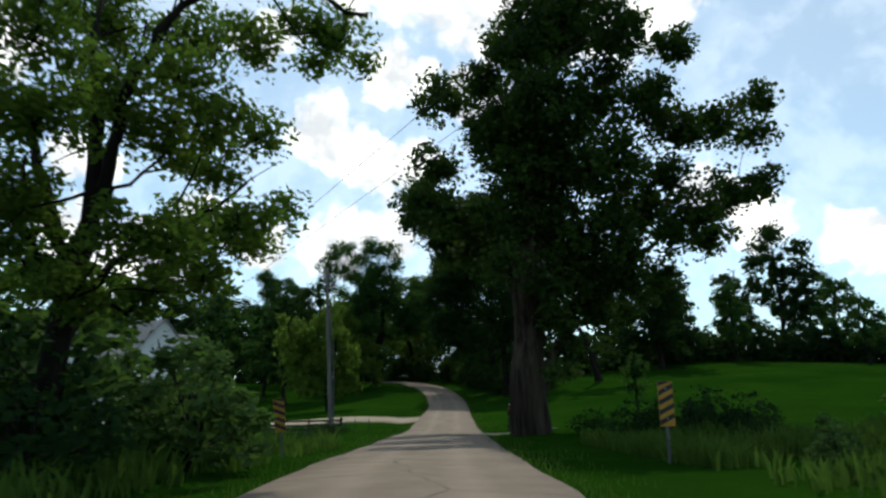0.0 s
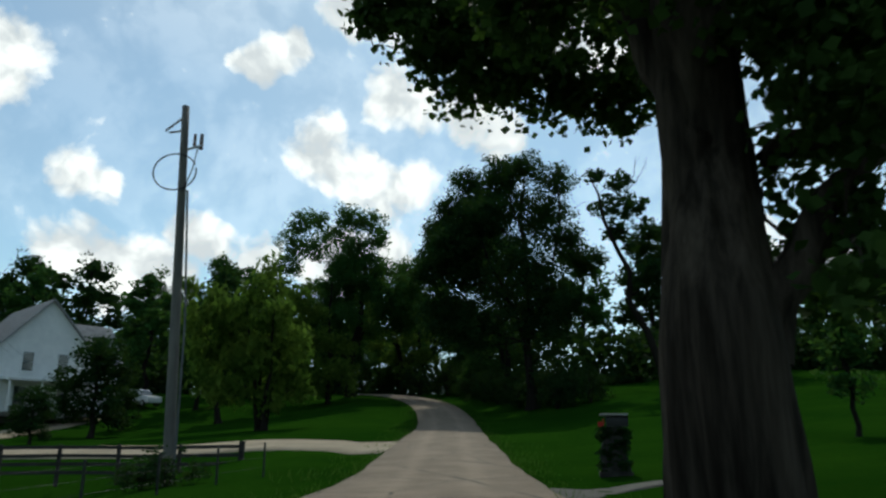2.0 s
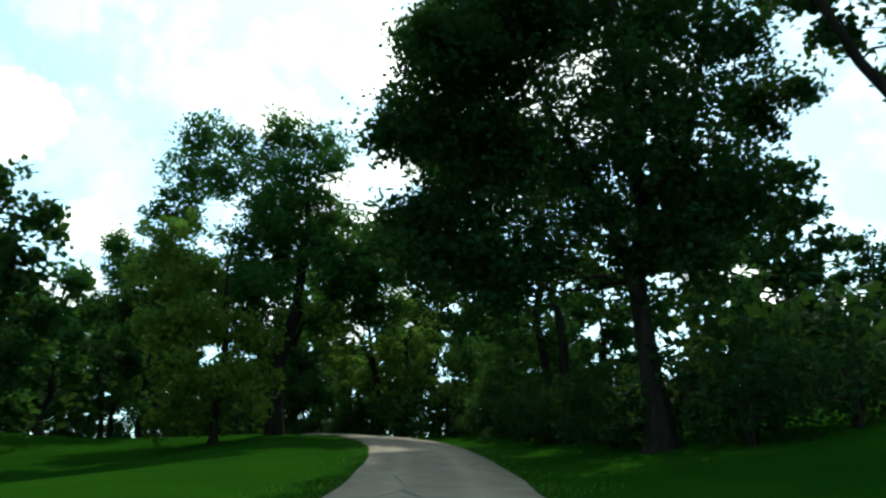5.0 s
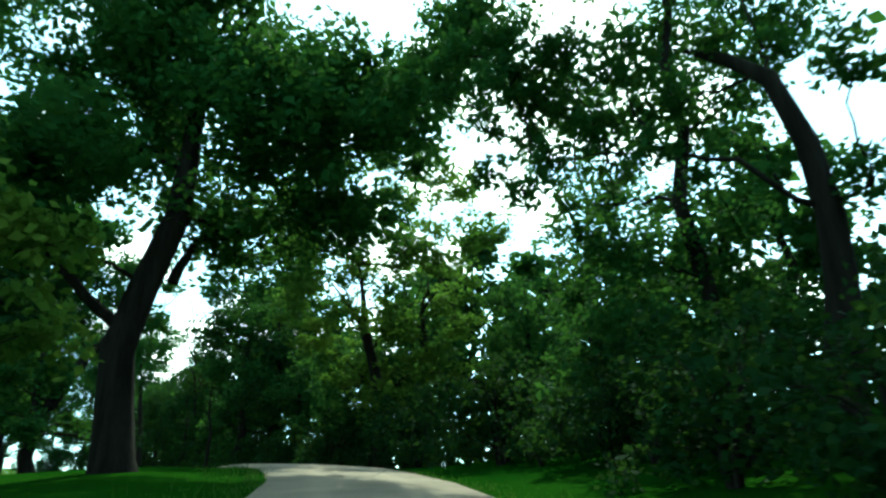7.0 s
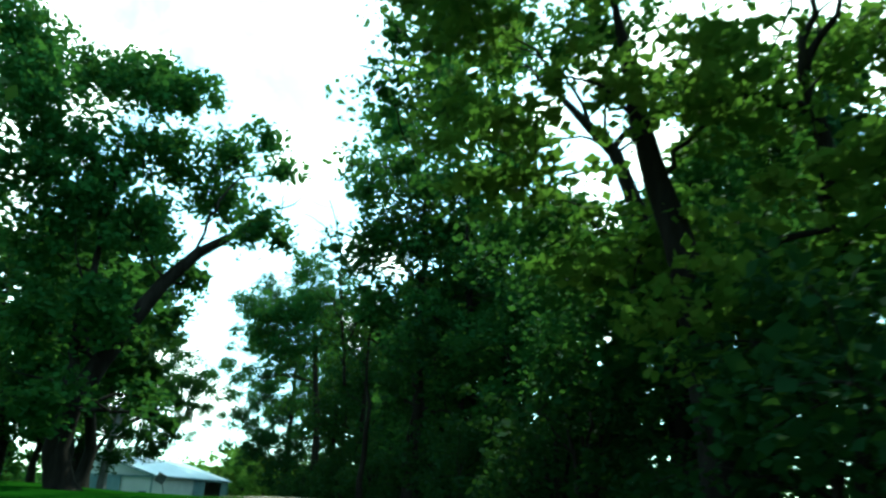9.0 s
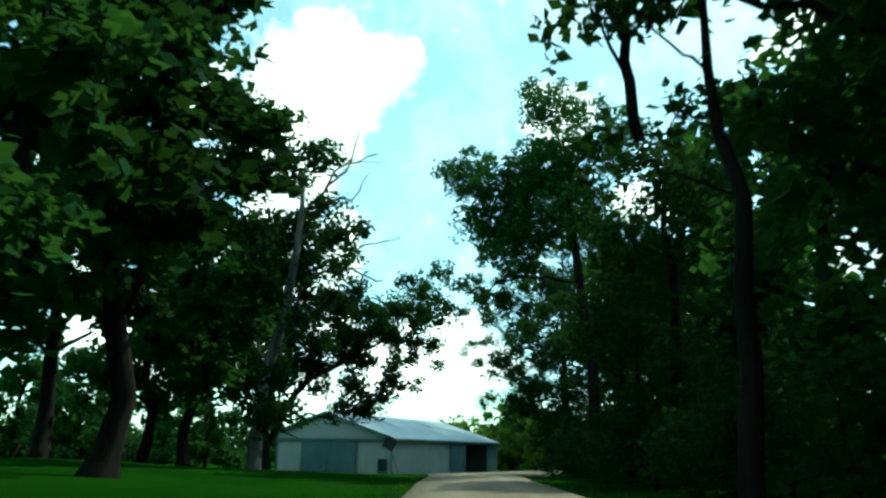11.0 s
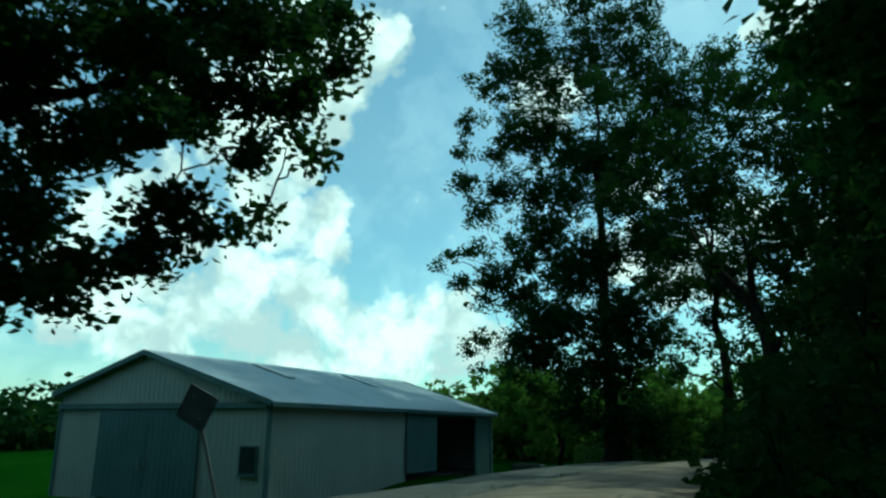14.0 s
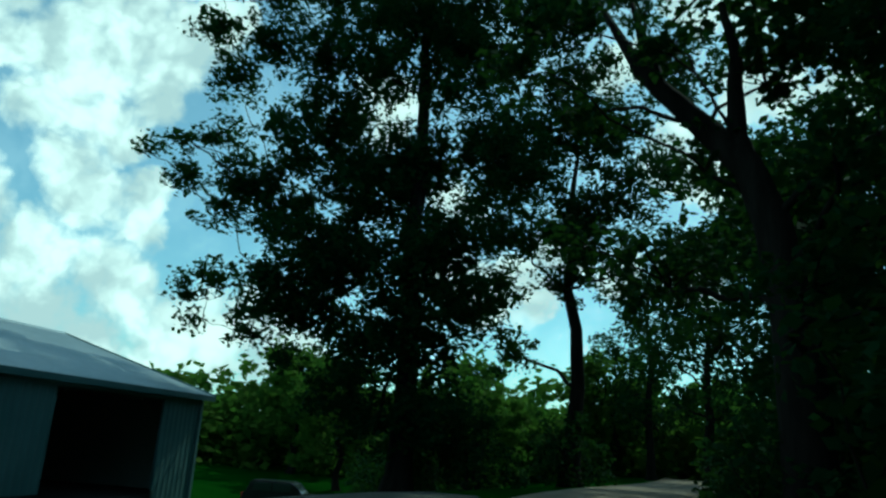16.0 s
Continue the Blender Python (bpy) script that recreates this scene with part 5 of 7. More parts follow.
make_tree(-41.5, 171.0, 0.34, BOUGHS_LOCUST_LOW + BOUGHS_LOCUST_HIGH, "tall locust on the bank with hanging boughs over the lane",
          seed=81, core=0.4, leaf=0.14, density=3.6, mat=LEAF_MID, clump=0.5, per=32, hollow=0.2, lean=(-2.0, -0.6), droop=0.3, top=18,
          stem=[(0.8, 0.5, 1.1), (0.9, 0.6, 5.4), (0.7, 0.4, 7.7), (0.4, 0.2, 10.6), (0.1, 0.1, 14), (-0.4, -0.3, 17.6)],
          bare=[(0.1, [(0.3, 0.2, 10), (-2, -1.2, 10.5), (-3.4, -2.1, 10), (-4.4, -2.8, 9.5)]),
                (0.1, [(0.2, 0.1, 12.8), (-1.1, -0.7, 14.2), (-2.1, -1.3, 16.5)])])
BOUGHS_BANK = [(-1.5, 0.8, 7.2, 1.8, 1.6), (-1.6, -2.5, 8.5, 1.5, 1.3), (0, 0, 12.5, 3, 2.2)]
make_tree(-44.5, 181.0, 0.34, BOUGHS_BANK, "leafy tree crowding the bank of the lane",
          seed=83, leaf=0.2, density=2.2, mat=LEAF_MID, clump=0.75, per=28, hollow=0.35, top=13)
BOUGHS_ELM_LOW = [(-0.8, -0.7, 3, 1.9, 1.7), (1.3, 1.7, 3.2, 1.9, 1.7), (1, -0.5, 3.6, 2.2, 2), (-2.5, -1.5, 4, 1.6, 1.5), (-4.4, -2.8, 5.5, 1, 0.9),
    (-2.2, -0.2, 5.8, 2.5, 2.2), (-1.6, -1.2, 6.2, 1.6, 1.5), (-4.4, -4.7, 6.3, 1.1, 0.9), (1.1, 0.6, 6.4, 1.6, 1.5), (-6.7, -5.6, 6.6, 0.5, 0.5),
    (0.6, -1.6, 6.6, 2.2, 2), (-3, -2.1, 7.2, 1.9, 1.7), (-4.6, -2.9, 7.8, 2.1, 1.9), (2.5, 0.3, 7.9, 1.6, 1.5), (-8.6, -4.4, 8.1, 0.9, 0.8),
    (-5.1, -2.4, 8.3, 1.1, 1), (-4.6, -4.7, 8.5, 0.9, 0.8)]
BOUGHS_ELM_LOWER = [(-8, -3.5, 8.7, 1.2, 1), (1.1, -0.4, 8.8, 3.2, 2.9), (2.6, 2.6, 8.9, 1.4, 1.3), (-3.8, -1.3, 9.1, 2.9, 2.6),
    (-0.5, -1.3, 9.4, 1.6, 1.5), (-3.9, -1.2, 9.7, 1.7, 1.6), (-2.6, -3.4, 9.7, 2.4, 2.2), (1.7, -0.7, 10.1, 2.4, 2.1), (-1.7, -1.5, 10.3, 1.8, 1.6),
    (1.5, -0.3, 10.6, 2.1, 1.9), (-7.4, -4.5, 11.5, 1, 0.9), (3, 1.5, 11.8, 1.7, 1.5), (-5.4, -2.8, 12.1, 1.9, 1.7), (-5.8, -1.6, 12.2, 1.5, 1.4),
    (-8.2, -5.9, 12.8, 1.1, 1), (-2.8, -0.2, 12.8, 1.8, 1.6), (-6.6, -3.9, 13.1, 1.3, 1.2)]
BOUGHS_ELM_MID = [(-1.6, -2.9, 13.1, 1.8, 1.6), (-7.5, -2.9, 13.2, 1.5, 1.4), (-9.4, -7, 13.7, 0.5, 0.5), (-6.3, -2.5, 13.8, 1.4, 1.2),
    (-1.7, 0.4, 13.9, 2.9, 2.6), (-1, 0.6, 14.2, 2.9, 2.7), (-4.1, -4, 14.6, 1.7, 1.5), (0, 0.2, 14.8, 2.2, 2), (-10.2, -4.5, 15.3, 1, 0.9),
    (2.9, 1.9, 15.3, 3.3, 2.9), (-8.3, -3.7, 15.6, 1.2, 1.1), (2.3, 2.8, 15.9, 1.8, 1.6), (-3.9, -1.6, 16.1, 3, 2.7), (-4.2, -0.6, 17.1, 1.7, 1.5),
    (1.6, -1, 17.5, 1.6, 1.4), (-1.9, -2.8, 18.4, 2.9, 2.6), (-3.4, -3.1, 18.9, 1.3, 1.2)]
BOUGHS_ELM_CROWN = [(-6, -4, 28.6, 2.6, 2.3), (-3, -2, 30.6, 3, 2.6), (0.4, 0, 30.8, 3, 2.6), (3.4, 1.2, 28.6, 3, 2.7), (-4.6, -3, 33.2, 2.4, 2.1),
    (-0.4, -1, 34.2, 2.6, 2.2), (3, 1, 32.6, 2.4, 2.1), (-8.6, -4.8, 20.4, 1.5, 1.3), (-7.6, -4.4, 18, 1.5, 1.3), (5.6, 3, 26, 2.6, 2.2), (5.2, 2.6, 21.5, 2.8, 2.4)]
BOUGHS_ELM_UPPER = [(-5.4, -5.3, 19.3, 0.8, 0.7), (-2.1, 0.4, 19.5, 1.7, 1.5), (-5.4, -4.1, 19.6, 1.9, 1.7), (1.3, 0.5, 19.6, 2.9, 2.6),
    (2, -0.8, 19.7, 1.4, 1.3), (0.1, -1.6, 21, 1.8, 1.6), (0.4, 0, 21.9, 2.9, 2.6), (-2.5, -0.3, 22.2, 3.1, 2.8), (-8.4, -5.2, 22.9, 1.1, 1),
    (-7, -3, 23.1, 1.4, 1.3), (-4.7, -3, 23.9, 2, 1.8), (-3.1, -0.9, 24.6, 2.1, 1.9), (-5.7, -1.8, 24.6, 2.8, 2.5), (2.3, 2.7, 24.6, 3, 2.7),
    (-9.1, -3.9, 25.8, 1.3, 1.2), (-0.3, -0.2, 27.1, 3.1, 2.8), (-2.9, -3.2, 27.4, 3.1, 2.7)]
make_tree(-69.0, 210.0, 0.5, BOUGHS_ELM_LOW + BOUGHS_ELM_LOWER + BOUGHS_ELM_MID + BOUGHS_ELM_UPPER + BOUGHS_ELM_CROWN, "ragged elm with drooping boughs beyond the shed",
          seed=71, leaf=0.15, core=0.9, density=1.8, mat=LEAF_DARK_SHADE, clump=0.6, per=32, hollow=0.15, droop=0.3, top=28,
          bare=[(0.1, [(-3.4, -2, 10.1), (-5.5, -3.2, 11.7), (-7.2, -4.2, 13.4), (-8.8, -5.2, 14.6)]),
                (0.08, [(-3.7, -2.2, 6.6), (-5.7, -3.4, 8.2), (-7.7, -4.5, 8.1)])])
BOUGHS_LANE_LOCUST_LOW = [(-2.8, -1.2, 6.3, 1.4, 1.2), (-4.6, -0.3, 9.4, 1.8, 1.6), (-0.3, -0.3, 9.8, 1.4, 1.3), (2.1, 1.3, 10.6, 2, 1.8),
    (4.7, 2.4, 11.6, 2, 1.8), (-3.5, -0.2, 12.5, 2.1, 1.9), (0.6, -0.6, 12.6, 2.4, 2.2), (-0.8, 1, 13.2, 2.4, 2.2), (2.2, 0.7, 14.4, 2.3, 2.1),
    (-4.2, -0.7, 15.3, 2.2, 2)]
BOUGHS_LANE_LOCUST_HIGH = [(-1.4, -1.9, 15.4, 2.3, 2.1), (4.4, 1.3, 15.8, 2, 1.8), (1.1, -0.5, 17.1, 2, 1.8), (-3.8, -0.2, 18, 1.9, 1.7),
    (-0.7, -1.4, 18.4, 2.5, 2.3), (1.8, 1.8, 18.6, 2.6, 2.3), (-0.1, -1.6, 20, 1.8, 1.6), (-3.3, -3, 20.9, 1.3, 1.2), (-1.4, -2.3, 22.2, 1.5, 1.3),
    (0.9, 1.3, 22.3, 1.4, 1.3), (-5.6, -2, 24.1, 2.3, 2.1), (-1, -1, 25.6, 2.8, 2.4), (2.4, 1, 26.6, 2.6, 2.2), (-3, -2, 28.4, 2.4, 2.1), (0.8, 0, 29.6, 2.6, 2.2), (4.8, 2, 22, 2.6, 2.2)]
make_tree(-64.5, 218.0, 0.4, BOUGHS_LANE_LOCUST_LOW + BOUGHS_LANE_LOCUST_HIGH, "tall dark locust beside the lane beyond the shed",
          seed=87, leaf=0.15, core=0.8, density=2.3, mat=LEAF_DARK_SHADE, clump=0.6, per=30, hollow=0.2, top=19)
BOUGHS_LANE_WALNUT_LOW = [(-2.3, -1.7, 3.9, 0.9, 0.8), (-4.8, 1.5, 4.7, 1.1, 1), (-6.4, 1.6, 5.6, 0.8, 0.7), (-1.9, -1, 5.9, 0.9, 0.8),
    (-4, 0.8, 6.7, 0.7, 0.6), (-0.5, -0.2, 6.9, 0.8, 0.8), (3, 1, 7, 3, 2.4), (-1.2, -1.8, 7.7, 0.9, 0.8), (-6.7, -1.7, 7.9, 0.7, 0.6),
    (-6.6, 1.2, 8.4, 0.8, 0.7), (-2.9, 1, 8.4, 0.9, 0.8), (-4.3, -0.2, 8.9, 0.8, 0.7), (-6.3, -0.9, 9.3, 0.7, 0.6), (-0.5, -1.5, 10.1, 0.8, 0.7),
    (-3.1, 0.6, 10.5, 0.9, 0.8)]
BOUGHS_LANE_WALNUT_HIGH = [(-1.8, 1, 10.9, 1, 0.9), (2.5, 1, 11, 3, 2.4), (-5, 0, 11.6, 0.8, 0.7), (-3.8, -0.2, 11.8, 0.9, 0.8),
    (-8.6, 1, 11.9, 0.8, 0.7), (-6.7, -0.7, 12.3, 1.1, 1), (-5.2, 0.3, 12.4, 1.5, 1.3), (-8.6, -1.3, 12.5, 1.1, 1), (0, 0, 13, 3, 2.4),
    (-3, -1, 13.1, 1.4, 1.2), (-8, 1.3, 14.4, 1, 0.9), (-6.2, 0.5, 14.8, 1.6, 1.4), (-7.3, -1.7, 14.9, 1.5, 1.4), (-2, 0, 16, 2.8, 2.2),
    (2, 1, 17, 2.8, 2.2), (-8.8, -0.8, 17.8, 1.4, 1.3)]
make_tree(-51.0, 196.5, 0.42, BOUGHS_LANE_WALNUT_LOW + BOUGHS_LANE_WALNUT_HIGH, "leaning walnut with a heavy forked trunk above the lane",
          seed=85, core=0.2, leaf=0.13, density=2.8, mat=LEAF_DARK_SHADE, clump=0.5, per=34, hollow=0.2, lean=(-4.0, -2.5), top=15,
          stem=[(-2.5, 0.4, 2), (-2.7, 0.4, 4.3), (-3.1, 0.5, 6), (-3.5, 0.6, 6.9), (-4.7, 0.8, 8.2), (-5.5, 0.9, 9.5), (-6.2, 1, 11)],
          bare=[(0.22, [(-3.2, 0.5, 6.1), (-3.4, 0.6, 7.2), (-3.4, 0.6, 8.7), (-3.5, 0.6, 9.9)]),
                (0.16, [(-4.7, 0.8, 8.2), (-5.1, 0.8, 9.5), (-5.3, 0.9, 10.6)])])

# ordinary trees, grown once and planted again
WOODS = "trees of the surrounding wood"
kind_a = make_tree(25.0, 118.0, 0.34, round_lobes(19, 5.4, 4.2, 2, 11), "tall woodland tree with a full dark crown", seed=101, leaf=0.34, density=0.34, core=1.1, mat=LEAF_DARK_SHADE, clump=1.0, per=18, group=WOODS)
kind_b = make_tree(14.5, 108.0, 0.28, round_lobes(16, 4.4, 2.6, 3, 10), "woodland tree with a mid-green crown", seed=103, leaf=0.34, density=0.34, core=1.1, mat=LEAF_MID, clump=1.0, per=18, group=WOODS)
kind_c = make_tree(3.5, 137.0, 0.3, round_lobes(14, 4.8, 1.6, 7, 10), "bushy woodland tree with branches near the ground", seed=107, leaf=0.34, density=0.34, core=1.1, mat=LEAF_MID, clump=1.0, per=18, group=WOODS)
kind_d = make_tree(-29.0, 86.0, 0.22, round_lobes(8.4, 2.9, 0.5, 9, 9), "small dense dark tree on the lawn", seed=109, leaf=0.2, density=2.2, mat=LEAF_DARK_SHADE, clump=0.8, per=26, group=WOODS)
kind_e = make_tree(-96.0, 236.0, 0.3, round_lobes(12, 5.0, 1.0, 12, 10), "sunlit yellow-green tree at the edge of the field", seed=113, leaf=0.34, density=0.34, core=0.8, mat=LEAF_LIGHT, clump=1.0, per=18, group=WOODS)
kind_n = make_tree(4.6, 121.0, 0.26, round_lobes(9.8, 3.6, 0.8, 22, 12), "leafy tree crowding the roadside", seed=121, leaf=0.15, density=1.6, mat=LEAF_MID, clump=0.6, per=20, group=WOODS, hollow=0.35)
kind_m = make_tree(-42.2, 179.0, 0.28, round_lobes(15, 4.4, 1.6, 25, 12), "dark leafy tree crowding the roadside", seed=123, leaf=0.16, density=1.6, mat=LEAF_DARK_SHADE, clump=0.65, per=18, group=WOODS, hollow=0.35)
PLANT = [  # source, x, y, size
    (kind_b, 11, 119, 0.9), (kind_n, 1.0, 129.5, 0.98), (kind_m, -32.5, 164.5, 0.95), (kind_n, -16.5, 148.0, 1.10), (kind_m, -45.5, 188, 1.2),
    (kind_m, -21.5, 149.5, 1.25), (kind_c, 3.5, 142, 0.95), (kind_a, -2.5, 146, 1.0), (kind_n, -6.2, 139.5, 1.23), (kind_n, -11.5, 142.5, 1.17), (kind_b, -13.5, 149, 0.95), (kind_n, -20.5, 154.0, 1.17),
    (kind_a, -7.0, 152, 1.05), (kind_c, 9, 132, 1.0), (kind_a, -21.0, 159, 1.0), (kind_b, -26.5, 162.5, 0.95), (kind_a, -33, 173, 1.05),
    (kind_b, -36.5, 178, 1.0), (kind_c, -39.5, 186, 0.95), (kind_a, -40, 194, 1.0), (kind_b, -46, 200.5, 0.95), (kind_a, -48, 216, 1.0), (kind_b, -52.5, 224, 1.0),
    (kind_m, -50.5, 199.5, 1.15), (kind_m, -51.5, 208, 0.9), (kind_m, -54, 213.5, 1.1), (kind_m, -55.5, 222, 1.2), (kind_m, -60.5, 233, 1.1), (kind_m, -66, 241, 1.1)]
PLANT += [
    (kind_b, -37.5, 143.5, 0.95), (kind_a, -40.5, 147.5, 1.0), (kind_a, -54.5, 150.5, 0.95), (kind_b, -57.5, 158.5, 1.0), (kind_a, -46.5, 138, 0.9), (kind_c, -60.5, 157.5, 1.0),
    (kind_a, -24, 122, 0.9), (kind_b, -30, 117, 0.9), (kind_a, -22, 96, 0.75), (kind_c, -27, 104, 0.75), (kind_b, -36, 112, 1.0), (kind_a, -46, 116, 1.0), (kind_b, -56, 122, 1.05), (kind_c, -66, 120, 1.0)]
PLANT += [
    (kind_d, 27.5, 97, 1.72), (kind_b, 40, 104, 0.71), (kind_c, 34, 112, 0.79), (kind_a, 46, 118, 0.79), (kind_b, 56, 106, 0.79), (kind_c, 66, 96, 0.79), (kind_a, 60, 122, 0.88),
    (kind_b, 72, 110, 0.88), (kind_c, 27, 120, 0.79), (kind_a, 38, 128, 0.79), (kind_b, 52, 92, 0.64), (kind_c, 80, 92, 0.95), (kind_b, 48, 76, 0.55), (kind_c, 62, 70, 0.71), (kind_b, 84, 104, 0.95), (kind_a, 55, 121, 1.2)]
PLANT += [
    (kind_c, -96, 190, 0.26), (kind_b, -101, 182, 0.26), (kind_c, -103, 172, 0.6), (kind_b, -94, 164, 0.7), (kind_c, -112, 196, 0.32), (kind_b, -84, 158, 0.8),
    (kind_c, -72, 167.5, 0.65), (kind_c, -79, 161, 0.8), (kind_c, -86, 171, 0.6), (kind_e, -88, 232, 0.9), (kind_e, -80, 238, 1.0), (kind_e, -104, 244, 1.1), (kind_e, -74, 228, 0.7), (kind_e, -112, 230, 0.55), (kind_e, -70, 246, 1.0), (kind_e, -124, 218, 0.5),
    (kind_d, -24.5, 69.5, 0.42), (kind_d, -29.5, 92.5, 0.5), (kind_a, -62, 128, 1.0), (kind_b, -80, 126, 1.0), (kind_a, -90, 132, 1.0)]
for k, (src, px, py, s) in enumerate(PLANT):
    copy_thing(src, scaled(s, px, py, (k * 67) % 360, tall=0.92 + 0.16 * ((k * 37) % 10) / 10))

# undergrowth
SHRUBS = "shrubs along the verge"
shrub_a = make_tree(5.6, 92.0, 0.05, [(0, 0, 1.0, 1.5, 1.1), (1.2, 0.3, 0.8, 1.0, 0.8), (-1.1, -0.3, 0.8, 1.1, 0.8), (0.3, 0.8, 1.5, 1.0, 0.9)], "tangled dark green shrub", "shrub", seed=201, leaf=0.11,
                    density=1.6, mat=LEAF_DARK_SHADE, clump=0.45, per=22, group=SHRUBS, category="shrub", stems=3, top=1.4)
shrub_b = make_tree(-6.4, 18.0, 0.04, [(0, 0, 1.3, 1.3, 1.3), (0.9, 0.2, 0.9, 0.9, 0.9), (-0.8, -0.4, 1.0, 1.0, 1.0), (0.1, 0.5, 2.2, 0.7, 0.8)], "pale weedy bush with upright stems", "shrub", seed=203, leaf=0.13,
                    density=2.2, mat=LEAF_BLUE, clump=0.4, per=22, group=SHRUBS, category="shrub", stems=4, top=1.8, long=2.2)
BUSH = [(shrub_b, -7.8, 20.0, 1.2), (shrub_b, -9.4, 17.0, 1.8), (shrub_b, -5.4, 15.2, 0.9), (shrub_a, -8.0, 13.2, 1.3), (shrub_a, -10.4, 13.8, 1.6), (shrub_b, -8.6, 24.0, 0.8), (shrub_a, -6.6, 11.2, 1.0),
        (shrub_a, 6.6, 26.8, 0.75), (shrub_a, 8.2, 26.0, 0.9), (shrub_a, 10.0, 25.6, 0.8), (shrub_a, 9.4, 28.2, 0.7), (shrub_a, 6.4, 34.5, 0.6), (shrub_a, 8.8, 22.0, 0.45), (shrub_b, 7.0, 14.0, 0.3), (shrub_b, 8.4, 16.5, 0.35),
        (shrub_a, -7.5, 45.8, 0.5), (shrub_a, -8.4, 46.4, 0.45), (shrub_b, 9.0, 11.5, 0.4), (shrub_b, 11.0, 18.0, 0.5)]
# the first six are added to fill the dark shade under the maple
hedge_spots = [(7.0, 88.6, 1.0), (8.6, 91.0, 1.1), (9.6, 87.4, 1.1), (6.4, 91.6, 0.9), (8.0, 85.0, 0.8), (10.4, 84.0, 0.9), (6.0, 98.4, 1.0), (-66.5, 211.5, 0.9), (-69.5, 213, 1.1), (-72.0, 215.5, 1.2), (-75.0, 219.5, 1.2), (-64.5, 217.0, 1.0), (-78.0, 224.0, 1.3)]
hedge = make_tree(6.2, 95.5, 0.06, [(0, 0, 1.3, 1.7, 1.4), (1.5, 0.3, 1.1, 1.2, 1.1), (-1.4, -0.3, 1.2, 1.3, 1.2), (0.4, 0.9, 2.4, 1.3, 1.1), (-0.6, -0.5, 2.6, 1.1, 1.0), (0.9, -0.8, 1.9, 1.1, 1.0)],
                  "dense roadside thicket of dark leaves", "shrub", seed=207, leaf=0.115, density=1.45, mat=LEAF_DARK_SHADE, clump=0.45, per=26, group=SHRUBS, category="shrub", stems=4, top=2.2)
BUSH += [(hedge, *q) for q in hedge_spots]
rngv = random.Random(4)
for i in range(46):  # the thicket along the outer side of the bend
    k = int(np.argmin(np.abs(CENTRE[:, 1] - (97 + i * 2.5))))
    c, d = CENTRE[k], ALONG[k]
    off = 5.0 + rngv.random() * 1.6 + (0.8 if i < 12 else 0) - (0.7 if i > 28 else 0)
    BUSH.append((hedge if i % 3 else shrub_a, c[0] + d[1] * off, c[1] - d[0] * off, 0.8 + 0.45 * rngv.random()))
for k, (src, px, py, s) in enumerate(BUSH):
    copy_thing(src, scaled(s, px, py, (k * 83) % 360, 0.1))


def thicket(name, line, half, height, mat, seed, label, size=0.5, every=0.3):
    """A belt of undergrowth and low trees along a line, too dense to count."""
    rng = np.random.default_rng(seed)
    p = np.array([(x, y, 0) for x, y in line], float)
    cs, rs = [], []
    run = smooth_line(p, 1.0)
    for q in run:
        for _ in range(int(half * height * every) + 1):
            x, y = q[0] + rng.uniform(-half, half), q[1] + rng.uniform(-half, half)
            top = height * (0.55 + 0.45 * noise.noise((x * 0.13, y * 0.13, seed)) + 0.25 * rng.random())
            cs.append((x, y, gz(x, y) + max(0.2, top * rng.random() ** 1.3)))
            rs.append(1.2 + 1.0 * rng.random())
    base = thing(name, Matrix.Identity(4), label, "woods", kind="stuff")
    leaf_mesh("foliage", cs, rs, 22, size, mat, base, rng, flat=0.85)


thicket("wood_edge", [(15, 99), (28, 107), (48, 112), (74, 106), (96, 90), (112, 62)], 5, 7, LEAF_DARK_SHADE, 11, "shaded edge of the wood behind the lawn", 0.5, 0.38)
thicket("wood_edge", [(-34, 124), (-46, 128), (-60, 132), (-85, 138), (-120, 134)], 4, 7, LEAF_DARK_SHADE, 12, "dark edge of the wood behind the farmhouse")
thicket("wood_edge", [(11, 113), (9, 122), (5, 136), (-6, 147), (-20, 160), (-34, 180), (-43, 202), (-49, 232)], 4.5, 8, LEAF_DARK_SHADE, 13, "dense shaded wood on the outer side of the bend", 0.3, 0.34)
thicket("wood_edge", [(-128, 150), (-112, 178), (-108, 205)], 6, 5.5, LEAF_DARK_SHADE, 14, "dark line of trees beyond the shed")
thicket("wood_edge", [(-112, 232), (-95, 246), (-70, 252), (-48, 244)], 6, 10, LEAF_LIGHT, 15, "sunlit yellow-green trees beyond the lane", 0.6)


def far_woods():
    """The wooded skyline all round: thousands of leaf clumps on low ridges."""
    rng = np.random.default_rng(77)
    cs, rs = [], []
    for k in range(2000):
        a = rng.random() * 2 * math.pi
        r = 170 + 160 * rng.random()
        x, y = -20 + r * math.sin(a), 100 + r * math.cos(a)
        h = (9 + 5 * math.sin(a * 9) + 3 * math.sin(a * 23)) * (0.6 + 0.4 * rng.random()) + (r - 170) * 0.02
        if -1.35 < a - 2 * math.pi < -0.45:
            h *= 0.55
        cs.append((x, y, gz(x, y) + h * rng.random() ** 0.5))
        rs.append(2.4 + 2.0 * rng.random())
    base = thing("far_woods", Matrix.Identity(4), "distant wooded skyline of mixed green trees", "woods", kind="stuff")
    leaf_mesh("foliage", cs, rs, 26, 1.3, LEAF_MID, base, rng, flat=0.9)


far_woods()


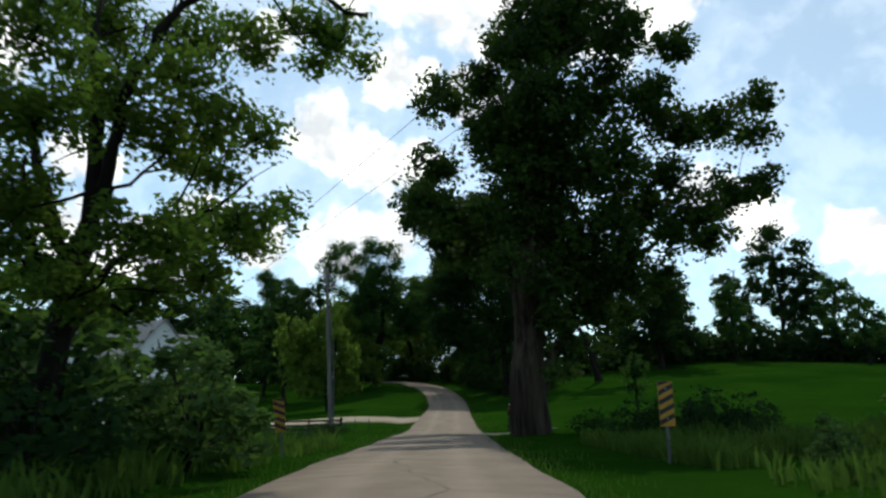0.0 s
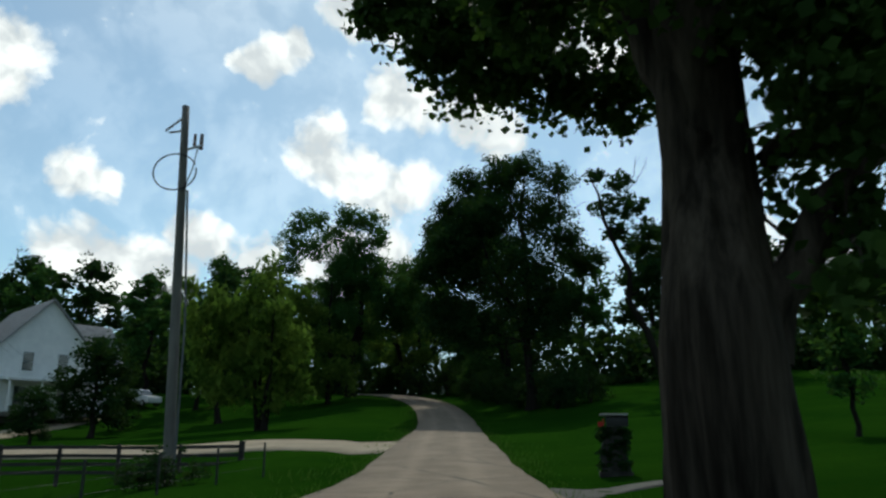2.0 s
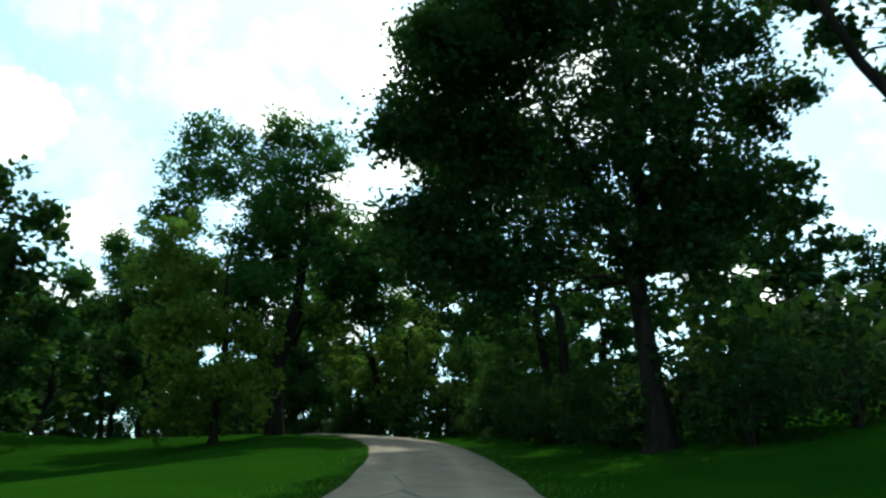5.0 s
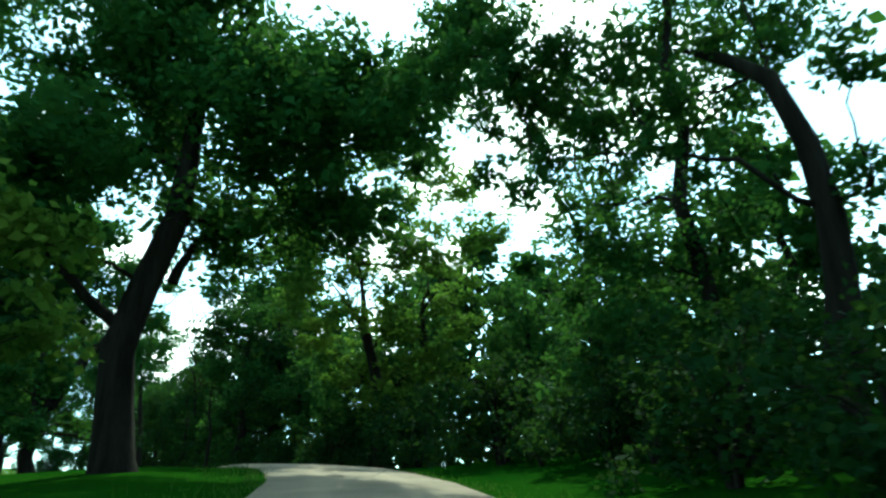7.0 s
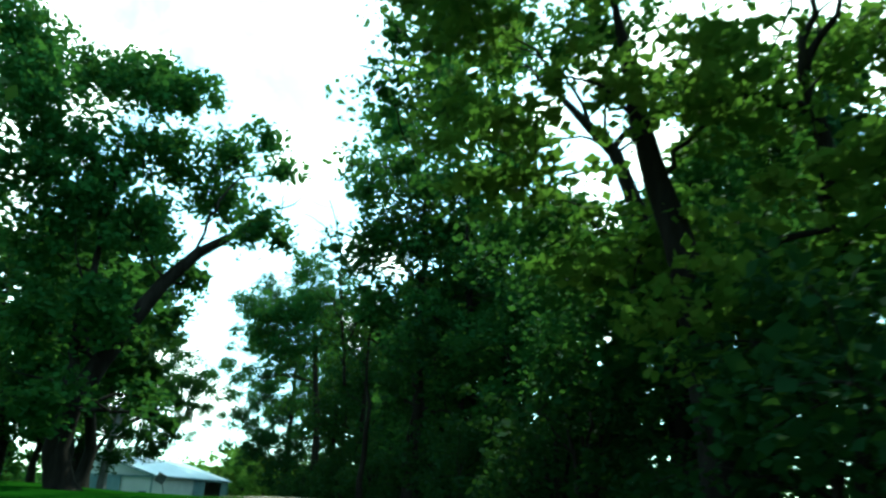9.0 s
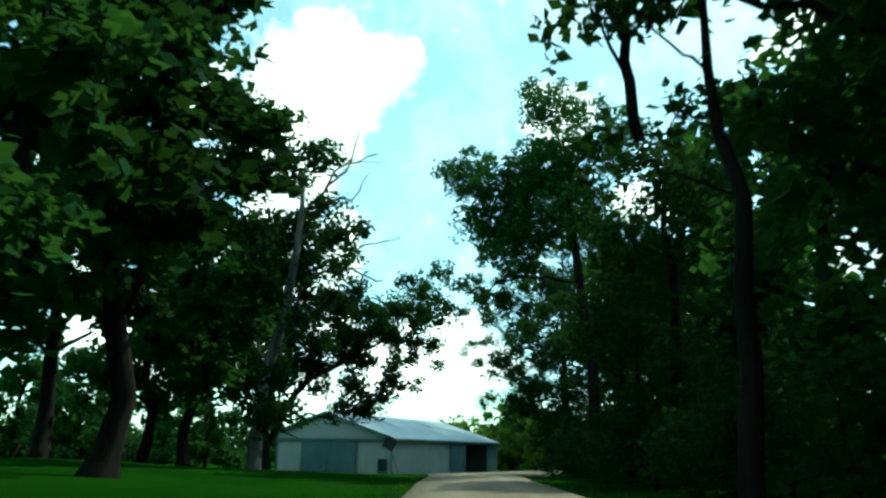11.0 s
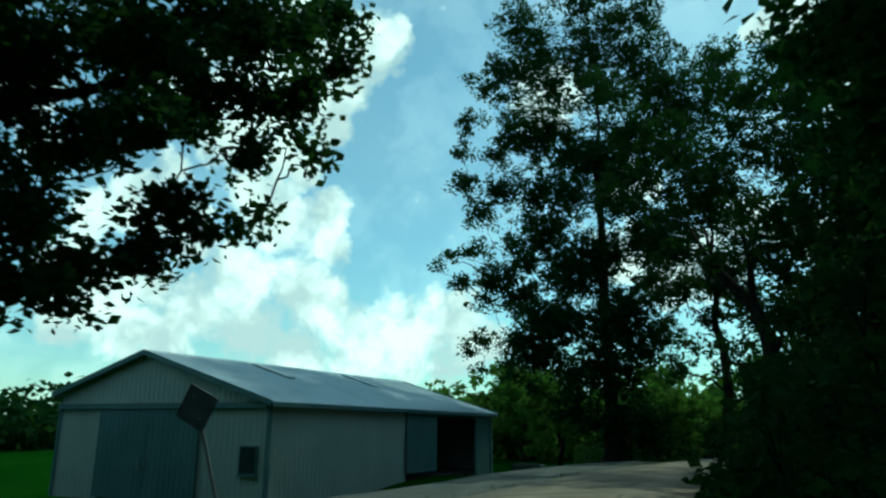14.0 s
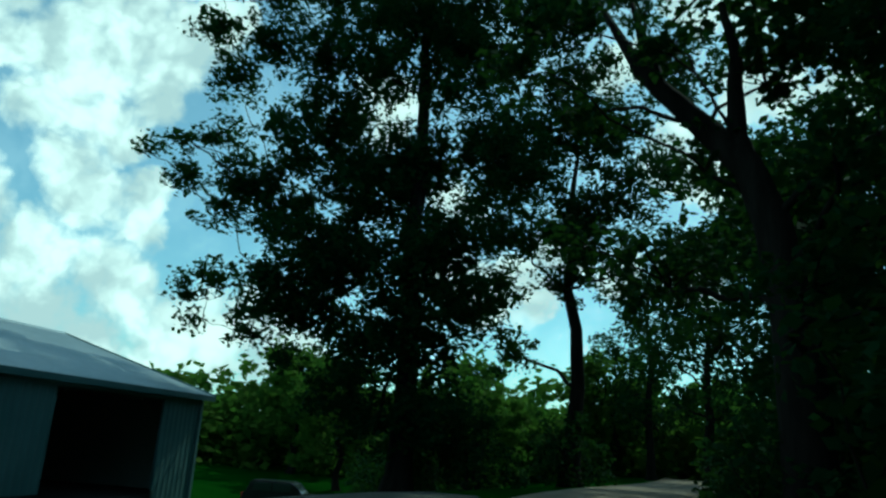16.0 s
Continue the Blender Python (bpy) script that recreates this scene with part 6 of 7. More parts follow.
def verge_grass():
    """Longer uncut grass where the lawn meets the road and the gravel: single blades, too many to count."""
    rng = np.random.default_rng(31)
    k = rng.integers(0, len(CENTRE), 60000)
    keep = (CENTRE[k, 1] > 2) & (CENTRE[k, 1] < 205)
    k = k[keep]
    n = len(k)
    side = rng.choice([-1.0, 1.0], n)
    clump = np.array([noise.noise((CENTRE[i, 0] * 0.7, CENTRE[i, 1] * 0.7, s * 5)) for i, s in zip(k, side)])
    off = ROAD_HALF + 0.02 + rng.random(n) ** 1.8 * (1.1 + 1.2 * np.clip(clump + 0.3, 0, 1))
    x = CENTRE[k, 0] + ALONG[k, 1] * off * side + rng.normal(size=n) * 0.5 * ALONG[k, 0]
    y = CENTRE[k, 1] - ALONG[k, 0] * off * side + rng.normal(size=n) * 0.7 * ALONG[k, 1]
    z = ground_z(x, y) - 0.03
    h = (0.07 + 0.16 * rng.random(n)) * (0.8 + np.clip(clump, -0.4, 0.8))
    a = rng.random(n) * 2 * math.pi
    lean = rng.normal(size=(n, 2)) * 0.35
    v = np.empty((n, 3, 3))
    v[:, 0] = np.column_stack([x - 0.014 * np.cos(a), y - 0.014 * np.sin(a), z])
    v[:, 1] = np.column_stack([x + 0.014 * np.cos(a), y + 0.014 * np.sin(a), z])
    v[:, 2] = np.column_stack([x + lean[:, 0] * h, y + lean[:, 1] * h, z + h])
    me = bpy.data.meshes.new("verge_grass")
    me.from_pydata(v.reshape(-1, 3).tolist(), [], np.arange(3 * n).reshape(-1, 3).tolist())
    me.materials.append(BLADE)
    tagged(new("verge_grass", me), "ragged longer grass along both edges of the road", "grass", kind="stuff")


verge_grass()


def tall_weeds(x0, x1, y0, y1, many, high, seed, label):
    """Uncut weeds and seed stalks in patches of a field: bent blades, too many to count."""
    rng = np.random.default_rng(seed)
    x, y = rng.uniform(x0, x1, many), rng.uniform(y0, y1, many)
    lush = np.array([noise.noise((a * 0.35, b * 0.35, seed)) for a, b in zip(x, y)])
    keep = lush + rng.normal(size=many) * 0.12 > -0.05
    x, y, lush = x[keep], y[keep], lush[keep]
    n = len(x)
    z = ground_z(x, y) - 0.03
    h = high * (0.35 + 0.65 * rng.random(n)) * (0.7 + np.clip(lush, 0, 0.8))
    a, lean = rng.random(n) * 2 * math.pi, rng.normal(size=(n, 2)) * 0.3
    wide = 0.012 + 0.02 * rng.random(n)
    v = np.empty((n, 5, 3))
    for k, (u, w) in enumerate(((0, -1), (0, 1), (0.55, 1.4), (0.55, -1.4), (1, 0))):
        v[:, k] = np.column_stack([x + lean[:, 0] * h * u * u + w * wide * np.cos(a), y + lean[:, 1] * h * u * u + w * wide * np.sin(a), z + h * u])
    base = np.arange(n)[:, None] * 5
    faces = np.concatenate([base + [0, 1, 2, 3]]).tolist() + np.concatenate([base + [3, 2, 4]]).tolist()
    me = bpy.data.meshes.new("tall_weeds")
    me.from_pydata(v.reshape(-1, 3).tolist(), [], faces)
    me.materials.append(BLADE)
    tagged(new("tall_weeds", me), label, "weeds", kind="stuff")


tall_weeds(4.5, 17, 8, 27, 17000, 0.75, 41, "tall tangled weeds in the uncut field beside the road")
tall_weeds(-16, -4.6, 8, 30, 12000, 0.8, 42, "tall green weeds in the ditch below the walnut")


# ---- the steel shed ----
def build_shed():
    """Local x runs across the gable (the gable's east corner is at 0), y along the ridge, z from the floor of the far end."""
    W, L, EAVE, RIDGE, FOOT = 12.7, 22.6, 2.72, 4.92, -1.5
    R = 7.15                                   # from the yard wall to the ridge
    rise = math.atan2(RIDGE - EAVE, R)
    EAVE_BACK = RIDGE - (W - R) * math.tan(rise)
    shed = thing("steel_shed", pose(-68.95, 183.49, 7.17, 0, 0, 16.5), "long pale ribbed-steel farm shed with slate-blue sliding doors", "shed")

    def ribbed(name, a, b, z0, z1, mat, top=None, pitch=0.30, label=""):
        """A wall sheet of upright ribs from a to b (plan points); top: height by run along the wall."""
        a, b = Vector(a), Vector(b)
        run = (b - a).length
        d = (b - a) / run
        nrm = Vector((d.y, -d.x))
        n = max(2, int(run / (pitch / 4)))
        v, f = [], []
        for i in range(n + 1):
            s = run * i / n
            o = 0.0 if i % 4 else 0.028
            p = a + d * s + nrm * o
            zt = z1 if top is None else top(s)
            v += [(p.x, p.y, z0), (p.x, p.y, zt)]
            q = a + d * s - nrm * 0.06
            v += [(q.x, q.y, z0), (q.x, q.y, zt)]
        for i in range(n):
            k = 4 * i
            f += [(k, k + 4, k + 5, k + 1), (k + 2, k + 3, k + 7, k + 6), (k + 1, k + 5, k + 7, k + 3)]
        return mesh_object(name, v, f, mat, shed, label)

    gable = lambda s: RIDGE - abs(s - (W - R)) * math.tan(rise) - 0.05
    ribbed("gable_wall", (-W, 0), (0, 0), EAVE - 0.02, 0, BARN_WALL, gable)
    ribbed("end_wall", (-W, 0), (-9.7, 0), FOOT, EAVE - 0.05, BARN_WALL)
    ribbed("end_wall", (-3.7, 0), (0, 0), FOOT, EAVE - 0.05, BARN_WALL)
    ribbed("end_wall", (-9.7, 0.0), (-3.7, 0.0), EAVE - 0.35, EAVE - 0.05, BARN_WALL)
    ribbed("back_gable_wall", (0, L), (-W, L), FOOT, 0, BARN_WALL, lambda s: gable(W - s))
    ribbed("side_wall", (0, 0), (0, 11.1), FOOT, EAVE - 0.04, BARN_WALL)
    ribbed("side_wall", (0, 20.2), (0, L), FOOT, EAVE - 0.04, BARN_BLUE, label="slate-blue end panel")
    ribbed("side_wall", (0, 11.1), (0, 20.2), EAVE - 0.34, EAVE - 0.04, BARN_BLUE)
    ribbed("back_wall", (-W, L), (-W, 0), FOOT, EAVE_BACK - 0.04, BARN_WALL)
    for k in range(2):
        d = ribbed("sliding_door", (-9.8 + k * 3.1, -0.14), (-9.8 + (k + 1) * 3.1 - 0.03, -0.14), FOOT + 0.12, EAVE - 0.28, BARN_BLUE, label="slate-blue sliding door")
        part("door_handle", box((0.05, 0.06, 0.5), (-6.95 + k * 0.4, -0.24, 0.1)), STEEL, d)
    d = ribbed("side_sliding_door", (0.14, 11.0), (0.14, 14.5), FOOT + 0.9, EAVE - 0.3, BARN_BLUE, label="slate-blue sliding door pushed open")
    part("door_track", box((0.14, 9.6, 0.14), (0.16, 15.6, EAVE - 0.24), 0.02), BARN_BLUE, shed)
    part("end_door_track", box((W, 0.2, 0.2), (-W / 2, -0.12, EAVE - 0.16), 0.02), BARN_BLUE, shed)
    part("door_jamb", box((0.12, 0.12, 3.4), (0.0, 20.15, 0.95), 0.015), BARN_BLUE, shed)
    # roof: two ribbed slopes with overhang, ridge cap, verge and eave trim
    for side in (-1, 1):
        length = (R if side > 0 else W - R) / math.cos(rise) + 0.4
        v, f = [], []
        n = int((L + 0.7) / 0.075)
        for i in range(n + 1):
            y = -0.35 + (L + 0.7) * i / n
            o = 0.0 if i % 4 else 0.03
            for u in (0.0, length):
                for th in (0.0, -0.05):
                    x = -R + side * (u * math.cos(rise))
                    zz = RIDGE + 0.06 - u * math.sin(rise) + (o + 0.04 if th == 0 else th)
                    v.append((x, y, zz))
        for i in range(n):
            k = 4 * i
            q = [(k, k + 2, k + 6, k + 4), (k + 1, k + 5, k + 7, k + 3), (k + 2, k + 3, k + 7, k + 6)]
            f += [t if side > 0 else t[::-1] for t in q]
        mesh_object("roof_slope", v, f, BARN_ROOF, shed)
        tip = -R + side * length * math.cos(rise)
        ez = RIDGE + 0.06 - length * math.sin(rise)
        part("eave_trim", box((0.06, L + 0.7, 0.2), (tip + side * 0.03, L / 2, ez - 0.05), 0.01), BARN_BLUE, shed)
        for y in (-0.38, L + 0.38):
            a, b = Vector((-R, y, RIDGE + 0.04)), Vector((tip, y, ez))
            part("verge_trim", box(((b - a).length, 0.06, 0.24), tuple((a + b) / 2), 0.01, (0, math.degrees(rise) * side, 0)), BARN_BLUE, shed)
    part("ridge_cap", prism([(-R - 0.3, RIDGE + 0.03), (-R, RIDGE + 0.17), (-R + 0.3, RIDGE + 0.03), (-R, RIDGE + 0.13)], L + 0.7, at=-0.35), BARN_ROOF, shed)
    for y in (6.6, 14.8):
        a = Vector((-R + 0.45, y, RIDGE + 0.18 - 0.45 * math.tan(rise)))
        b = Vector((-R + 2.9, y, RIDGE + 0.18 - 2.9 * math.tan(rise)))
        part("skylight", box(((b - a).length, 0.55, 0.05), tuple((a + b) / 2), 0.01, (0, math.degrees(rise), 0)), SKYLIGHT, shed, "dull translucent skylight panel")
    for x, y in ((0.02, -0.02), (-W - 0.02, -0.02), (0.02, L + 0.02)):
        part("corner_trim", box((0.16, 0.16, EAVE - FOOT), (x, y, (EAVE + FOOT) / 2), 0.01), BARN_BLUE, shed)
    win = part("window", box((0.92, 0.10, 1.16), (-0.9, -0.07, 0.4), 0.01), BARN_BLUE, shed, "small square shed window")
    part("pane", box((0.8, 0.06, 1.02), (-0.9, -0.12, 0.42), 0.01), GLASS, win)
    part("sill", box((1.0, 0.16, 0.06), (-0.9, -0.12, -0.2), 0.01), BARN_BLUE, win)
    # near-black floor: the dimness inside the shed is put into its colour
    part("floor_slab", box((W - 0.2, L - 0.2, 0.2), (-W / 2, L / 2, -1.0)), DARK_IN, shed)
    for y in (3.8, 7.6, 11.4, 15.2, 19.0):
        part("roof_truss", box((W - 0.3, 0.12, 0.22), (-W / 2, y, EAVE - 0.35), 0.01), GREY_WOOD, shed)
    return shed


build_shed()


yard = smooth_line([(-43.5, 164.5, 0), (-49.5, 173.5, 0), (-57, 184, 0), (-63.5, 194.5, 0), (-66.5, 203, 0)], 1.0)
yard[:, 2] = ground_z(yard[:, 0], yard[:, 1]) + 0.01
ribbon("gravel_yard", yard, np.interp(np.arange(len(yard)), [0, 10, 26, 44], [1.5, 3.6, 4.6, 4.2]), GRAVEL_GREY, 0.02, 0.4, "grey gravel apron in front of the shed", "gravel", True)


# ---- the farmhouse ----
def build_house():
    """Local x runs along the front gable, y into the house, z from the ground."""
    A = Vector((-40.4, 90.8))
    house = thing("farmhouse", pose(A.x, A.y, gz(-38, 95) - 0.1, 0, 0, 48.5) @ Matrix.Diagonal((1.08, 1.08, 1.14, 1)), "white clapboard two-storey farmhouse with a grey shingle roof and porch", "house")

    def block(x0, x1, y0, y1, eave, ridge, along):
        """Walls of lapped boards and a pitched roof; along: the axis on which the ridge runs."""
        for a, b in (((x0, y0), (x1, y0)), ((x1, y0), (x1, y1)), ((x1, y1), (x0, y1)), ((x0, y1), (x0, y0))):
            a, b = Vector(a), Vector(b)
            run = (b - a).length
            d = (b - a) / run
            nrm = Vector((d.y, -d.x))
            is_gable = (abs(d.x) > 0.5) == (along == "y")
            v, f = [], []
            n = int((ridge if is_gable else eave) / 0.18)
            for i in range(n):
                z0, z1 = i * 0.18, (i + 1) * 0.18
                cut = 0.0 if z0 < eave or not is_gable else (z0 - eave) / (ridge - eave) * run / 2
                cut1 = 0.0 if z1 < eave or not is_gable else (z1 - eave) / (ridge - eave) * run / 2
                if cut1 * 2 >= run:
                    break
                p, q = a + d * cut, b - d * cut
                p1, q1 = a + d * cut1, b - d * cut1
                k = len(v)
                lo, hi = nrm * 0.03, nrm * 0.005
                if not v:
                    v += [(p.x + lo.x, p.y + lo.y, z0), (q.x + lo.x, q.y + lo.y, z0)]
                    k = 2
                v += [(p1.x + hi.x, p1.y + hi.y, z1), (q1.x + hi.x, q1.y + hi.y, z1), (p1.x + lo.x, p1.y + lo.y, z1), (q1.x + lo.x, q1.y + lo.y, z1)]
                f += [(k - 2, k - 1, k + 1, k), (k, k + 1, k + 3, k + 2)]
            wall = mesh_object("wall", v, f, WHITE_BOARD, house)
        o = 0.45
        if along == "y":
            mid, half, r0, r1 = (x0 + x1) / 2, (x1 - x0) / 2, y0 - o, y1 + o
        else:
            mid, half, r0, r1 = (y0 + y1) / 2, (y1 - y0) / 2, x0 - o, x1 + o
        rise = math.atan2(ridge - eave, half)
        for side in (-1, 1):
            length = half / math.cos(rise) + o
            rows = int(length / 0.3)
            top, under = [], []
            for i in range(rows + 1):
                u = i * length / rows
                x, z = mid + side * u * math.cos(rise), ridge + 0.1 - u * math.sin(rise)
                top += [(x, z + 0.05), (x, z)] if 0 < i < rows else [(x, z)]
                under.insert(0, (x, z - 0.1))
            bm = prism(top + under, r1 - r0, at=r0)
            if along == "x":
                bmesh.ops.transform(bm, matrix=Matrix(((0, 1, 0, 0), (1, 0, 0, 0), (0, 0, 1, 0), (0, 0, 0, 1))), verts=bm.verts)
                bmesh.ops.reverse_faces(bm, faces=bm.faces)
            part("roof", bm, SHINGLE, house)

    def window(x, y, z, w, h, face):
        """A sash window on the front (face 'y') or on the side (face 'x')."""
        sx = (w, 0.14) if face == "y" else (0.14, w)
        win = part("window", box((sx[0] + (0.22 if face == "y" else 0), sx[1] + (0.22 if face == "x" else 0), h + 0.24), (x, y, z), 0.02), WHITE_TRIM, house, "white-framed sash window")
        off = (0, -0.05) if face == "y" else (-0.05, 0)
        for k in (-1, 1):
            part("pane", box((sx[0], sx[1], h / 2 - 0.05), (x + off[0], y + off[1], z + k * h / 4), 0.01), GLASS, win)
        part("sill", box((sx[0] + 0.3 if face == "y" else 0.26, sx[1] + 0.3 if face == "x" else 0.26, 0.07), (x, y, z - h / 2 - 0.14), 0.01), WHITE_TRIM, win)

    block(0, 7.4, 0, 9.5, 5.7, 9.6, "y")
    block(-5.6, 0.0, 2.4, 9.5, 5.6, 9.2, "x")
    block(-11.6, -5.6, 0.6, 10, 5.7, 9.4, "y")
    block(7.4, 11.6, 3.6, 10.5, 5.2, 8.8, "x")
    for x in (2.3, 5.1):
        window(x, -0.05, 4.5, 0.8, 1.5, "y")
    for x in (-1.4, -3.9):
        window(x, 2.35, 4.5, 0.8, 1.5, "y")
        window(x, 2.35, 1.7, 0.8, 1.6, "y")
    window(-8.6, 0.55, 4.4, 1.5, 1.4, "y")
    window(-8.6, 0.55, 1.7, 1.5, 1.6, "y")
    window(9.5, 3.55, 4.2, 0.9, 1.5, "y")
    window(2.0, -0.05, 1.7, 0.9, 1.7, "y")
    window(5.4, -0.05, 1.7, 0.9, 1.7, "y")
    # porch
    part("porch_roof", box((8.0, 2.7, 0.22), (4.2, -1.2, 3.05), 0.03, (5, 0, 0)), WHITE_TRIM, house)
    part("porch_floor", box((7.8, 2.5, 0.3), (4.2, -1.2, 0.35), 0.02), GREY_WOOD, house)
    for x in (0.5, 2.9, 5.4, 7.9):
        part("porch_post", box((0.17, 0.17, 2.5), (x, -2.3, 1.72), 0.02), WHITE_TRIM, house)
    part("porch_step", box((1.8, 0.7, 0.2), (3.6, -2.75, 0.12), 0.02), CONCRETE, house)
    chim = part("chimney", box((0.75, 0.75, 2.4), (-2.8, 5.9, 9.6), 0.02), BRICK_RED, house, "dark brick chimney")
    part("chimney_cap", box((0.9, 0.9, 0.14), (-2.8, 5.9, 10.82), 0.02), CONCRETE, chim)
    part("foundation", box((7.5, 9.6, 0.6), (3.7, 4.75, 0.0)), STONE, house)


build_house()


def build_silo():
    silo = thing("silo", Matrix.Translation((-76, 141.5, gz(-76, 141.5))), "tall dark blue enamelled farm silo with a pale dome", "silo")
    bm = bmesh.new()
    for k in range(12):
        bmesh.ops.create_cone(bm, cap_ends=False, segments=32, radius1=3.35, radius2=3.35, depth=1.48, matrix=Matrix.Translation((0, 0, 0.75 + k * 1.5)))
        bmesh.ops.create_cone(bm, cap_ends=False, segments=32, radius1=3.41, radius2=3.41, depth=0.09, matrix=Matrix.Translation((0, 0, 1.5 + k * 1.5)))
    part("shell", bm, SILO_BLUE, silo)
    bm = bmesh.new()
    bmesh.ops.create_uvsphere(bm, u_segments=24, v_segments=12, radius=3.4, matrix=Matrix.Translation((0, 0, 18.0)) @ Matrix.Diagonal((1, 1, 0.36, 1)))
    part("dome", bm, STEEL, silo, "pale grey metal dome", True)
    v, f = tube([(1.2 + 2.3 * math.cos(a), -2.2, 18.4 + 2.3 * math.sin(a)) for a in np.linspace(0, math.pi, 14)], [0.09] * 14, 6)
    mesh_object("hoop_rail", v, f, STEEL, silo)
    for x in (1.2 - 0.25, 1.2 + 0.25):
        part("ladder_rail", rod((x + 2.2, -2.7, 0), (x + 2.2, -2.7, 18.5), 0.05), STEEL, silo)


build_silo()


# ---- the utility pole and its wires ----
def build_pole():
    x, y = -7.7, 46.4
    foot = gz(x, y)
    pole = thing("utility_pole", pose(x, y, foot - 0.1, 0, 0, 0), "grey weathered wooden utility pole with a coiled cable loop", "utility pole")
    top = 11.15 - foot
    v, f = tube([(-0.55 * t, 0.25 * t, top * t) for t in np.linspace(0, 1, 10)], np.linspace(0.15, 0.105, 10), 14)
    mesh_object("post", v, f, GREY_WOOD, pole, smooth=True)
    px = lambda t: (-0.55 * t, 0.25 * t, top * t)
    cx, cy, cz = px(0.87)
    part("bracket_arm", rod((cx, cy, cz), (cx + 0.55, cy - 0.05, cz + 0.12), 0.035), STEEL, pole)
    part("cutout_fuse", rod((cx + 0.5, cy, cz + 0.02), (cx + 0.5, cy, cz + 0.5), 0.06, 0.05), CERAMIC, pole, "brown ceramic cutout fuse")
    part("insulator", rod((cx + 0.3, cy, cz + 0.1), (cx + 0.3, cy, cz + 0.5), 0.05, 0.04), CERAMIC, pole)
    ax, ay, az = px(0.985)
    part("top_insulator", rod((ax - 0.1, ay, az - 0.25), (ax - 0.55, ay, az - 0.62), 0.03), CERAMIC, pole)
    bx, by, bz = px(0.955)
    part("side_insulator", rod((bx, by, bz - 0.3), (bx - 0.45, by, bz - 0.35), 0.03), CERAMIC, pole)
    lx, ly, lz = px(0.80)
    v, f = tube([(lx - 0.15 + 0.62 * math.cos(a), ly - 0.22, lz + 0.55 * math.sin(a)) for a in np.linspace(0.4, 2 * math.pi + 0.2, 26)], [0.022] * 26, 6)
    mesh_object("cable_loop", v, f, CABLE, pole)
    v, f = tube([(lx + 0.12, ly - 0.2, lz - 0.6), (lx + 0.35, ly - 0.2, lz + 0.1), (cx + 0.45, cy - 0.1, cz + 0.05)], [0.018] * 3, 5)
    mesh_object("drop_cable", v, f, CABLE, pole)
    v, f = tube([(0.17, -0.08, 0.2), (0.10, -0.05, top * 0.4), (-0.2, 0.05, top * 0.75)], [0.03] * 3, 6)
    mesh_object("ground_conduit", v, f, SIGN_BACK, pole)
    return pole


def build_wires():
    for a, b, c in (((22.6, -19.4, 11.4), (-3.7, 16.8, 6.6), (-39.3, 90.6, 9.2)), ((25.6, -14.9, 13.2), (-4.2, 18.0, 6.4), (-38.6, 91.6, 9.0))):
        a, b, c = Vector(a), Vector(b), Vector(c)
        pts = []
        for t in np.linspace(0, 1, 40):
            pts.append(a.lerp(b, t).lerp(b.lerp(c, t), t) * 1.0)
        v, f = tube(pts, [0.008] * 40, 5)
        tagged(mesh_object("overhead_wire", v, f, CABLE), "thin dark overhead wire sagging towards the farmhouse", "wire", "overhead wires")


build_wires()
build_pole()


# ---- fence, markers, mailbox ----
def build_fence():
    pts = [(-8.6 - 2.45 * k, 56.2 + 0.16 * k) for k in range(12)]
    fence = thing("rail_fence", Matrix.Identity(4), "dark weathered four-rail wooden field fence", "fence")
    for i, (x, y) in enumerate(pts):
        tall = 1.75 if i == 0 else 1.6
        part("post", box((0.2 if i == 0 else 0.13, 0.2 if i == 0 else 0.13, tall), (x, y, 1.34 - tall / 2 + (0.1 if i == 0 else 0)), 0.015, (0, 2 - (i * 7) % 5, 3)), DARK_WOOD, fence)
        if i:
            x0, y0 = pts[i - 1]
            for h in (0.26, 0.58, 0.9, 1.22):
                a, b = Vector((x0, y0 - 0.08, h + 0.02 * math.sin(i * 2.1))), Vector((x, y - 0.08, h + 0.02 * math.sin(i * 2.1 + 1.3)))
                turn = math.degrees(math.atan2(b.y - a.y, b.x - a.x))
                tilt = -math.degrees(math.asin((b.z - a.z) / (b - a).length))
                part("rail", box(((b - a).length + 0.1, 0.04, 0.13), tuple((a + b) / 2), 0.006, (0, tilt, turn)), DARK_WOOD, fence)
    wire = thing("wire_fence", Matrix.Identity(4), "low wire field fence on thin dark steel posts", "fence")
    prev = None
    for k in range(9):
        x, y = -5.4 - k * 0.62, 47.0 - k * 2.0
        z = gz(x, y)
        part("post", box((0.045, 0.045, 0.95), (x, y, z + 0.4), 0.005), BLACK_PAINT, wire)
        if prev:
            for h in (0.25, 0.5, 0.75):
                part("strand", rod((prev[0], prev[1], prev[2] + h), (x, y, z + h), 0.0022, n=5), CABLE, wire)
        prev = (x, y, z)


build_fence()


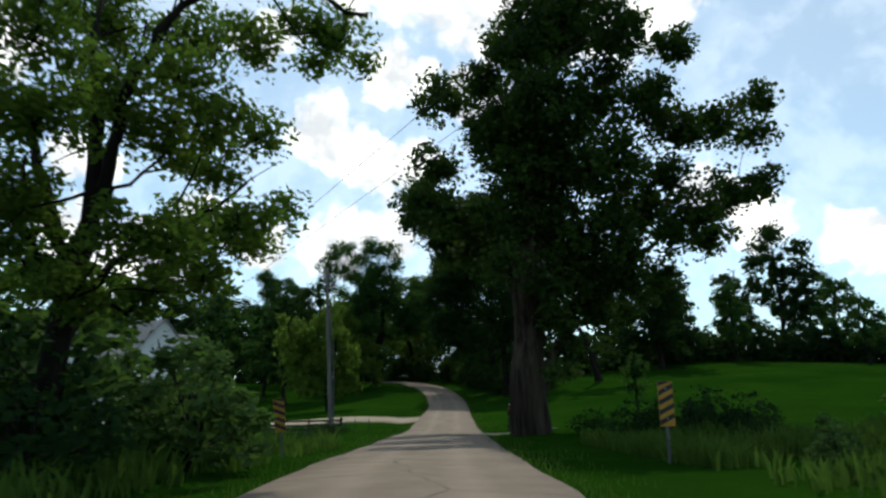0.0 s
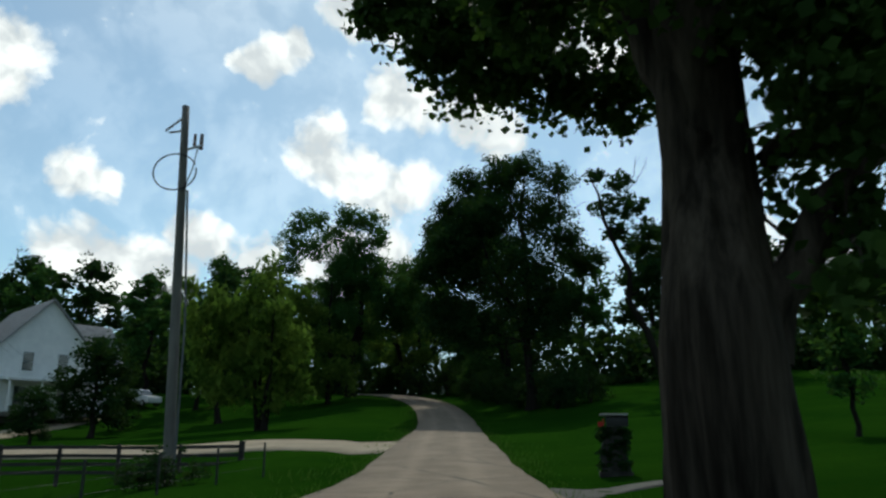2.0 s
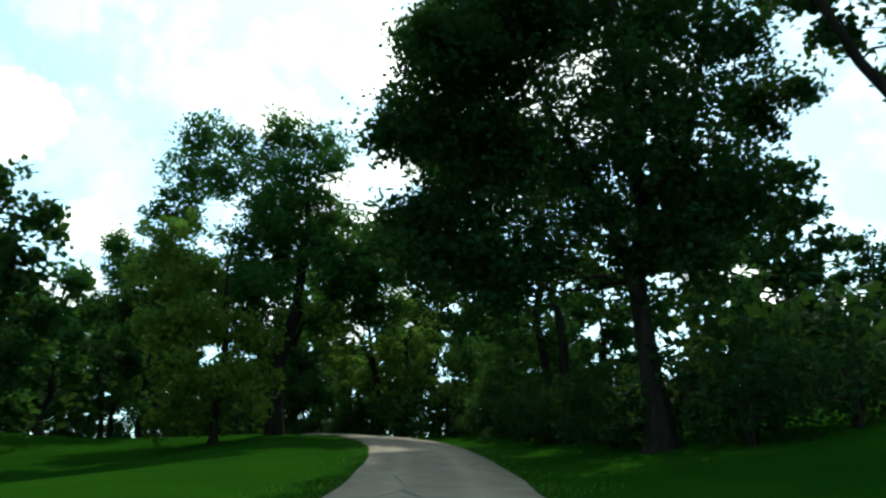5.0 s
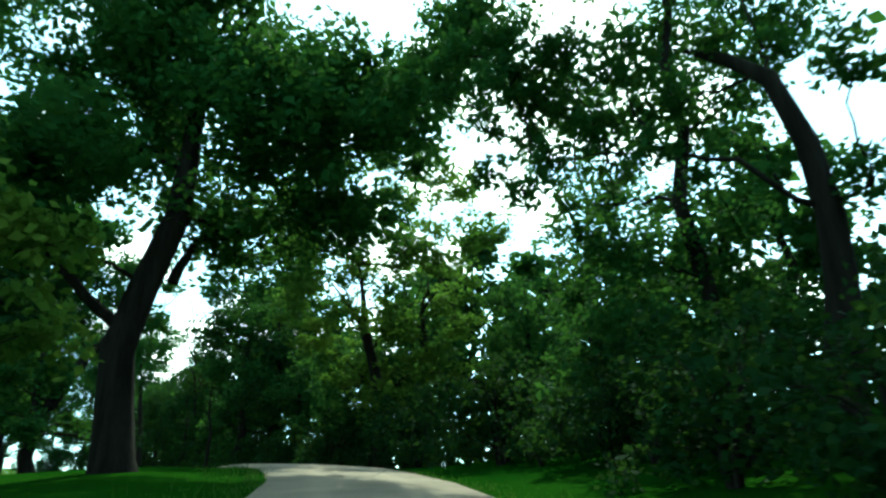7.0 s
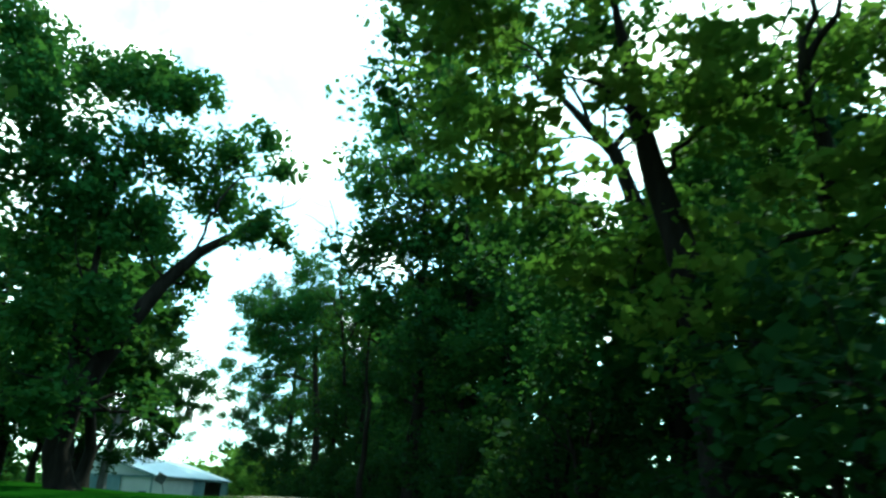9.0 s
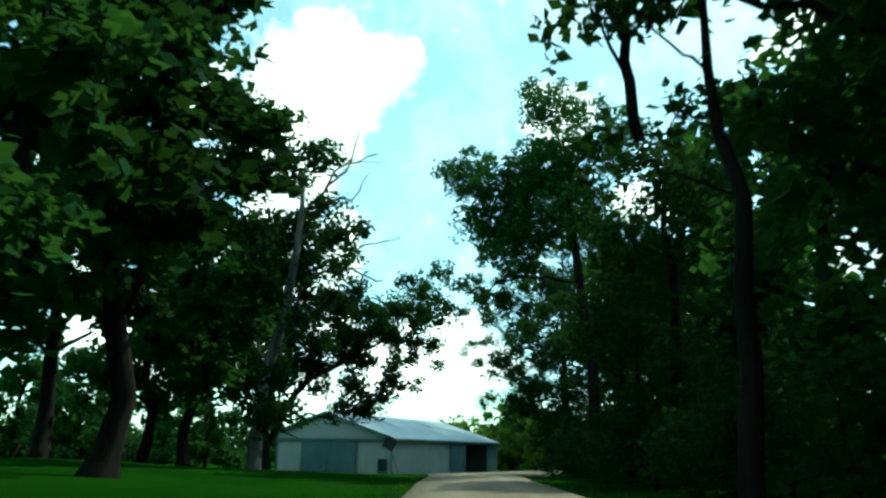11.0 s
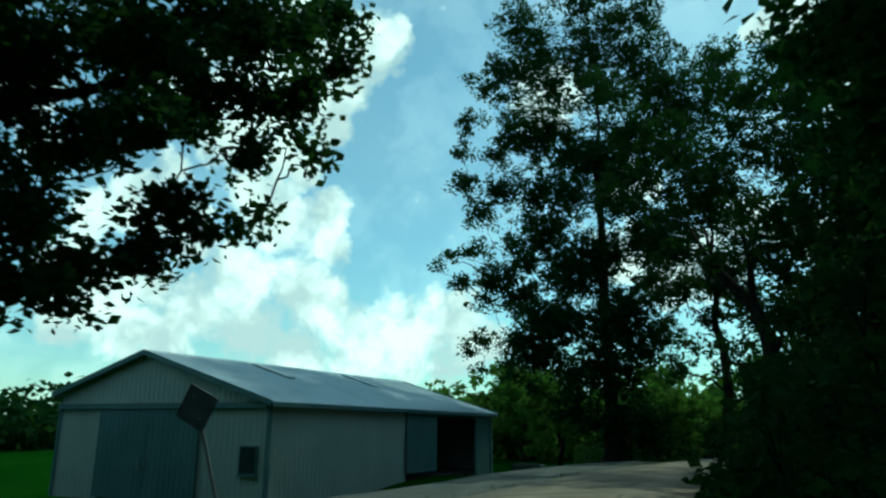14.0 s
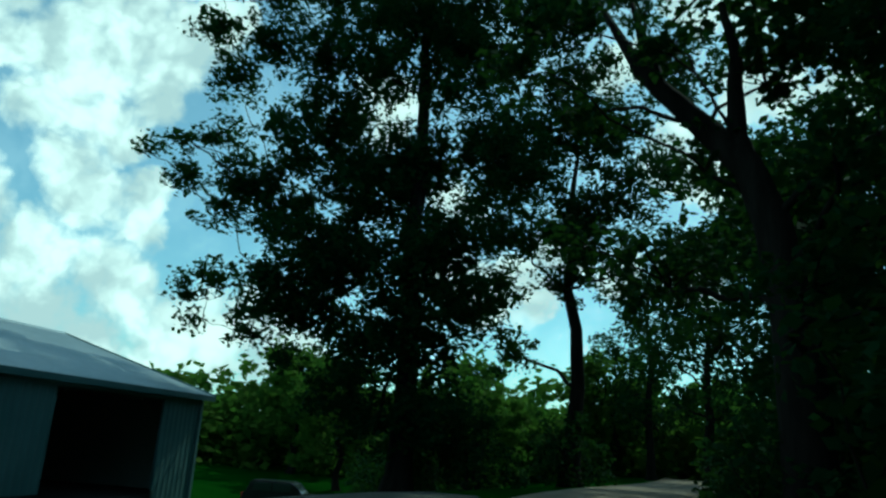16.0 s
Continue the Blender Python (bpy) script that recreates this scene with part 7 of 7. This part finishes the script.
def build_marker(x, y, face, tilt, flip):
    """A striped object marker: a narrow board with slanting bars, bolted to a steel post."""
    mk = thing("object_marker", pose(x, y, gz(x, y) - 0.1, 0, tilt, face), "yellow and black striped object marker on a steel post", "road sign", "object markers by the culvert")
    part("post", box((0.06, 0.04, 1.65), (0, 0.05, 0.82), 0.006), SIGN_BACK, mk)
    b = part("board", box((0.31, 0.012, 0.92), (0, 0, 1.3), 0.004), SIGN_YELLOW, mk)
    for k in range(5):
        z0 = 0.86 + k * 0.2
        lo, hi = (z0, z0 + 0.155) if flip else (z0 + 0.155, z0)
        o = [(-0.15, max(0.845, min(1.755, lo))), (0.15, max(0.845, min(1.755, hi))), (0.15, max(0.845, min(1.755, hi + 0.1))), (-0.15, max(0.845, min(1.755, lo + 0.1)))]
        part("stripe", prism(o, 0.004, at=-0.012), SIGN_BLACK, b)
    for z in (1.0, 1.6):
        part("bolt", rod((0, -0.02, z), (0, 0.02, z), 0.014, n=8), STEEL, mk)


build_marker(4.4, 15.4, 0, 0, True)
build_marker(-4.8, 20.9, 8, -6, False)


def build_mailbox():
    x, y = 3.75, 46.3
    mb = thing("mailbox", pose(x, y, gz(x, y) + 0.2, 0, 0, -12), "black mailbox on a vine-covered stone pillar", "mailbox")
    rngm = random.Random(3)
    for k in range(-4, 9):
        w = 0.72 - 0.03 * k
        part("stone", box((w + rngm.uniform(-0.05, 0.05), w * 0.8 + rngm.uniform(-0.05, 0.05), 0.115), (rngm.uniform(-0.03, 0.03), rngm.uniform(-0.03, 0.03), 0.05 + k * 0.11), 0.025,
                          (0, 0, rngm.uniform(-9, 9))), STONE, mb)
    bm = bmesh.new()
    bmesh.ops.create_cone(bm, cap_ends=True, segments=20, radius1=0.15, radius2=0.15, depth=0.56, matrix=Matrix.Translation((0.12, -0.1, 1.16)) @ Euler((0, radians(90), 0)).to_matrix().to_4x4())
    box((0.56, 0.30, 0.17), (0.12, -0.1, 1.08), 0.01, (0, 0, 0), bm)
    part("box", bm, BLACK_PAINT, mb)
    part("lid_slab", box((0.72, 0.6, 0.05), (0.05, -0.02, 1.30), 0.01), CONCRETE, mb, "pale slab on top")
    part("flag", box((0.03, 0.16, 0.18), (-0.22, -0.28, 1.1), 0.01), RED_PAINT, mb, "red signal flag")
    part("reflector", rod((-0.3, -0.3, 1.06), (-0.3, -0.33, 1.06), 0.07), RED_PAINT, mb)
    rng = np.random.default_rng(6)
    cs = [(rng.uniform(-0.35, 0.35), rng.uniform(-0.32, 0.1), rng.uniform(-0.2, 0.95)) for _ in range(80)]
    leaf_mesh("vine", cs, [0.16] * 80, 16, 0.09, LEAF_DARK_SHADE, mb, rng, 0.3, "dark ivy climbing the stones")


build_mailbox()


def build_small_tree():
    make_tree(12.6, 51.0, 0.06, [(0, 0, 2.2, 0.95, 0.9), (0.3, 0.1, 3.2, 0.75, 0.8), (-0.3, 0, 2.9, 0.75, 0.7), (0, 0, 4.1, 0.5, 0.7)], "young staked fruit tree on the lawn", seed=301, leaf=0.13, density=4.0,
              mat=LEAF_MID, clump=0.4, per=24)


build_small_tree()


def build_diamond_sign():
    x, y = -59.95, 176.35
    s = thing("warning_sign", pose(x, y, gz(x, y) - 0.1, 0, 19, 205), "diamond warning sign seen from its dull metal back, leaning", "road sign")
    part("post", box((0.07, 0.05, 3.4), (0, 0, 1.7), 0.006), SIGN_BACK, s)
    part("plate", box((0.92, 0.012, 0.92), (0, 0.035, 3.0), 0.03, (0, 45, 0)), SIGN_BACK, s)
    for z in (2.7, 3.3):
        part("bolt", rod((0, 0.02, z), (0, 0.06, z), 0.016, n=8), STEEL, s)


build_diamond_sign()


# ---- vehicles ----
def build_vehicle(x, y, turn, paint, label, name, tall=1.0, bed=False):
    """A boxy estate car or pick-up: body, cabin, panes, lamps, wheels."""
    car = thing(name, pose(x, y, gz(x, y), 0, 0, turn), label, "car")
    body = prism([(-2.3, 0.35), (-2.32, 0.75), (-2.2, 0.98), (-1.0, 1.05 * tall), (2.25, 1.05 * tall), (2.32, 0.7), (2.28, 0.35)], 1.76, at=-0.88)
    bmesh.ops.bevel(body, geom=body.edges[:], offset=0.06, segments=2, affect="EDGES")
    part("body", body, paint, car)
    x1 = 0.7 if bed else 2.15
    cab = prism([(-1.0, 1.0 * tall), (-0.35, 1.62 * tall), (x1 - 0.35, 1.66 * tall), (x1, 1.0 * tall)], 1.56, at=-0.78)
    bmesh.ops.bevel(cab, geom=cab.edges[:], offset=0.06, segments=2, affect="EDGES")
    part("cabin", cab, paint, car)
    part("windscreen", box((0.04, 1.36, 0.62 * tall), (-0.70, 0, 1.31 * tall), 0.01, (0, 43, 0)), GLASS, car)
    part("rear_window", box((0.04, 1.3, 0.5 * tall), (x1 - 0.16, 0, 1.34 * tall), 0.01, (0, -26, 0)), GLASS, car)
    for s in (-1, 1):
        for k in range(2 if not bed else 1):
            part("side_window", box((0.95 if not bed else 0.8, 0.04, 0.42 * tall), (0.15 + k * 1.08, s * 0.785, 1.36 * tall), 0.02), GLASS, car)
        part("headlight", box((0.06, 0.34, 0.16), (-2.30, s * 0.62, 0.78), 0.02), WHITE_TRIM, car)
        part("tail_light", box((0.06, 0.2, 0.26), (2.28, s * 0.74, 0.88), 0.02), RED_PAINT, car)
        for wx in (-1.45, 1.45):
            tyre = part("wheel", rod((wx, s * 0.70, 0.34), (wx, s * 0.92, 0.34), 0.34, n=20), RUBBER, car)
            part("rim", rod((wx, s * 0.90, 0.34), (wx, s * 0.935, 0.34), 0.2, n=14), STEEL, tyre)
    return car


build_vehicle(-33.1, 104.6, 150, CAR_WHITE, "white estate car parked by the farmhouse lawn", "parked_car", 1.1)
build_vehicle(-79.6, 216.2, 205, CAR_DARK, "dark car parked beyond the shed", "parked_car", 1.0)


def build_drum():
    x, y = -68.3, 182.8
    drum = thing("steel_drum", pose(x, y, gz(x, y) - 0.02, 0, 2, 0), "dark rusty steel drum at the corner of the shed", "drum")
    bm = bmesh.new()
    for z in (0.15, 0.45, 0.75):
        bmesh.ops.create_cone(bm, cap_ends=True, segments=24, radius1=0.285, radius2=0.285, depth=0.3, matrix=Matrix.Translation((0, 0, z)))
    part("shell", bm, BRICK_RED, drum)
    for z in (0.02, 0.3, 0.6, 0.89):
        bm = bmesh.new()
        bmesh.ops.create_cone(bm, cap_ends=False, segments=24, radius1=0.30, radius2=0.30, depth=0.04, matrix=Matrix.Translation((0, 0, z)))
        part("hoop", bm, DARK_IN, drum)


build_drum()
